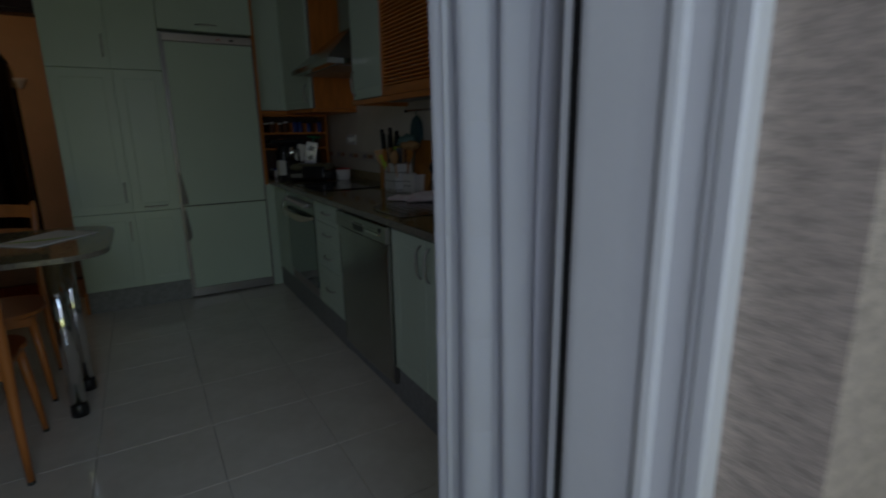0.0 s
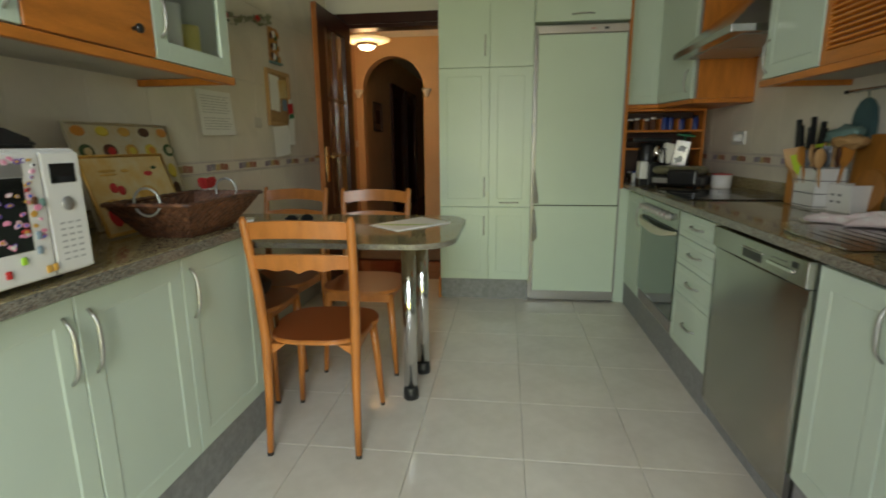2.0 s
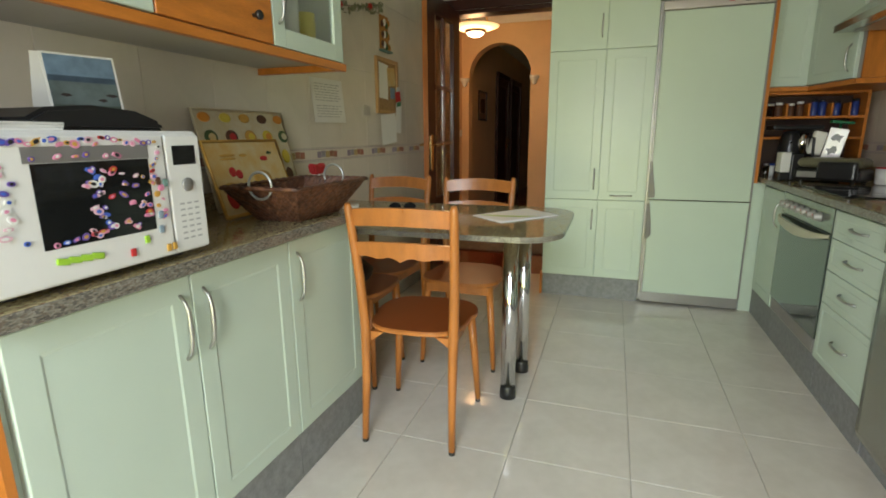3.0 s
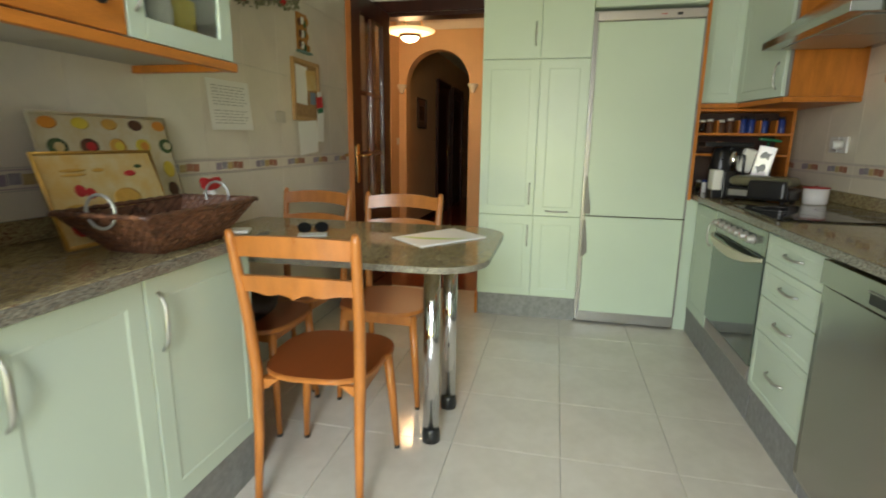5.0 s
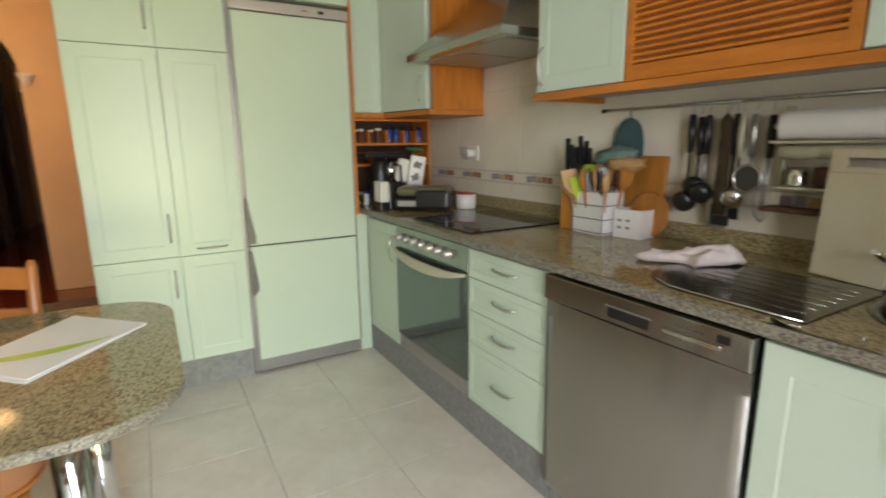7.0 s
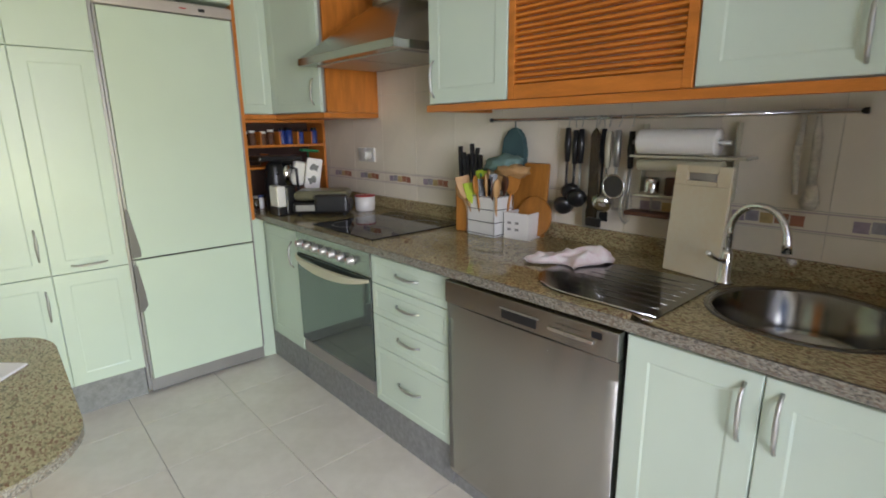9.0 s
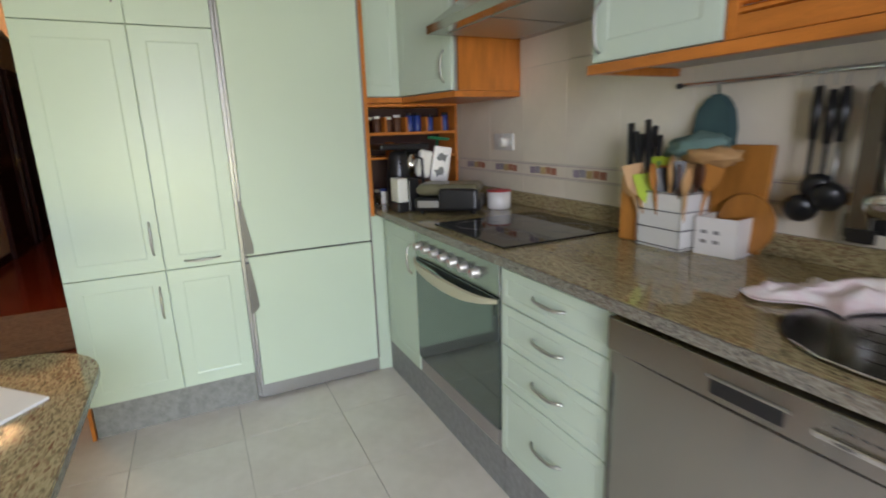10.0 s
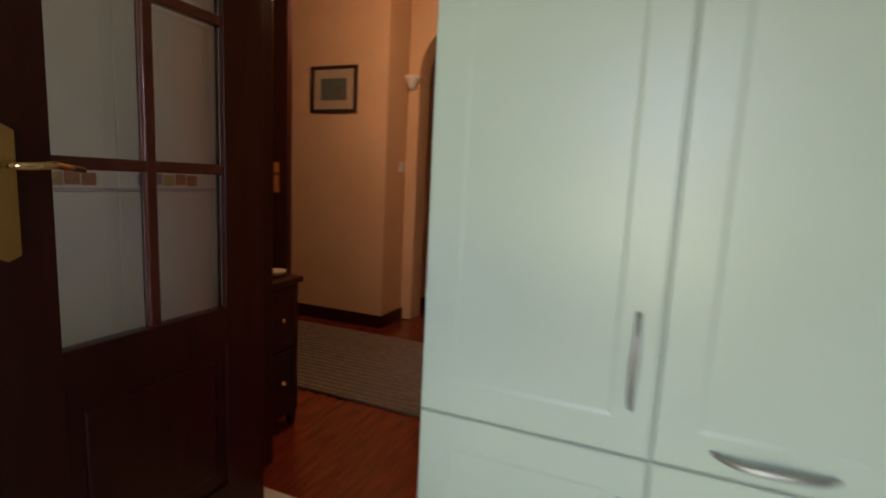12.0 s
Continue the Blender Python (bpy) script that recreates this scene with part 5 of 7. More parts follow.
def coffee_corner():
    # shelf unit
    u = thing("spice_shelf", (1.3, 6.5, ZT), "orange beech niche shelf with small compartments for spices", "shelf")
    x0, x1, y0, y1 = 1.045, 1.60, 6.36, 6.655
    for nm, bx in (("side", (x0, x0 + 0.016, y0, y1, ZT, 1.40)), ("side", (x1 - 0.016, x1, y0, y1, ZT, 1.40)), ("back", (x0 + 0.0165, x1 - 0.0165, y1 - 0.008, y1, ZT, 1.40)),
                   ("top", (x0 + 0.0165, x1 - 0.0165, y0, y1 - 0.0905, 1.384, 1.40)), ("shelf_board", (x0 + 0.0165, x1 - 0.0165, y0, y1 - 0.0905, 1.238, 1.253)),
                   ("shelf_board", (x0 + 0.0165, x1 - 0.0165, y0, y1 - 0.0905, 1.112, 1.125))):
        part(nm, box(*bx), BEECH, u)
    # extra dark sheet before the beech back: the niche's inner shade as colour
    part("back", box(x0 + 0.0165, x1 - 0.0165, y1 - 0.09, y1 - 0.082, ZT, 1.383), mat("dark_brown_back", (0.05, 0.02, 0.012), 0.6), u, "dark sheet that paints the shade inside the niche")
    for x in (1.17, 1.29, 1.41, 1.50):
        part("divider", box(x, x + 0.01, y0 + 0.005, y0 + 0.1, 1.2535, 1.33), BEECHV, u)
    part("divider", box(1.2, 1.21, y0 + 0.005, y0 + 0.1, 1.1255, 1.20), BEECHV, u)
    for k, (x, m, h, lab) in enumerate(((1.095, GLASS, 0.08, "glass spice jar"), (1.14, BROWN, 0.085, "brown spice jar"), (1.205, BROWN, 0.08, "brown spice jar"), (1.255, BROWN, 0.09, "brown spice jar"),
                                         (1.33, BLUE, 0.10, "blue tin"), (1.375, BLUE, 0.1, "blue tin"), (1.45, BLUE, 0.09, "blue tin"), (1.545, BLUE, 0.1, "blue tin"))):
        j = thing("spice_jar", (x, 6.41, 1.2535), lab + " in the niche shelf", "jar", "spice jars in the niche")
        part("body", lathe([(0.02, 0), (0.021, 0.004), (0.021, h - 0.02), (0.016, h - 0.015)], (x, 6.41, 1.2535), seg=14), m, j)
        part("lid", lathe([(0.019, h - 0.0145), (0.019, h)], (x, 6.41, 1.2535), seg=14), WHITEP if k < 4 else BLACK, j)
    for k, x in enumerate((1.09, 1.13, 1.17)):
        j = thing("spice_jar", (x, 6.40, ZT), "small clear spice jar on the worktop", "jar", "spice jars in the niche")
        part("body", lathe([(0.018, 0), (0.019, 0.004), (0.019, 0.06), (0.014, 0.066)], (x, 6.32 + 0.02 * k, ZT), seg=12), (GLASS, WHITEC, GLASS)[k], j)
        part("lid", lathe([(0.016, 0.0665), (0.016, 0.08)], (x, 6.32 + 0.02 * k, ZT), seg=12), (NICKEL, BLUE, BLACK)[k], j)
    u = thing("coffee_jug", (1.17, 6.20, ZT), "black and steel coffee jug with a chrome handle", "jug")
    part("body", lathe([(0.055, 0), (0.062, 0.01), (0.062, 0.16), (0.05, 0.25), (0.042, 0.275), (0.02, 0.282)], (1.17, 6.20, ZT)), BLACK, u)
    part("sleeve", lathe([(0.0, 0), (0.03, 0), (0.03, 0.12), (0.0, 0.12)], (1.225, 6.17, ZT + 0.15), seg=20), CHROME, u, "bright steel sleeve")
    part("handle", tube([(1.235, 6.15, ZT + 0.25), (1.27, 6.13, ZT + 0.24), (1.275, 6.13, ZT + 0.1), (1.225, 6.16, ZT + 0.07)], 0.008, seg=8), BLACK, u)
    u = thing("milk_carton", (1.115, 6.03, ZT), "small white and black boxy appliance", "appliance")
    part("body", box(1.08, 1.13, 5.99, 6.09, ZT + 0.046, 1.04, 0.006), WHITEP, u)
    part("base", box(1.076, 1.13, 5.985, 6.095, ZT, ZT + 0.045, 0.006), BLACK, u, "black base")
    part("back", box(1.131, 1.19, 5.99, 6.09, ZT, 1.035, 0.008), BLACK, u)
    u = thing("coffee_machine", (1.2, 6.2, ZT), "black coffee machine with a wide flat top housing in the corner", "coffee machine")
    part("housing", box(1.055, 1.315, 6.13, 6.30, 1.168, 1.196, 0.008), BLACK, u)
    part("column", box(1.225, 1.31, 6.245, 6.33, ZT + 0.021, 1.1675, 0.006), BLACK, u)
    part("base", box(1.20, 1.32, 6.225, 6.335, ZT, ZT + 0.02, 0.004), BLACK, u)
    u = thing("cow_print_box", (1.40, 6.12, 1.0), "white box with black patches leaning behind the grill", "box")
    b = box(-0.045, 0.045, -0.02, 0.02, -0.09, 0.09, 0.004)
    m = pose(1.375, 6.13, 1.085, 0, 10, -18)
    part("body", bent(b, m), WHITEC, u)
    for dx, dz, turn in ((0.0, 0.036, 0.2), (-0.004, -0.036, 2.6)):
        b = prism([(-0.026, -0.014), (-0.010, -0.022), (0.004, -0.012), (0.024, -0.020), (0.020, 0.004), (0.026, 0.022), (0.006, 0.016), (-0.008, 0.024), (-0.022, 0.010)], -0.0212, -0.0202, axis="y")
        part("patch", bent(b, m @ Matrix.Translation((dx, 0, dz)) @ Matrix.Rotation(turn, 4, "Y")), BLACK, u)
    part("stand", box(1.335, 1.415, 6.12, 6.2, ZT, 0.995, 0.004), BLACK, u)
    u = thing("paper_pack", (1.30, 6.15, 1.0), "crumpled white paper pack standing on a tin", "pack")
    part("body", bent(box(-0.035, 0.035, -0.02, 0.02, -0.07, 0.07, 0.012), pose(1.30, 6.17, 1.09, 0, 12, 8)), PAPER, u)
    part("tin", lathe([(0.045, 0), (0.045, 0.13)], (1.30, 6.17, ZT)), BROWN, u)
    u = thing("kitchen_shears", (1.47, 6.3, 1.21), "dark green plastic lid resting in the niche", "lid")
    part("blade", bent(box(-0.06, 0.06, -0.02, 0.02, -0.008, 0.008, 0.005), pose(1.47, 6.34, 1.212, 0, 6, 5)), GREEN, u)
    part("post", tube([(1.47, 6.36, ZT), (1.47, 6.36, 1.204)], 0.006), GREEN, u)
    # grill
    u = thing("sandwich_grill", (1.31, 5.9, ZT), "black contact grill with an olive enamel lid", "grill")
    m = pose(1.31, 5.90, ZT, 0, 0, -38)
    part("base", bent(box(-0.155, 0.155, -0.105, 0.105, 0.012, 0.075, 0.018, seg=3), m), BLACK, u)
    part("lid", bent(box(-0.15, 0.15, -0.10, 0.10, 0.082, 0.135, 0.03, seg=3), m), OLIVE, u, "olive enamel lid")
    part("plate_band", bent(box(-0.135, 0.02, -0.109, -0.1055, 0.03, 0.062, 0.001), m), NICKEL, u, "grey metal band")
    part("handle", bent(box(-0.03, 0.15, -0.15, -0.106, 0.02, 0.12, 0.016, seg=3), m), BLACK, u)
    for sx in (-0.12, 0.12):
        for sy in (-0.08, 0.08):
            part("foot", bent(lathe([(0.012, 0), (0.012, 0.013)], (sx, sy, 0), seg=10), m), BLACK, u)
    u = thing("lidded_mug", (1.53, 5.82, 0.887), "white enamel pot with a red lid on the hob corner", "pot")
    z = ZT
    part("body", lathe([(0.05, 0), (0.056, 0.006), (0.058, 0.083), (0.054, 0.083), (0.052, 0.01), (0, 0.008)], (1.53, 5.82, z)), WHITEC, u)
    part("lid", lathe([(0.06, 0.0835), (0.06, 0.089), (0.03, 0.091), (0, 0.0915)], (1.53, 5.82, z)), REDP, u, "red lid")
    part("lid_knob", lathe([(0.006, 0.0918), (0.009, 0.095), (0.0, 0.097)], (1.53, 5.82, z)), REDP, u)
    # socket
    u = thing("double_socket", (XR - 0.004, 6.0, 1.19), "white double wall socket on the tiles", "socket")
    for y in (5.975, 6.065):
        part("plate", box(XR - 0.016, XR - 0.0045, y - 0.042, y + 0.042, 1.145, 1.229, 0.003), WHITEP, u)
    part("plug", lathe([(0.022, -0.05), (0.024, -0.02), (0.024, 0)], (XR - 0.017, 5.975, 1.187), axis="x", seg=16), WHITEP, u, "white round plug")


coffee_corner()


def utensil_group():
    u = thing("knife_block", (1.55, 4.99, ZT), "beech knife block with six black-handled knives", "knife block")
    part("block", bent(box(-0.06, 0.06, -0.045, 0.045, 0, 0.19, 0.006), pose(1.56, 4.985, ZT, 0, 0, 10)), BOARDW, u)
    for k in range(6):
        x, y = 1.52 + 0.04 * (k % 3), 4.965 + 0.04 * (k // 3)
        h = (0.165, 0.20, 0.15, 0.19, 0.155, 0.18)[k]
        part("knife_handle", bent(box(-0.011, 0.011, -0.007, 0.007, 0, h, 0.004), pose(x, y, ZT + 0.1905, (k - 3) * 2.0, 3 * (k % 3) - 3, 10)), BLACK, u)
    # wire basket
    u = thing("utensil_basket", (1.54, 4.85, ZT), "white cloth-lined wire basket full of wooden utensils", "basket")
    x0, x1, y0, y1, z1 = 1.485, 1.60, 4.775, 4.93, ZT + 0.175
    b = box(x0, x1, y0, y1, ZT + 0.001, ZT + 0.006)
    for bx in ((x0, x0 + 0.004, y0, y1), (x1 - 0.004, x1, y0, y1), (x0 + 0.004, x1 - 0.004, y0, y0 + 0.004), (x0 + 0.004, x1 - 0.004, y1 - 0.004, y1)):
        box(*bx, ZT + 0.006, z1, bm=b)
    part("liner", b, WHITEP, u, "white liner")
    g = 0.003
    for k in range(4):
        z = ZT + 0.01 + k * 0.054
        ring = [(x0 - g, y0 - g, z), (x1 + g, y0 - g, z), (x1 + g, y1 + g, z), (x0 - g, y1 + g, z), (x0 - g, y0 - g, z)]
        part("wire", tube(ring, 0.0017, seg=5), DARKWIRE, u)
    for x, y in ((x0 - g, y0 - g), (x0 - g, y1 + g), (x1 + g, y0 - g), (x1 + g, y1 + g)):
        part("wire", tube([(x, y, ZT + 0.002), (x, y, z1)], 0.0012, seg=5), NICKEL, u)
    rnd = random.Random(4)
    kinds = [("wooden_spoon", SPOONW), ("wooden_spatula", SPOONW), ("lime_spatula", LIME), ("wooden_spoon", BOARDW), ("black_spatula", BLACK), ("wooden_spoon", SPOONW), ("wooden_spatula", BROWN), ("wooden_spoon", SPOONW),
             ("green_spatula", GREEN), ("lime_spatula", LIME), ("wooden_spatula", BOARDW), ("wooden_spoon", SPOONW), ("black_spatula", BLACK), ("wooden_spatula", SPOONW), ("wooden_spoon", BROWN), ("wooden_spatula", BOARDW)]
    says = {"pale_spoon_wood": "pale wooden %s", "amber_board_wood": "amber wooden %s", "lime_plastic": "lime green %s", "black_plastic": "black plastic %s", "brown_spice": "dark brown wooden %s", "green_plastic": "dark green %s"}
    for k, (nm, m) in enumerate(kinds):
        row, q = k // 8, k % 8
        bx = (x0 + 0.03 if row == 0 else x1 - 0.03) + rnd.uniform(-0.012, 0.012)
        by = y1 - 0.02 - (y1 - y0 - 0.04) * q / 7
        tx = bx + (-0.035 if row == 0 else 0.005) + rnd.uniform(-0.012, 0.012)
        ty = by + (0.055 - 0.014 * q) + rnd.uniform(-0.012, 0.012)
        h = (0.215, 0.235, 0.205, 0.25, 0.225, 0.26, 0.235, 0.24)[q] + 0.02 * row
        t = thing(nm, (bx, by, ZT + 0.01), says[m.name] % ("spoon" if "spoon" in nm else "spatula") + " standing in the wire basket", "utensil", "utensils in the basket")
        tip, base = Vector((tx, ty, ZT + h)), Vector((bx, by, ZT + 0.01))
        d = (tip - base).normalized()
        part("stem", tube([base, base + (tip - base) * 0.75], 0.0055, seg=6), m, t)
        turn = Matrix.Rotation(rnd.uniform(0.9, 2.2), 4, "Z")
        if "spoon" in nm:
            hd = bmesh.new()
            bmesh.ops.create_uvsphere(hd, u_segments=12, v_segments=8, radius=1)
            for f in hd.faces:
                f.smooth = True
            bmesh.ops.transform(hd, matrix=Matrix.Diagonal((0.030, 0.009, 0.042, 1)), verts=hd.verts)
        else:
            hd = prism([(-0.012, -0.05), (0.012, -0.05), (0.029, -0.02), (0.033, 0.045), (-0.033, 0.05), (-0.029, -0.02)], -0.003, 0.003, axis="y", bevel=0.002)
        bmesh.ops.transform(hd, matrix=Matrix.Translation(base + (tip - base) * 0.88) @ d.to_track_quat("Z", "Y").to_matrix().to_4x4() @ turn, verts=hd.verts)
        part("head", hd, m, t)
    # white perforated box
    u = thing("ceramic_box", (1.585, 4.70, ZT), "white glazed ceramic box pierced with square holes", "box")
    b = box(-0.055, 0.055, -0.06, 0.06, 0, 0.004)
    for bx in ((-0.055, -0.049, -0.06, 0.06), (0.049, 0.055, -0.06, 0.06), (-0.049, 0.049, -0.06, -0.054), (-0.049, 0.049, 0.054, 0.06)):
        box(*bx, 0.004, 0.11, bm=b)
    m = pose(1.59, 4.705, ZT, 0, 0, 8)
    part("body", bent(b, m), WHITEC, u)
    for a in (-0.018, 0.018):
        for z in (0.04, 0.068):
            part("hole", bent(box(-0.0562, -0.0553, a - 0.009 + 0.015, a + 0.009 + 0.015, z - 0.005, z + 0.005), m), INK, u, "grey square hole")
    # boards
    u = thing("cutting_board", (1.65, 4.74, ZT), "rectangular amber wooden chopping board leaning on the tiles", "board")
    part("board", bent(box(-0.008, 0.008, -0.10, 0.10, 0, 0.31, 0.005), pose(1.645, 4.735, ZT + 0.0, 0, 5, 0)), BOARDW, u)
    u = thing("round_board", (1.63, 4.66, ZT), "round amber wooden chopping board leaning on the tiles", "board")
    b = lathe([(0.084, -0.006), (0.086, -0.004), (0.086, 0.004), (0.084, 0.006)], (0, 0, 0.087), axis="x", seg=32)
    part("board", bent(b, pose(1.62, 4.675, ZT + 0.001, 0, 6, 0)), BOARDW, u)
    # mitts
    u = thing("oven_mitt", (1.67, 4.80, 1.36), "dark teal oven mitt hanging from the rail", "oven mitt")
    pts = [(4.755, 1.14), (4.752, 1.24), (4.765, 1.30), (4.80, 1.338), (4.85, 1.335), (4.885, 1.29), (4.898, 1.22), (4.895, 1.14)]
    part("mitt", prism(pts, 1.655, 1.68, axis="x", bevel=0.009), TEAL, u)
    part("loop", tube([(1.668, 4.82, 1.33), (1.664, 4.82, 1.366)], 0.003, seg=5), TEAL, u)
    u = thing("folded_cloth", (1.60, 4.80, 1.1), "light teal cloth tucked above the utensils", "cloth")
    b = bmesh.new()
    bmesh.ops.create_icosphere(b, subdivisions=3, radius=1)
    for v in b.verts:
        n = noise.noise(v.co * 2.3) * 0.3
        v.co = Vector((1.60 + v.co.x * 0.045 * (1 + n), 4.83 + v.co.y * 0.10 * (1 + n), 1.185 + 0.25 * (v.co.y * -0.06) + v.co.z * 0.036 * (1 + n * 2)))
    for f in b.faces:
        f.smooth = True
    part("cloth", b, TEALL, u)
    b = bmesh.new()
    bmesh.ops.create_icosphere(b, subdivisions=3, radius=1)
    for v in b.verts:
        n = noise.noise(v.co * 2.9 + Vector((3, 1, 2))) * 0.35
        v.co = Vector((1.585 + v.co.x * 0.045 * (1 + n), 4.765 + v.co.y * 0.085 * (1 + n), 1.160 + v.co.z * 0.03 * (1 + n * 2)))
    for f in b.faces:
        f.smooth = True
    part("cloth", b, SPOONW, u, "peach cloth")


utensil_group()


def rail_group():
    u = thing("utensil_rail", (1.66, 4.3, 1.37), "long steel utensil rail on the tiled wall", "rail")
    part("rail", tube([(1.66, 3.64, 1.37), (1.66, 4.95, 1.37)], 0.0075, seg=12), CHROME, u)
    for y in (3.636, 4.954):
        part("end_cap", tube([(1.66, y - 0.006, 1.37), (1.66, y + 0.006, 1.37)], 0.009, seg=12), BLACK, u)
    for y in (3.66, 4.3, 4.93):
        part("bracket", tube([(1.66, y, 1.37), (XR - 0.006, y, 1.37)], 0.006, seg=8), NICKEL, u)

    def hook(u, x, y):
        part("hook", tube([(1.66, y, 1.378), (1.651, y, 1.378), (1.650, y, 1.36), (x, y, 1.335)], 0.002, seg=5), NICKEL, u)

    def utensil(name, label, y, z1, z0, head, hm, sm=NICKEL, grip=BLACK, x=1.645):
        t = thing(name, (1.66, y, 1.36), label, "utensil", "utensils on the rail")
        hook(t, x, y)
        part("stem", tube([(x, y, z1 - 0.12), (x - 0.004, y, z0 + 0.04)], 0.0055, seg=6), sm, t)
        part("grip", tube([(x, y, z1), (x, y, z1 - 0.06), (x, y, z1 - 0.13)], [0.010, 0.014, 0.010], seg=8), grip, t)
        if head == "ladle":
            dish = lathe([(0.0, -0.022), (0.02, -0.020), (0.034, -0.012), (0.041, 0.004), (0.038, 0.004), (0.031, -0.009), (0.0, -0.018)], (0, 0, 0), axis="x", seg=20)
            part("bowl", bent(dish, Matrix.Translation((x - 0.014, y, z0 + 0.035)) @ Matrix.Rotation(-0.5, 4, "Y") @ Matrix.Rotation(0.35, 4, "Z")), hm, t)
        elif head == "spatula":
            part("blade", box(x - 0.006, x - 0.003, y - 0.036, y + 0.036, z0, z0 + 0.095, 0.001), hm, t)
            for k in range(3):
                part("slot_bar", box(x - 0.0075, x - 0.0063, y - 0.02 + k * 0.018, y - 0.015 + k * 0.018, z0 + 0.02, z0 + 0.075), BLACK, t)
        elif head == "sieve":
            part("rim", tube(loop_pts((x - 0.012, y, z0 + 0.05), 0.042, 24, "yz"), 0.004, seg=6, cap=False), hm, t)
            part("mesh", lathe([(0.041, 0), (0.036, 0.012), (0.018, 0.02), (0, 0.021)], (x - 0.012, y, z0 + 0.05), axis="x", seg=20), mat("grey_mesh", (0.09, 0.088, 0.082), 0.5, metal=0.6), t)
        else:
            for k in range(7):
                a = math.pi * k / 7
                pts = [(x + 0.03 * math.sin(s) * math.cos(a), y + 0.03 * math.sin(s) * math.sin(a), z0 + 0.06 - 0.06 * math.cos(s)) for s in [math.pi * q / 10 for q in range(11)]]
                part("whisk_wire", tube(pts, 0.0012, seg=4), hm, t)
    utensil("ladle", "black ladle hanging from the rail", 4.535, 1.335, 0.995, "ladle", BLACK, BLACK)
    utensil("serving_spoon", "black serving spoon hanging from the rail", 4.475, 1.33, 1.03, "ladle", BLACK)
    utensil("spatula", "steel spatula with a black blade hanging from the rail", 4.415, 1.325, 0.955, "spatula", NICKEL, NICKEL, BLACK)
    utensil("steel_ladle", "polished steel ladle hanging from the rail", 4.36, 1.32, 1.02, "ladle", CHROME, CHROME, CREAMP)
    utensil("sieve", "round wire sieve hanging from the rail", 4.315, 1.325, 1.075, "sieve", CHROME, NICKEL, NICKEL, x=1.63)
    utensil("slotted_spatula", "black slotted spatula hanging from the rail", 4.385, 1.33, 0.985, "spatula", BLACK, BLACK, BLACK, x=1.655)
    utensil("small_ladle", "small black ladle hanging from the rail", 4.505, 1.325, 1.05, "ladle", BLACK, BLACK, x=1.652)
    t = thing("steel_cleaver", (1.66, 4.40, 1.36), "long flat steel cake knife hanging from the rail", "utensil", "utensils on the rail")
    hook(t, 1.628, 4.40)
    part("blade", prism([(4.378, 1.00), (4.422, 1.00), (4.420, 1.31), (4.40, 1.335), (4.380, 1.31)], 1.620, 1.624, axis="x", bevel=0.001), STEELD, t, "flat dark steel blade")
    part("tip", box(1.617, 1.627, 4.36, 4.424, 0.965, 0.999, 0.004), BLACK, t, "black rubber tip")
    utensil("whisk", "steel whisk hanging from the rail", 4.27, 1.32, 0.99, "whisk", NICKEL, NICKEL, BLACK)
    # roll holder rack
    u = thing("roll_holder", (1.62, 4.06, 1.37), "cream wall rack holding a roll of kitchen paper", "rack")
    for y in (3.935, 4.235):
        part("side", box(1.655, XR - 0.005, y - 0.003, y + 0.003, 1.10, 1.345, 0.002), CREAMP, u)
    part("bar", tube([(1.60, 3.93, 1.285), (1.60, 4.24, 1.285)], 0.008, seg=8), NICKEL, u)
    part("shelf", box(1.585, XR - 0.006, 3.88, 4.245, 1.234, 1.242, 0.002), CREAMP, u)
    part("shelf", box(1.60, XR - 0.006, 3.94, 4.23, 1.10, 1.108, 0.002), CREAMP, u)
    r = thing("paper_roll", (1.60, 4.09, 1.285), "white kitchen paper roll on the rack", "paper roll")
    part("roll", bent(lathe([(0.012, -0.125), (0.04, -0.125), (0.041, -0.12), (0.041, 0.12), (0.04, 0.125), (0.012, 0.125)], (1.60, 4.09, 1.286), axis="y", seg=28), Matrix()), PAPER, r)
    r = thing("foil_roll", (1.60, 4.09, 1.208), "narrow white foil box under the rack", "roll")
    part("roll", lathe([(0.018, -0.14), (0.02, -0.138), (0.02, 0.13), (0.018, 0.132)], (1.605, 4.085, 1.21), axis="y", seg=16), CREAMP, r)
    for k, (y, mm) in enumerate(((4.18, CHROME), (4.11, BROWN), (4.04, CHROME))):
        r = thing("small_tin", (1.64, y, 1.1085), ("shiny small tin", "brown small tin", "shiny small tin")[k] + " on the wall rack", "tin", "tins on the rack")
        part("body", lathe([(0.025, 0), (0.026, 0.004), (0.026, 0.055), (0.022, 0.058)], (1.64, y, 1.1085), seg=16), mm, r)
    u = thing("hanging_basket_tray", (1.62, 4.18, 0.99), "brown wooden tray hanging under the rack", "tray")
    part("tray", box(1.60, XR - 0.03, 4.10, 4.26, 1.03, 1.045, 0.004), BROWN, u)
    part("hanger", tube([(1.64, 4.18, 1.045), (1.64, 4.18, 1.0995)], 0.003, seg=5), NICKEL, u)
    # cream board
    u = thing("cutting_board", (1.5, 3.97, ZT + 0.004), "worn cream plastic cutting board with a grip slot, leaning", "board")
    w, h, t = 0.092, 0.335, 0.006
    m = pose(1.50, 3.975, 0.8855, 0, 4, -14)
    b = box(-t, t, -w, w, 0, h - 0.06, 0.002)
    part("board", bent(b, m), BOARDP, u)
    b = box(-t, t, -w, -0.05, h - 0.0598, h, 0.002)
    box(-t, t, 0.05, w, h - 0.0598, h, 0.002, bm=b)
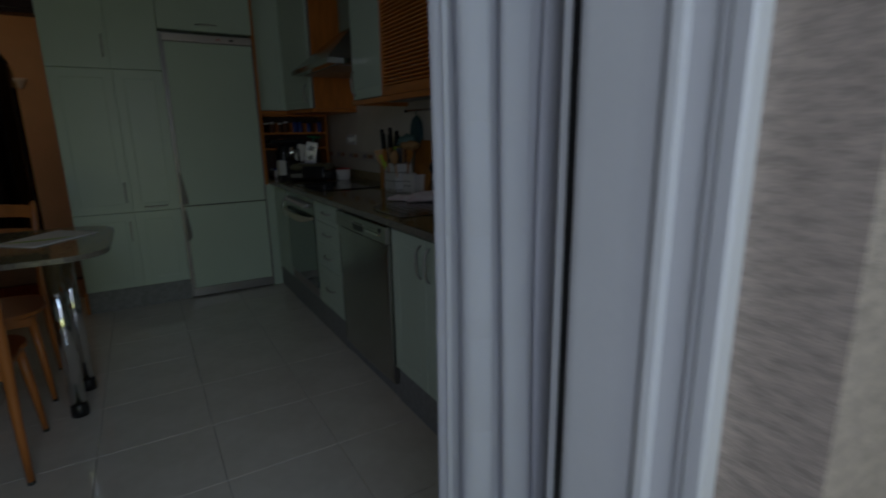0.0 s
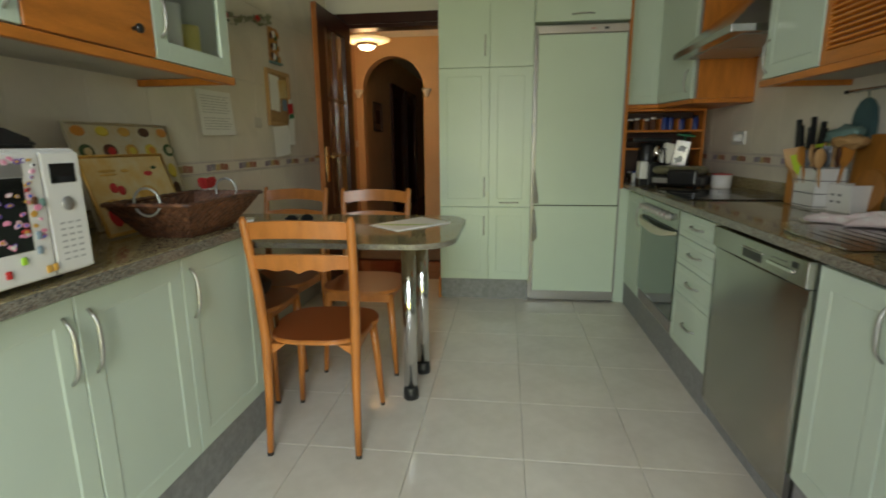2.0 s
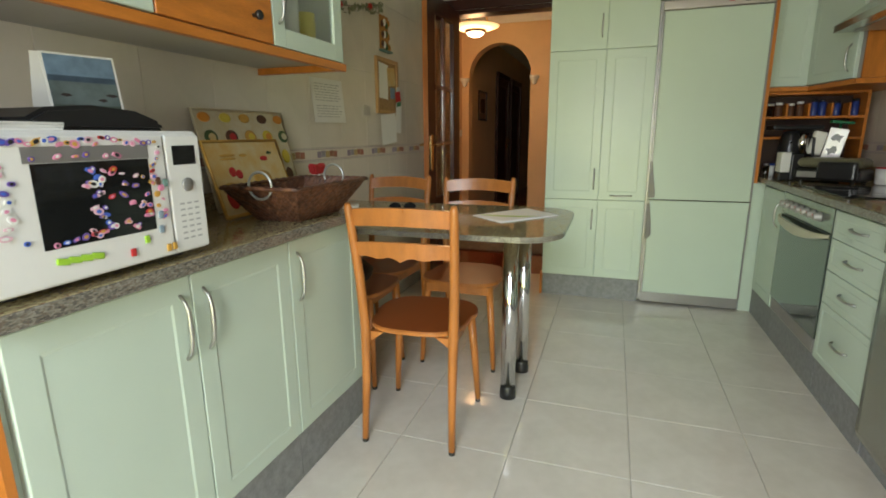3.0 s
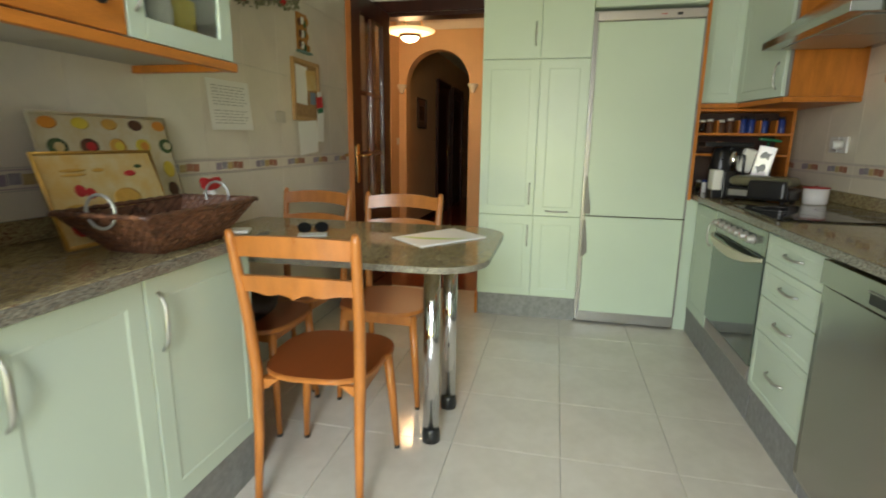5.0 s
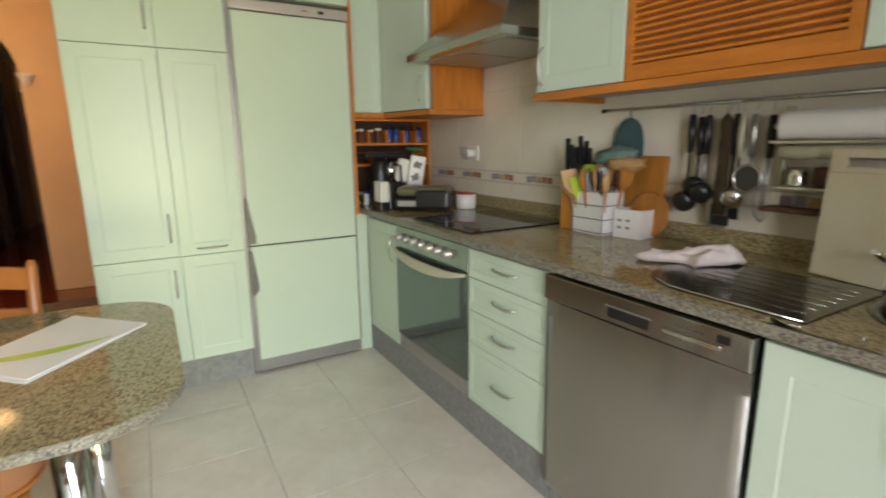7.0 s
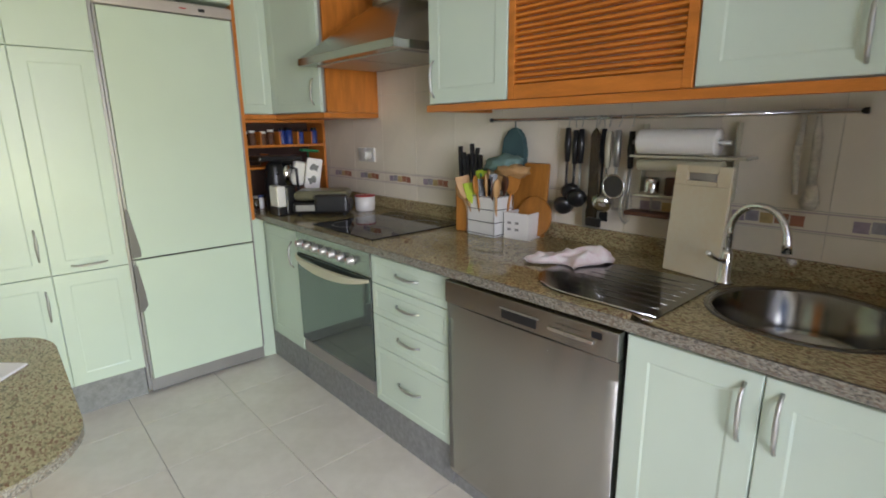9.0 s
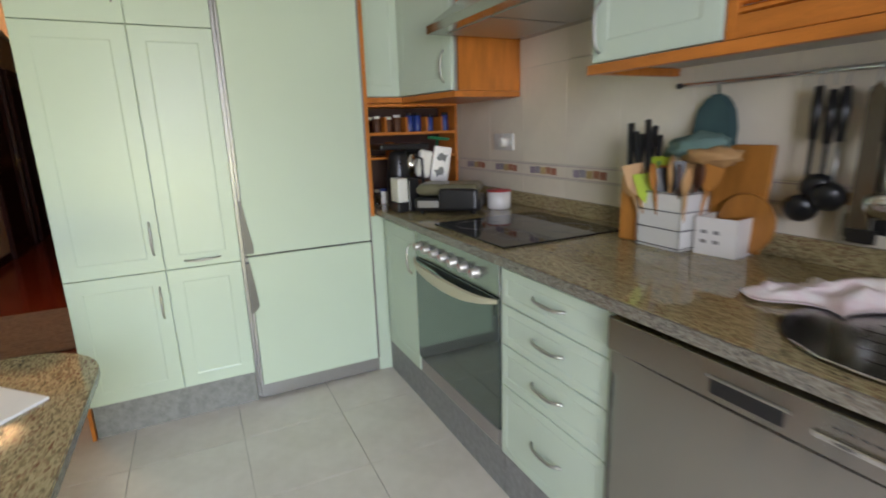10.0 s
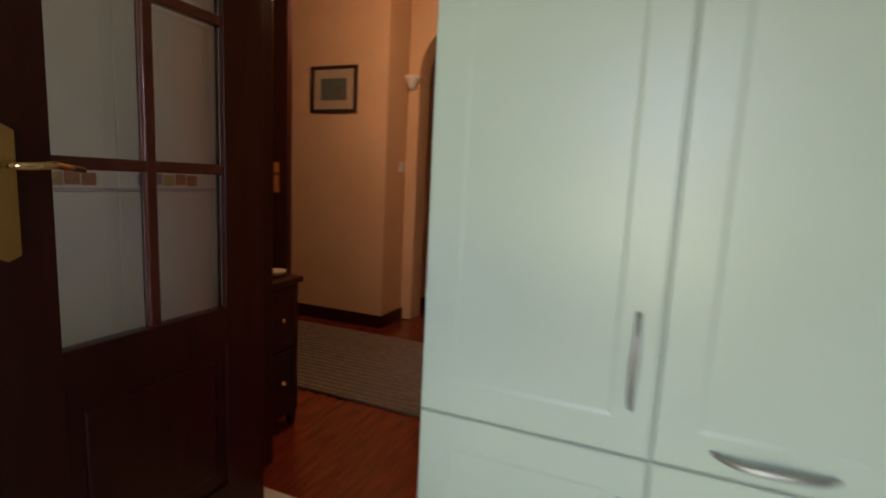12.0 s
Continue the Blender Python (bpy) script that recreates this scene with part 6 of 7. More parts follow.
    box(-t, t, -0.0498, 0.0498, h - 0.022, h, 0.002, bm=b)
    box(-t, t, -0.0498, 0.0498, h - 0.0598, h - 0.045, 0.002, bm=b)
    part("grip_end", bent(b, m), BOARDP, u)
    # brush
    u = thing("dish_brush", (1.66, 3.73, 1.36), "beige hanging dish brush with string", "brush")
    part("stem", tube([(1.655, 3.735, 1.36), (1.65, 3.73, 1.30), (1.65, 3.728, 1.17)], [0.006, 0.012, 0.012], seg=8), LOOFAH, u)
    part("strap", tube([(1.66, 3.77, 1.362), (1.655, 3.775, 1.25), (1.655, 3.765, 1.14)], [0.006, 0.010, 0.008], seg=8), LOOFAH, u, "pale scrubbing strap")
    part("head", bent(lathe([(0.012, 0), (0.018, -0.02), (0.024, -0.05), (0.018, -0.068), (0.0, -0.07)], (0, 0, 0), seg=14), pose(1.65, 3.727, 1.17)), LOOFAH, u)
    # cloth on worktop
    u = thing("dish_cloth", (1.42, 4.33, ZT), "crumpled pink and white dish cloth on the worktop", "cloth")
    b = bmesh.new()
    n = 26
    g = []
    for i in range(n + 1):
        row = []
        for j in range(n + 1):
            a, c = i / n, j / n
            x, y = 1.29 + 0.21 * a + 0.03 * math.sin(6 * c), 4.23 + 0.20 * c + 0.025 * math.sin(5 * a + 1)
            edge = min(a, 1 - a, c, 1 - c)
            z = 0.8865 + (0.012 + 0.035 * abs(noise.noise(Vector((a * 3.2, c * 2.6, 0.7)))) + 0.012 * abs(noise.noise(Vector((a * 9, c * 7, 2))))) * min(1, edge * 6 + 0.15) + 0.02 * max(0, 1 - ((a - 0.6) ** 2 + (c - 0.25) ** 2) * 12)
            row.append(b.verts.new((x, y, z)))
        g.append(row)
    for i in range(n):
        for j in range(n):
            f = b.faces.new((g[i][j], g[i + 1][j], g[i + 1][j + 1], g[i][j + 1]))
            f.smooth = True
    shell(b, 0.003)
    part("cloth", b, PINK, u)
    # sponge tray and bottles
    u = thing("sponge_tray", (1.62, 3.46, ZT), "orange plastic tray behind the sink", "tray")
    b = box(1.57, 1.665, 3.38, 3.51, ZT, ZT + 0.005)
    for bx in ((1.57, 1.574, 3.38, 3.51), (1.661, 1.665, 3.38, 3.51), (1.574, 1.661, 3.38, 3.384), (1.574, 1.661, 3.506, 3.51)):
        box(*bx, ZT + 0.005, ZT + 0.05, bm=b)
    part("tray", b, ORANGE, u)
    for y, mm, cap in ((3.475, mat("dark_green_soap", (0.02, 0.05, 0.03), 0.15), BROWN), (3.415, YELLOW, REDP)):
        t = thing("soap_bottle", (1.62, y, ZT + 0.006), "dark soap bottle in the orange tray" if y > 3.45 else "yellow soap bottle in the orange tray", "bottle", "bottles in the tray")
        part("body", lathe([(0.024, 0), (0.027, 0.005), (0.027, 0.12), (0.012, 0.16), (0.01, 0.18)], (1.62, y, ZT + 0.006), seg=18), mm, t)
        part("cap", lathe([(0.013, 0.1805), (0.015, 0.21), (0.006, 0.22)], (1.62, y, ZT + 0.006), seg=14), cap, t)


rail_group()


# ---- narrow counter things ----
def microwave():
    x0, x1, y0, y1, z0, z1 = -1.17, -0.757, 3.055, 3.51, 0.893, 1.162
    u = thing("microwave", (-0.96, 3.28, ZT), "white microwave oven covered in small coloured fridge magnets", "microwave")
    part("body", box(x0, x1, y0, y1, z0, z1, 0.008, seg=3), WHITEP, u)
    for x in (x0 + 0.05, x1 - 0.05):
        for y in (y0 + 0.05, y1 - 0.05):
            part("foot", lathe([(0.015, 0), (0.015, 0.0122)], (x, y, ZT), seg=10), BLACK, u)
    X = x1 + 0.0005
    d = part("door", facing(box(y0 + 0.006, 3.405, 0.0, 0.012, z0 + 0.006, z1 - 0.008, 0.004), "E", X), WHITEP, u, "white door")
    part("door_band", facing(box(3.13, 3.365, 0.0122, 0.0128, 1.108, 1.135), "E", X), SILVER, d, "grey band")
    part("door_window", facing(box(3.14, 3.362, 0.0122, 0.013, 0.962, 1.107), "E", X), BLACKGLASS, d, "black glass window")
    p = part("control_panel", facing(box(3.409, y1 - 0.006, 0, 0.011, z0 + 0.006, z1 - 0.008, 0.004), "E", X), WHITEP, u, "white control panel")
    part("display", facing(box(3.425, 3.487, 0.0112, 0.0125, 1.09, 1.131, 0.0004), "E", X), BLACKGLASS, p, "black display")
    part("dial", facing(lathe([(0.015, 0.011), (0.015, 0.014), (0.013, 0.016), (0, 0.016)], (3.457, 0, 1.046), axis="y", seg=24), "E", X), SILVER, p, "grey round dial")
    for i in range(3):
        for j in range(7):
            part("printed_mark", facing(box(3.430 + i * 0.020, 3.443 + i * 0.020, 0.0111, 0.0114, 0.925 + j * 0.013, 0.929 + j * 0.013), "E", X), mat("pale_grey_print", (0.42, 0.42, 0.40), 0.6), p)
    rnd = random.Random(11)
    mats = [PURPLE, PINKS, BLUES, OCHRE, WHITEP, PINKS, PINKL, PURPLE, PINKL, REDP]
    spots = [(3.068 + 0.0125 * k, 1.143 + 0.006 * rnd.uniform(-1, 1)) for k in range(26)]
    spots += [(3.085 + rnd.uniform(-0.012, 0.03), 1.12 - 0.014 * k) for k in range(11)]
    spots += [(3.376 + rnd.uniform(-0.014, 0.014), 1.13 - 0.012 * k) for k in range(13)]
    spots += [(3.15 + 0.03 * k + rnd.uniform(-0.006, 0.006), 1.118 + rnd.uniform(-0.005, 0.005)) for k in range(6)]
    spots += [(3.225 + rnd.uniform(0, 0.13), 1.098 - rnd.uniform(0, 0.128)) for k in range(48)]
    spots += [(3.16 + 0.017 * k, 0.968 + 0.002 * k) for k in range(6)]
    for k, (a, z) in enumerate(spots):
        m = mats[rnd.randrange(len(mats))]
        r = rnd.uniform(0.0042, 0.0075)
        o = 0.0131 + 0.0001 * (k % 9)
        s = thing("magnet", (X + o, a, z), {"purple": "purple", "pink_s": "pink", "pale_p": "pale pink", "blue_s": "blue", "ochre_": "ochre", "red_pl": "red", "white_": "white"}[m.name[:6]] + " flat magnet on the microwave", "magnet", "magnets on the microwave")
        if k % 3 == 1:
            b = prism([(-r, -r * 0.5), (r * 0.8, -r * 0.7), (r, r * 0.4), (0.1 * r, r * 0.8), (-r * 0.9, r * 0.5)], o, o + 0.0018, axis="y")
        else:
            b = lathe([(r, o), (r, o + 0.0018)], (0, 0, 0), axis="y", seg=12, smooth=False)
        turn = Matrix.Translation((a, 0, z)) @ Matrix.Rotation(rnd.uniform(-0.6, 0.6), 4, "Y") @ Matrix.Diagonal((rnd.uniform(0.9, 1.5), 1, rnd.uniform(0.65, 1.0), 1))
        part("disc", facing(bent(b, turn), "E", X), m, s)
        b = lathe([(r * 0.55, o + 0.0019), (r * 0.5, o + 0.0023)], (0, 0, 0), axis="y", seg=8, smooth=False)
        part("centre", facing(bent(b, turn), "E", X), (WHITEP, PINKS, OCHRE, BLACK, BLUES)[rnd.randrange(5)], s)
    for k in range(4):
        a, z = 3.165 + 0.021 * k, 0.938 - 0.001 * k
        s = thing("magnet", (X, a, z), "lime green caterpillar-shaped magnet on the microwave", "magnet", "magnets on the microwave")
        part("disc", facing(bent(box(-0.012, 0.012, 0.0125, 0.017, -0.006, 0.006, 0.0025), Matrix.Translation((a, 0, z)) @ Matrix.Rotation(0.2, 4, "Y")), "E", X), GREENL, s)
    for a, z, m in ((3.30, 0.925, REDB), (3.335, 0.945, GREENL), (3.375, 0.99, BLUEG), (3.372, 0.96, BLUEG), (3.385, 0.917, OCHRE), (3.40, 0.918, OCHRE), (3.378, 1.06, BROWN), (3.395, 1.055, TEALL)):
        s = thing("magnet", (X, a, z), "small shaped magnet on the microwave", "magnet", "magnets on the microwave")
        part("disc", facing(box(a - 0.006, a + 0.006, 0.0132, 0.017, z - 0.008, z + 0.008, 0.002), "E", X), m, s)
    T = z1 + 0.0005
    u = thing("desk_calendar", (-1.08, 3.52, T), "desk calendar with a grey seashore photograph on the microwave", "calendar")
    m = pose(-1.0, 3.455, T, 0, -9, -14)
    part("card", bent(box(-0.002, 0.0, -0.075, 0.075, 0, 0.175), m), PAPER, u)
    part("card", bent(box(-0.002, 0.0, -0.075, 0.075, 0, 0.175), pose(-1.07, 3.455, T, 0, 14, -14)), PAPER, u)
    for (za, zb, c) in ((0.125, 0.17, (0.20, 0.30, 0.40)), (0.112, 0.125, (0.06, 0.10, 0.14)), (0.06, 0.112, (0.14, 0.18, 0.17)), (0.03, 0.06, (0.08, 0.11, 0.08))):
        part("photo_band", bent(box(0.0004, 0.0012, -0.07, 0.07, za, zb), m), mat("photo_%d" % int(za * 1000), c, 0.4, vary=0.35, scale=25), u)
    rnd = random.Random(21)
    for k in range(7):
        a, z, w = rnd.uniform(-0.06, 0.055), rnd.uniform(0.045, 0.098), rnd.uniform(0.006, 0.016)
        part("photo_rock", bent(prism([(a - w, z), (a - w * 0.4, z + 0.004), (a + w * 0.5, z + 0.0035), (a + w, z - 0.001), (a, z - 0.004)], 0.0013, 0.0016, axis="x"), m), DARKFRAME, u)
    u = thing("black_case", (-0.95, 3.42, T), "long black padded case on the microwave", "case")
    pts = [(3.22, 0), (3.20, 0.02), (3.24, 0.042), (3.33, 0.05), (3.43, 0.042), (3.49, 0.02), (3.50, 0.0)]
    part("case", prism([(p[0] + 0.0, T + p[1]) for p in pts], -1.03, -0.83, axis="x", bevel=0.008), BLACK, u)
    u = thing("paper_stack", (-0.87, 3.16, T), "stack of white papers and leaflets on the microwave", "papers")
    for k in range(3):
        part("sheet", bent(box(-0.08, 0.08, -0.085, 0.085, k * 0.005, k * 0.005 + 0.0042), pose(-0.88, 3.16, T, 0, 0, 6 * k - 4)), PAPER, u)
    u = thing("yellow_box", (-0.92, 3.12, T + 0.0145), "yellow cardboard packet on the papers", "box")
    part("box", box(-0.99, -0.90, 3.09, 3.185, T + 0.0148, T + 0.06, 0.002), YELLOW, u)


microwave()


def trays_and_basket():
    # big and small fruit trays leaning on the wall
    for nm, m, w, h, base, lab in (("serving_tray", pose(-1.165, 4.245, ZT + 0.002, 0, -13, 0), 0.252, 0.372, WHITET, "large serving tray printed with fruit, leaning on the wall"),
                                   ("serving_tray", pose(-1.035, 4.075, ZT + 0.002, 0, -17, 2), 0.2, 0.262, CREAMT, "smaller cream serving tray printed with cherries, leaning")):
        u = thing(nm, (m.translation.x, m.translation.y, ZT), lab, "tray", "trays on the counter")
        b = box(0, 0.006, -w + 0.004, w - 0.004, 0.004, h - 0.004, 0.002)
        part("panel", bent(b, m), base, u)
        b = tube([(0.006, -w, 0.006), (0.006, w, 0.006), (0.006, w, h), (0.006, -w, h), (0.006, -w, 0.006)], 0.006, seg=8)
        part("rim", bent(b, m), OCHRE if w < 0.25 else WHITET, u)
        rnd = random.Random(int(w * 1000))
        if w > 0.25:
            cells = [(-w + 0.05 + 0.105 * k, h - 0.028, 0.030, 0.018, (ORANGE, YELLOW, OCHRE, BROWN, ORANGE)[k]) for k in range(5)]
            cells += [(-w + 0.06 + 0.105 * k, h - 0.10, 0.032, 0.026, (LEAF, BROWN, OCHRE, YELLOW, LEAF)[k]) for k in range(5)]
            cells += [(w - 0.04, h - 0.185, 0.026, 0.03, YELLOW), (w - 0.045, h - 0.26, 0.024, 0.028, BROWN)]
        else:
            cells = [(-0.10, 0.155, 0.017, 0.017, REDB), (-0.07, 0.145, 0.016, 0.016, REDB), (-0.14, 0.065, 0.028, 0.035, REDB), (0.05, 0.12, 0.05, 0.032, OCHRE), (-0.13, 0.10, 0.045, 0.02, OCHRE),
                     (0.09, 0.195, 0.022, 0.009, REDB), (0.13, 0.215, 0.015, 0.006, LEAF), (-0.02, 0.21, 0.02, 0.006, OCHRE), (-0.1, 0.213, 0.04, 0.005, OCHRE), (-0.1, 0.2, 0.04, 0.004, OCHRE), (0.17, 0.06, 0.03, 0.04, YELLOW)]
        for k, (a, z, ra, rz, mm) in enumerate(cells):
            b = lathe([(1.0, 0.0), (1.0, 0.0012), (0.8, 0.0018), (0, 0.0018)], (0, 0, 0), axis="x", seg=18)
            bmesh.ops.transform(b, matrix=m @ Matrix.Translation((0.0065, a, z)) @ Matrix.Diagonal((1, ra, rz, 1)), verts=b.verts)
            part("printed_fruit", b, mm, u)
            if w > 0.25 and 4 < k < 10:
                b = lathe([(1.0, 0.0), (1.0, 0.0008)], (0, 0, 0), axis="x", seg=16)
                bmesh.ops.transform(b, matrix=m @ Matrix.Translation((0.0086, a + 0.004, z)) @ Matrix.Diagonal((1, ra * 0.55, rz * 0.55, 1)), verts=b.verts)
                part("printed_fruit", b, (CREAMT, REDB, YELLOW, ORANGE, WHITET)[k - 5], u)
    # woven basket
    u = thing("wicker_basket", (-0.9, 4.06, ZT), "dark brown woven basket with two chrome ring handles", "basket")
    zb, zt = ZT + 0.001, 0.998
    B = (-0.945, -0.785, 3.925, 4.17)
    T = (-0.96, -0.695, 3.79, 4.225)

    def wall(off, thick):
        b = bmesh.new()
        nz, per = 9, []
        rnd = random.Random(3)
        def outline(r, grow):
            x0, x1, y0, y1 = [B[i] + (T[i] - B[i]) * r for i in range(4)]
            x0, y0, x1, y1 = x0 - grow, y0 - grow, x1 + grow, y1 + grow
            pts = []
            n = 40
            for (ax, ay), (cx2, cy2) in (((x0, y0), (x1, y0)), ((x1, y0), (x1, y1)), ((x1, y1), (x0, y1)), ((x0, y1), (x0, y0))):
                for k in range(n):
                    s = k / n
                    pts.append((ax + (cx2 - ax) * s, ay + (cy2 - ay) * s))
            return pts
        rings = []
        for side in (0, 1):
            for i in range(nz * 2 + 1):
                r = i / (nz * 2)
                if side:
                    r = 1 - r
                pts = outline(r, 0 if not side else -0.008)
                z = zb + (zt - zb) * r + (0.008 if side and r < 0.06 else 0)
                ring = []
                for k, p in enumerate(pts):
                    w = 0.0035 * math.sin(k * math.pi / 2 + (i // 2) * math.pi) * (1 if i % 2 else 0.2) + (0.004 * noise.noise(Vector((p[0] * 60, p[1] * 60, i * 0.9))) if not side else 0)
                    c = Vector((p[0] + 0.9, p[1] - 4.06, 0)).normalized()
                    sag = 0.006 * math.sin(k / len(pts) * 4 * math.pi)
                    ring.append(b.verts.new((p[0] + c.x * w, p[1] + c.y * w, z + (sag * r))))
                rings.append(ring)
        for p, q in zip(rings, rings[1:]):
            for k in range(len(p)):
                b.faces.new((p[k], p[(k + 1) % len(p)], q[(k + 1) % len(p)], q[k]))
        b.faces.new(rings[-1])
        b.faces.new(rings[0][::-1])
        bmesh.ops.recalc_face_normals(b, faces=b.faces)
        return b
    part("woven_body", wall(0, 0), WICKER, u)
    rim = [(T[0], T[2], zt), (T[1], T[2], zt), (T[1], T[3], zt), (T[0], T[3], zt), (T[0], T[2], zt)]
    pts = []
    for a, c in zip(rim, rim[1:]):
        for k in range(24):
            s = k / 24
            pts.append((a[0] + (c[0] - a[0]) * s, a[1] + (c[1] - a[1]) * s, zt + 0.003 * (k % 2)))
    part("rim", tube(pts + [pts[0]], 0.007, seg=6), WICKER, u)
    for y in (3.80, 4.215):
        h = part("handle_ring", tube(loop_pts((-0.825, y, 1.008), 0.040, 28, "xz"), 0.004, seg=8, cap=False), NICKEL, u, "chrome ring handle")
    # ornament in the basket
    u = thing("stuffed_ornament", (-1.15, 4.61, 0.7855), "small red and white stuffed ornament standing on the table", "ornament")
    b = bmesh.new()
    bmesh.ops.create_icosphere(b, subdivisions=3, radius=1, matrix=Matrix.Translation((-1.15, 4.61, 0.885)) @ Matrix.Diagonal((0.045, 0.055, 0.099, 1)))
    part("body", b, PAPER, u)
    part("cap", prism([(4.575, 0.980), (4.61, 0.975), (4.655, 0.985), (4.668, 1.028), (4.615, 1.018), (4.562, 1.03)], -1.17, -1.13, axis="x", bevel=0.008), REDB, u, "red felt top")
    u = thing("paper_napkin", (-0.77, 4.29, ZT), "crumpled white paper napkin at the counter end", "napkin")
    part("sheet", bent(box(-0.03, 0.03, -0.035, 0.035, 0.0005, 0.012, 0.004), pose(-0.79, 4.27, ZT, 0, 0, 25)), PAPER, u)


trays_and_basket()


def wall_papers():
    W = XL + 0.0045
    u = thing("notice_sheet", (W, 4.96, 1.22), "white printed notice sheet taped to the tiles", "paper")
    m = pose(W + 0.018, 4.965, 1.22, 1.0, -4.5, 0)
    part("sheet", bent(box(-0.0006, 0.0006, -0.155, 0.155, 0.0, 0.22), m), PAPER, u)
    rnd = random.Random(5)
    for k in range(13):
        z = 0.19 - k * 0.0135
        a = -0.125
        while a < 0.10 and k != 7:
            w = rnd.uniform(0.018, 0.05)
            part("text_bar", bent(box(0.0008, 0.0011, a, min(a + w, 0.125), z, z + 0.0045), m), mat("faded_ink", (0.55, 0.53, 0.49), 0.8), u)
            a += w + 0.009
    u = thing("blank_plate", (W, 5.40, 1.30), "cream blank wall plate", "plate")
    part("plate", box(W + 0.0003, W + 0.006, 5.35, 5.45, 1.27, 1.33, 0.003), mat("cream_plate", (0.62, 0.57, 0.47), 0.4), u)
    # cork board
    u = thing("cork_board", (W, 5.69, 1.3), "small framed cork board with pinned notes", "notice board")
    y0, y1, z0, z1, f = 5.535, 5.86, 1.29, 1.635, 0.022
    b = box(W + 0.0005, W + 0.02, y0, y0 + f, z0, z1, 0.002)
    box(W + 0.0005, W + 0.02, y1 - f, y1, z0, z1, 0.002, bm=b)
    box(W + 0.0005, W + 0.02, y0 + f, y1 - f, z0, z0 + f, 0.002, bm=b)
    box(W + 0.0005, W + 0.02, y0 + f, y1 - f, z1 - f, z1, 0.002, bm=b)
    part("frame", b, SPOONW, u, "pale wooden frame")
    part("cork", box(W + 0.0005, W + 0.01, y0 + f, y1 - f, z0 + f, z1 - f), CORK, u)
    for nm, a0, a1, c0, c1, mm, out, roll in (("pinned_note", 5.56, 5.70, 1.385, 1.60, PAPER, 0.012, -3), ("pinned_note", 5.70, 5.82, 1.47, 1.585, CREAMT, 0.014, 6), ("pinned_card", 5.73, 5.80, 1.39, 1.46, BLUEG, 0.017, 0),
                                        ("pinned_note", 5.57, 5.80, 1.10, 1.29, PAPER, 0.024, 5), ("pinned_note", 5.78, 5.87, 1.17, 1.38, PAPER, 0.026, -6), ("hanging_pennant", 5.79, 5.87, 1.375, 1.44, REDB, 0.03, 10), ("hanging_pennant", 5.80, 5.875, 1.345, 1.374, GREEN, 0.03, 10), ("hanging_pennant", 5.80, 5.86, 1.441, 1.47, WHITEP, 0.03, 10)):
        t = thing(nm, (W + out, (a0 + a1) / 2, c0), {"pinned_note": "white paper note", "pinned_card": "blue-grey card", "hanging_pennant": "small bright felt pennant"}[nm] + " pinned on the cork board", "note", "notes on the cork board")
        part("sheet", bent(box(-0.0006, 0.0006, -(a1 - a0) / 2, (a1 - a0) / 2, 0, c1 - c0), pose(W + out, (a0 + a1) / 2, c0, roll, 0, 0)), mm, t)
    # little ornament above
    u = thing("wall_ornament", (W, 5.68, 1.7), "narrow carved wooden ornament with small figures hung on the tiles", "ornament")
    part("back", box(W + 0.0005, W + 0.008, 5.62, 5.745, 1.685, 1.89, 0.002), BOARDW, u)
    rnd = random.Random(8)
    for k in range(12):
        y, z = 5.64 + 0.03 * (k % 4) + rnd.uniform(-0.006, 0.006), 1.71 + 0.065 * (k // 4) + rnd.uniform(-0.01, 0.01)
        b = bmesh.new()
        bmesh.ops.create_icosphere(b, subdivisions=2, radius=1, matrix=Matrix.Translation((W + 0.016, y, z)) @ Matrix.Diagonal((0.009, 0.012, 0.022, 1)))
        part("carving", b, (BROWN, PAPER, LEAF, BOARDW)[k % 4], u)
    part("ledge", box(W + 0.0005, W + 0.03, 5.61, 5.76, 1.672, 1.684, 0.002), TEALL, u)
    # garland
    u = thing("leaf_garland", (W, 5.3, 1.83), "drooping dry leaf garland strung along the tiled wall", "garland")
    path = []
    for k in range(25):
        s = k / 24
        path.append((W + 0.02, 4.62 + 1.0 * s, 1.80 + 0.14 * s - 0.04 * math.sin(math.pi * s)))
    part("string", tube(path, 0.003, seg=5), BROWN, u)
    b = bmesh.new()
    rnd = random.Random(2)
    for k in range(170):
        s = rnd.random()
        c = Vector((W + 0.022 + rnd.uniform(0, 0.025), 4.62 + s, 1.80 + 0.14 * s - 0.04 * math.sin(math.pi * s) + rnd.uniform(-0.035, 0.01) * (0.3 + abs(math.sin(s * 9)))))
        r = Euler((rnd.uniform(0, 6), rnd.uniform(0, 6), rnd.uniform(0, 6))).to_matrix()
        L = rnd.uniform(0.01, 0.02)
        vs = [b.verts.new(c + r @ Vector(q)) for q in ((-L, 0, 0), (0, L * 0.45, 0.002), (L, 0, 0), (0, -L * 0.45, 0.002))]
        b.faces.new(vs)
    shell(b, 0.0018)
    part("leaves", b, mat("dry_leaf", (0.30, 0.30, 0.17), 0.8, vary=0.5, scale=30), u, kind="stuff")
    for k, s in enumerate((0.12, 0.45, 0.8)):
        b = bmesh.new()
        bmesh.ops.create_icosphere(b, subdivisions=2, radius=0.018, matrix=Matrix.Translation((W + 0.04, 4.62 + s, 1.795 + 0.14 * s - 0.04 * math.sin(math.pi * s))))
        part("berry", b, (TEAL, REDB, REDB)[k], u)


wall_papers()


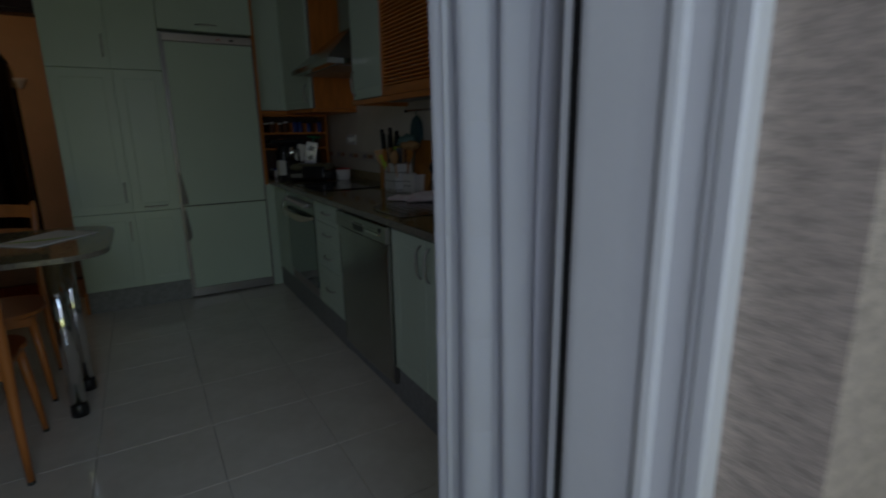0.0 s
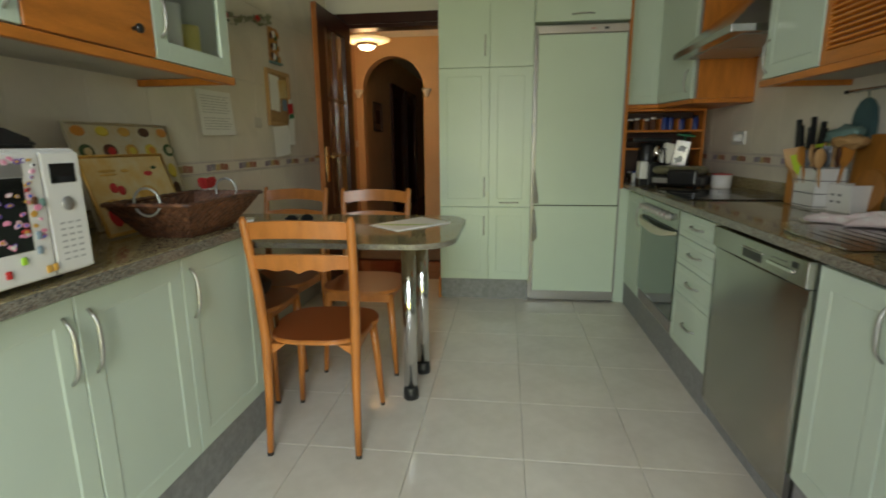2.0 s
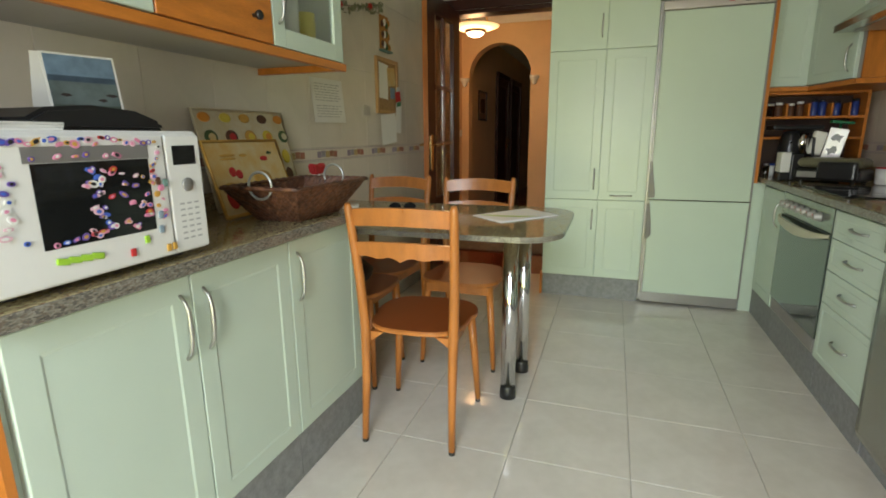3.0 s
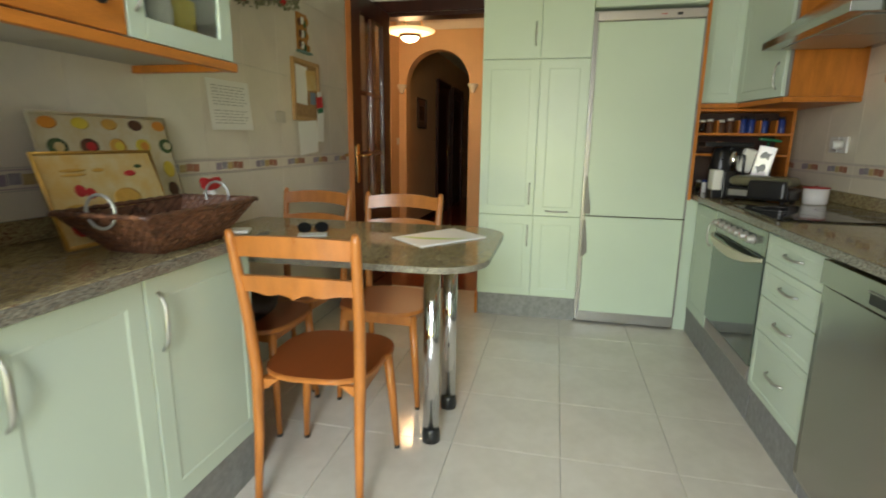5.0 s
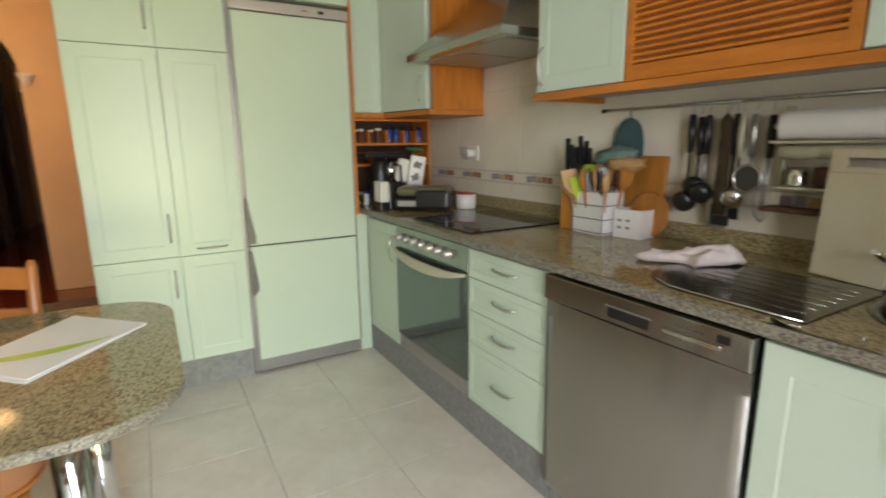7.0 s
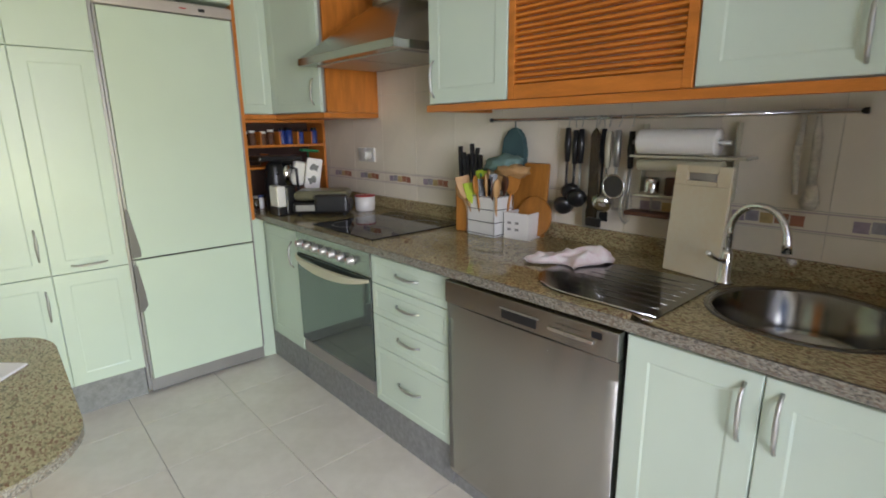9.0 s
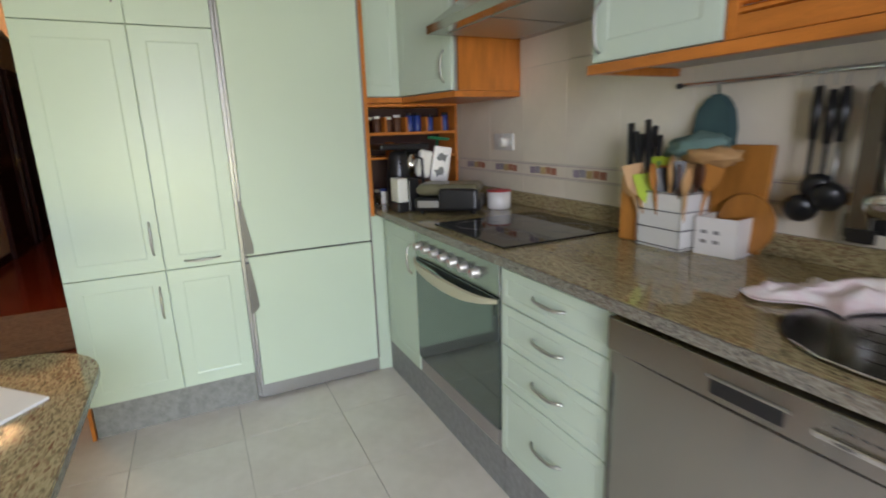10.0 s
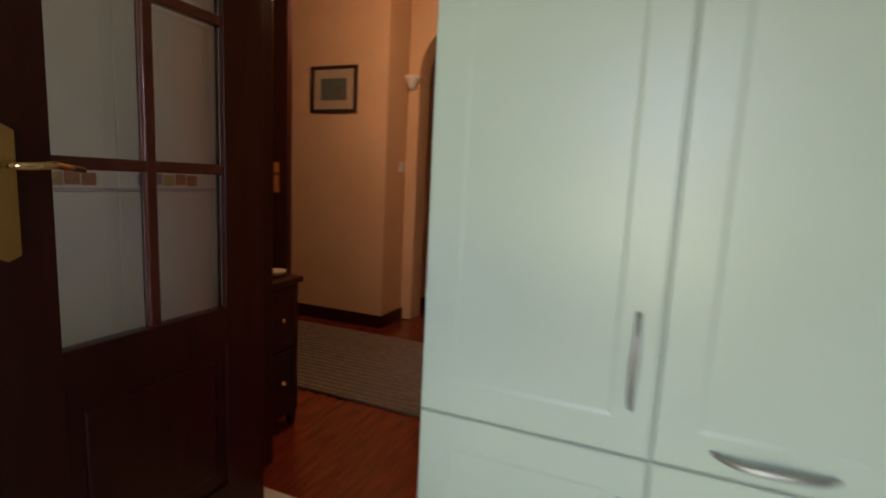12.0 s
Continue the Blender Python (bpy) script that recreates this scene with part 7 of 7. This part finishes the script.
def table_things():
    Z = 0.7855
    u = thing("leaflet", (-0.27, 4.95, Z), "white leaflet with a curved lime green band on the table", "leaflet")
    a, c = Vector((-0.448, 4.793)), Vector((-0.279, 4.632))
    d, e = Vector((-0.070, 4.896)), Vector((-0.243, 5.069))
    b = prism([tuple(a), tuple(c), tuple(d), tuple(e)], Z, Z + 0.0025)
    part("sheet", b, PAPER, u)
    b = prism([tuple(a + Vector((0.015, 0.004))), tuple(c + Vector((0.0, 0.012))), tuple(d), tuple(e)], Z + 0.0028, Z + 0.005)
    part("sheet", bent(b, Matrix()), PAPER, u)
    q = bmesh.new()
    top, low = [], []
    for k in range(17):
        s = k / 16
        f = (1 - s) ** 2 * Vector((0.09, 0.10)) + 2 * s * (1 - s) * Vector((0.65, 0.27)) + s * s * Vector((0.95, 0.70))
        p = a + (c - a) * f.x + (e - a) * f.y
        n = ((c - a).normalized() - (e - a).normalized()).normalized()
        w = 0.002 + 0.016 * math.sin(math.pi * min(1, s * 1.05)) ** 0.7
        top.append(q.verts.new((p.x - n.x * w, p.y - n.y * w, Z + 0.0056)))
        low.append(q.verts.new((p.x + n.x * w, p.y + n.y * w, Z + 0.0056)))
    for k in range(16):
        q.faces.new((top[k], top[k + 1], low[k + 1], low[k]))
    part("green_band", q, LIME, u, "lime green printed band")
    u = thing("sunglasses", (-0.78, 4.76, Z), "black sunglasses lying on a folded white cloth", "sunglasses")
    m = pose(-0.80, 4.79, Z + 0.006, 0, 0, 25)
    for s in (-1, 1):
        b = lathe([(1.0, 0), (1.0, 0.12), (0.9, 0.16), (0, 0.18)], (0, 0, 0), axis="y", seg=20)
        bmesh.ops.transform(b, matrix=m @ Matrix.Translation((s * 0.035, -0.02, 0.024)) @ Matrix.Diagonal((0.029, 0.03, 0.023, 1)), verts=b.verts)
        part("lens", b, mat("dark_tinted_lens", (0.004, 0.004, 0.004), 0.6, vary=0.1, spec=0.1), u, "dark lens")
        part("temple", bent(tube([(s * 0.064, -0.02, 0.03), (s * 0.066, 0.05, 0.026), (s * 0.06, 0.11, 0.006)], 0.0025, seg=6), m), BLACK, u)
    part("bridge", bent(tube([(-0.01, -0.02, 0.032), (0, -0.022, 0.036), (0.01, -0.02, 0.032)], 0.0025, seg=6), m), BLACK, u)
    u = thing("glasses_cloth", (-0.78, 4.76, Z), "small folded white cloth on the table", "cloth")
    part("cloth", bent(box(-0.06, 0.06, -0.04, 0.04, 0.0, 0.004, 0.0015), pose(-0.79, 4.76, Z, 0, 0, 25)), PAPER, u)


table_things()


# ---- tiles, last ----
def tiled_floor():
    floor = bpy.data.objects["floor"]
    p, g = 0.4235, 0.0011
    xs = [0.279 + p * k for k in range(-4, 5)]
    ys = [4.186 + p * k for k in range(-5, 7)]
    cache = {}
    for x in xs:
        for y in ys:
            x0, x1, y0, y1 = max(x, XL), min(x + p, XR), max(y, 2.58), min(y + p, YF)
            if x1 - x0 < 0.02 or y1 - y0 < 0.02:
                continue
            w, d = round(x1 - x0, 3), round(y1 - y0, 3)
            if (w, d) not in cache:
                me = bpy.data.meshes.new("floor_tile")
                b = box(-w / 2 + g, w / 2 - g, -d / 2 + g, d / 2 - g, -0.008, 0.0, 0.0012, seg=1)
                b.to_mesh(me)
                b.free()
                me.materials.append(TILEF)
                cache[(w, d)] = me
            t = new("floor_tile", cache[(w, d)])
            t.location = ((x0 + x1) / 2, (y0 + y1) / 2, 0)
            t.parent = floor


def wall_tiles(wall, X, side, y_ref, ya, yb):
    """Tiles 0.31 wide; a patterned border at 1.03 to 1.09."""
    w, g = 0.31, 0.0007
    rows = [(0.155, 0.59), (0.59, 1.025), (1.092, 1.527), (1.527, 1.962), (1.962, 2.397), (2.397, 2.5)]
    cache = {}
    k0 = math.floor((ya - y_ref) / w)
    k1 = math.ceil((yb - y_ref) / w)
    x0, x1 = (X + 0.0002, X + 0.004) if side > 0 else (X - 0.004, X - 0.0002)
    for z0, z1 in rows:
        for k in range(k0, k1):
            a, b_ = max(ya, y_ref + k * w), min(yb, y_ref + (k + 1) * w)
            if b_ - a < 0.01:
                continue
            key = (round(b_ - a, 3), round(z1 - z0, 3))
            if key not in cache:
                me = bpy.data.meshes.new("wall_tile")
                b = box(-0.0019, 0.0019, -key[0] / 2 + g, key[0] / 2 - g, -key[1] / 2 + g, key[1] / 2 - g, 0.0008, seg=1)
                b.to_mesh(me)
                b.free()
                me.materials.append(TILEW)
                cache[key] = me
            t = new("wall_tile", cache[key])
            t.location = ((x0 + x1) / 2, (a + b_) / 2, (z0 + z1) / 2)
            t.parent = wall
    hues = [(0.38, 0.30, 0.36), (0.36, 0.33, 0.36), (0.58, 0.42, 0.18), (0.46, 0.20, 0.11), (0.44, 0.17, 0.10)]
    dm = [mat("border_glaze_%d" % i, c, 0.3, vary=0.25, scale=30) for i, c in enumerate(hues)]
    lm = mat("border_line_glaze", (0.52, 0.42, 0.40), 0.3)
    for k in range(k0, k1):
        a, b_ = max(ya, y_ref + k * w), min(yb, y_ref + (k + 1) * w)
        if b_ - a < 0.05:
            continue
        t = part("border_tile", box(x0 - side * 0.0, x1, a + g, b_ - g, 1.027, 1.0905, 0.0006, seg=1), TILEW, wall)
        e0, e1 = (x1 + 0.0001, x1 + 0.0012) if side > 0 else (x0 - 0.0012, x0 - 0.0001)
        for z in (1.030, 1.083):
            part("border_line", box(e0, e1, a + g, b_ - g, z, z + 0.004), lm, t)
        s0 = y_ref + k * w + 0.055
        for i in range(5):
            p, q = s0 + i * 0.04, s0 + i * 0.04 + 0.036
            if p > ya and q < yb:
                part("border_motif", box(e0, e1, p, q, 1.041 + 0.003 * (i % 2), 1.076 - 0.003 * ((i + 1) % 2)), dm[i if side > 0 else 4 - i], t)


tiled_floor()
wall_tiles(bpy.data.objects["wall_west"], XL, 1, 4.785, YB, YF)
wall_tiles(bpy.data.objects["wall_east"], XR, -1, 5.235, YB, 6.66)
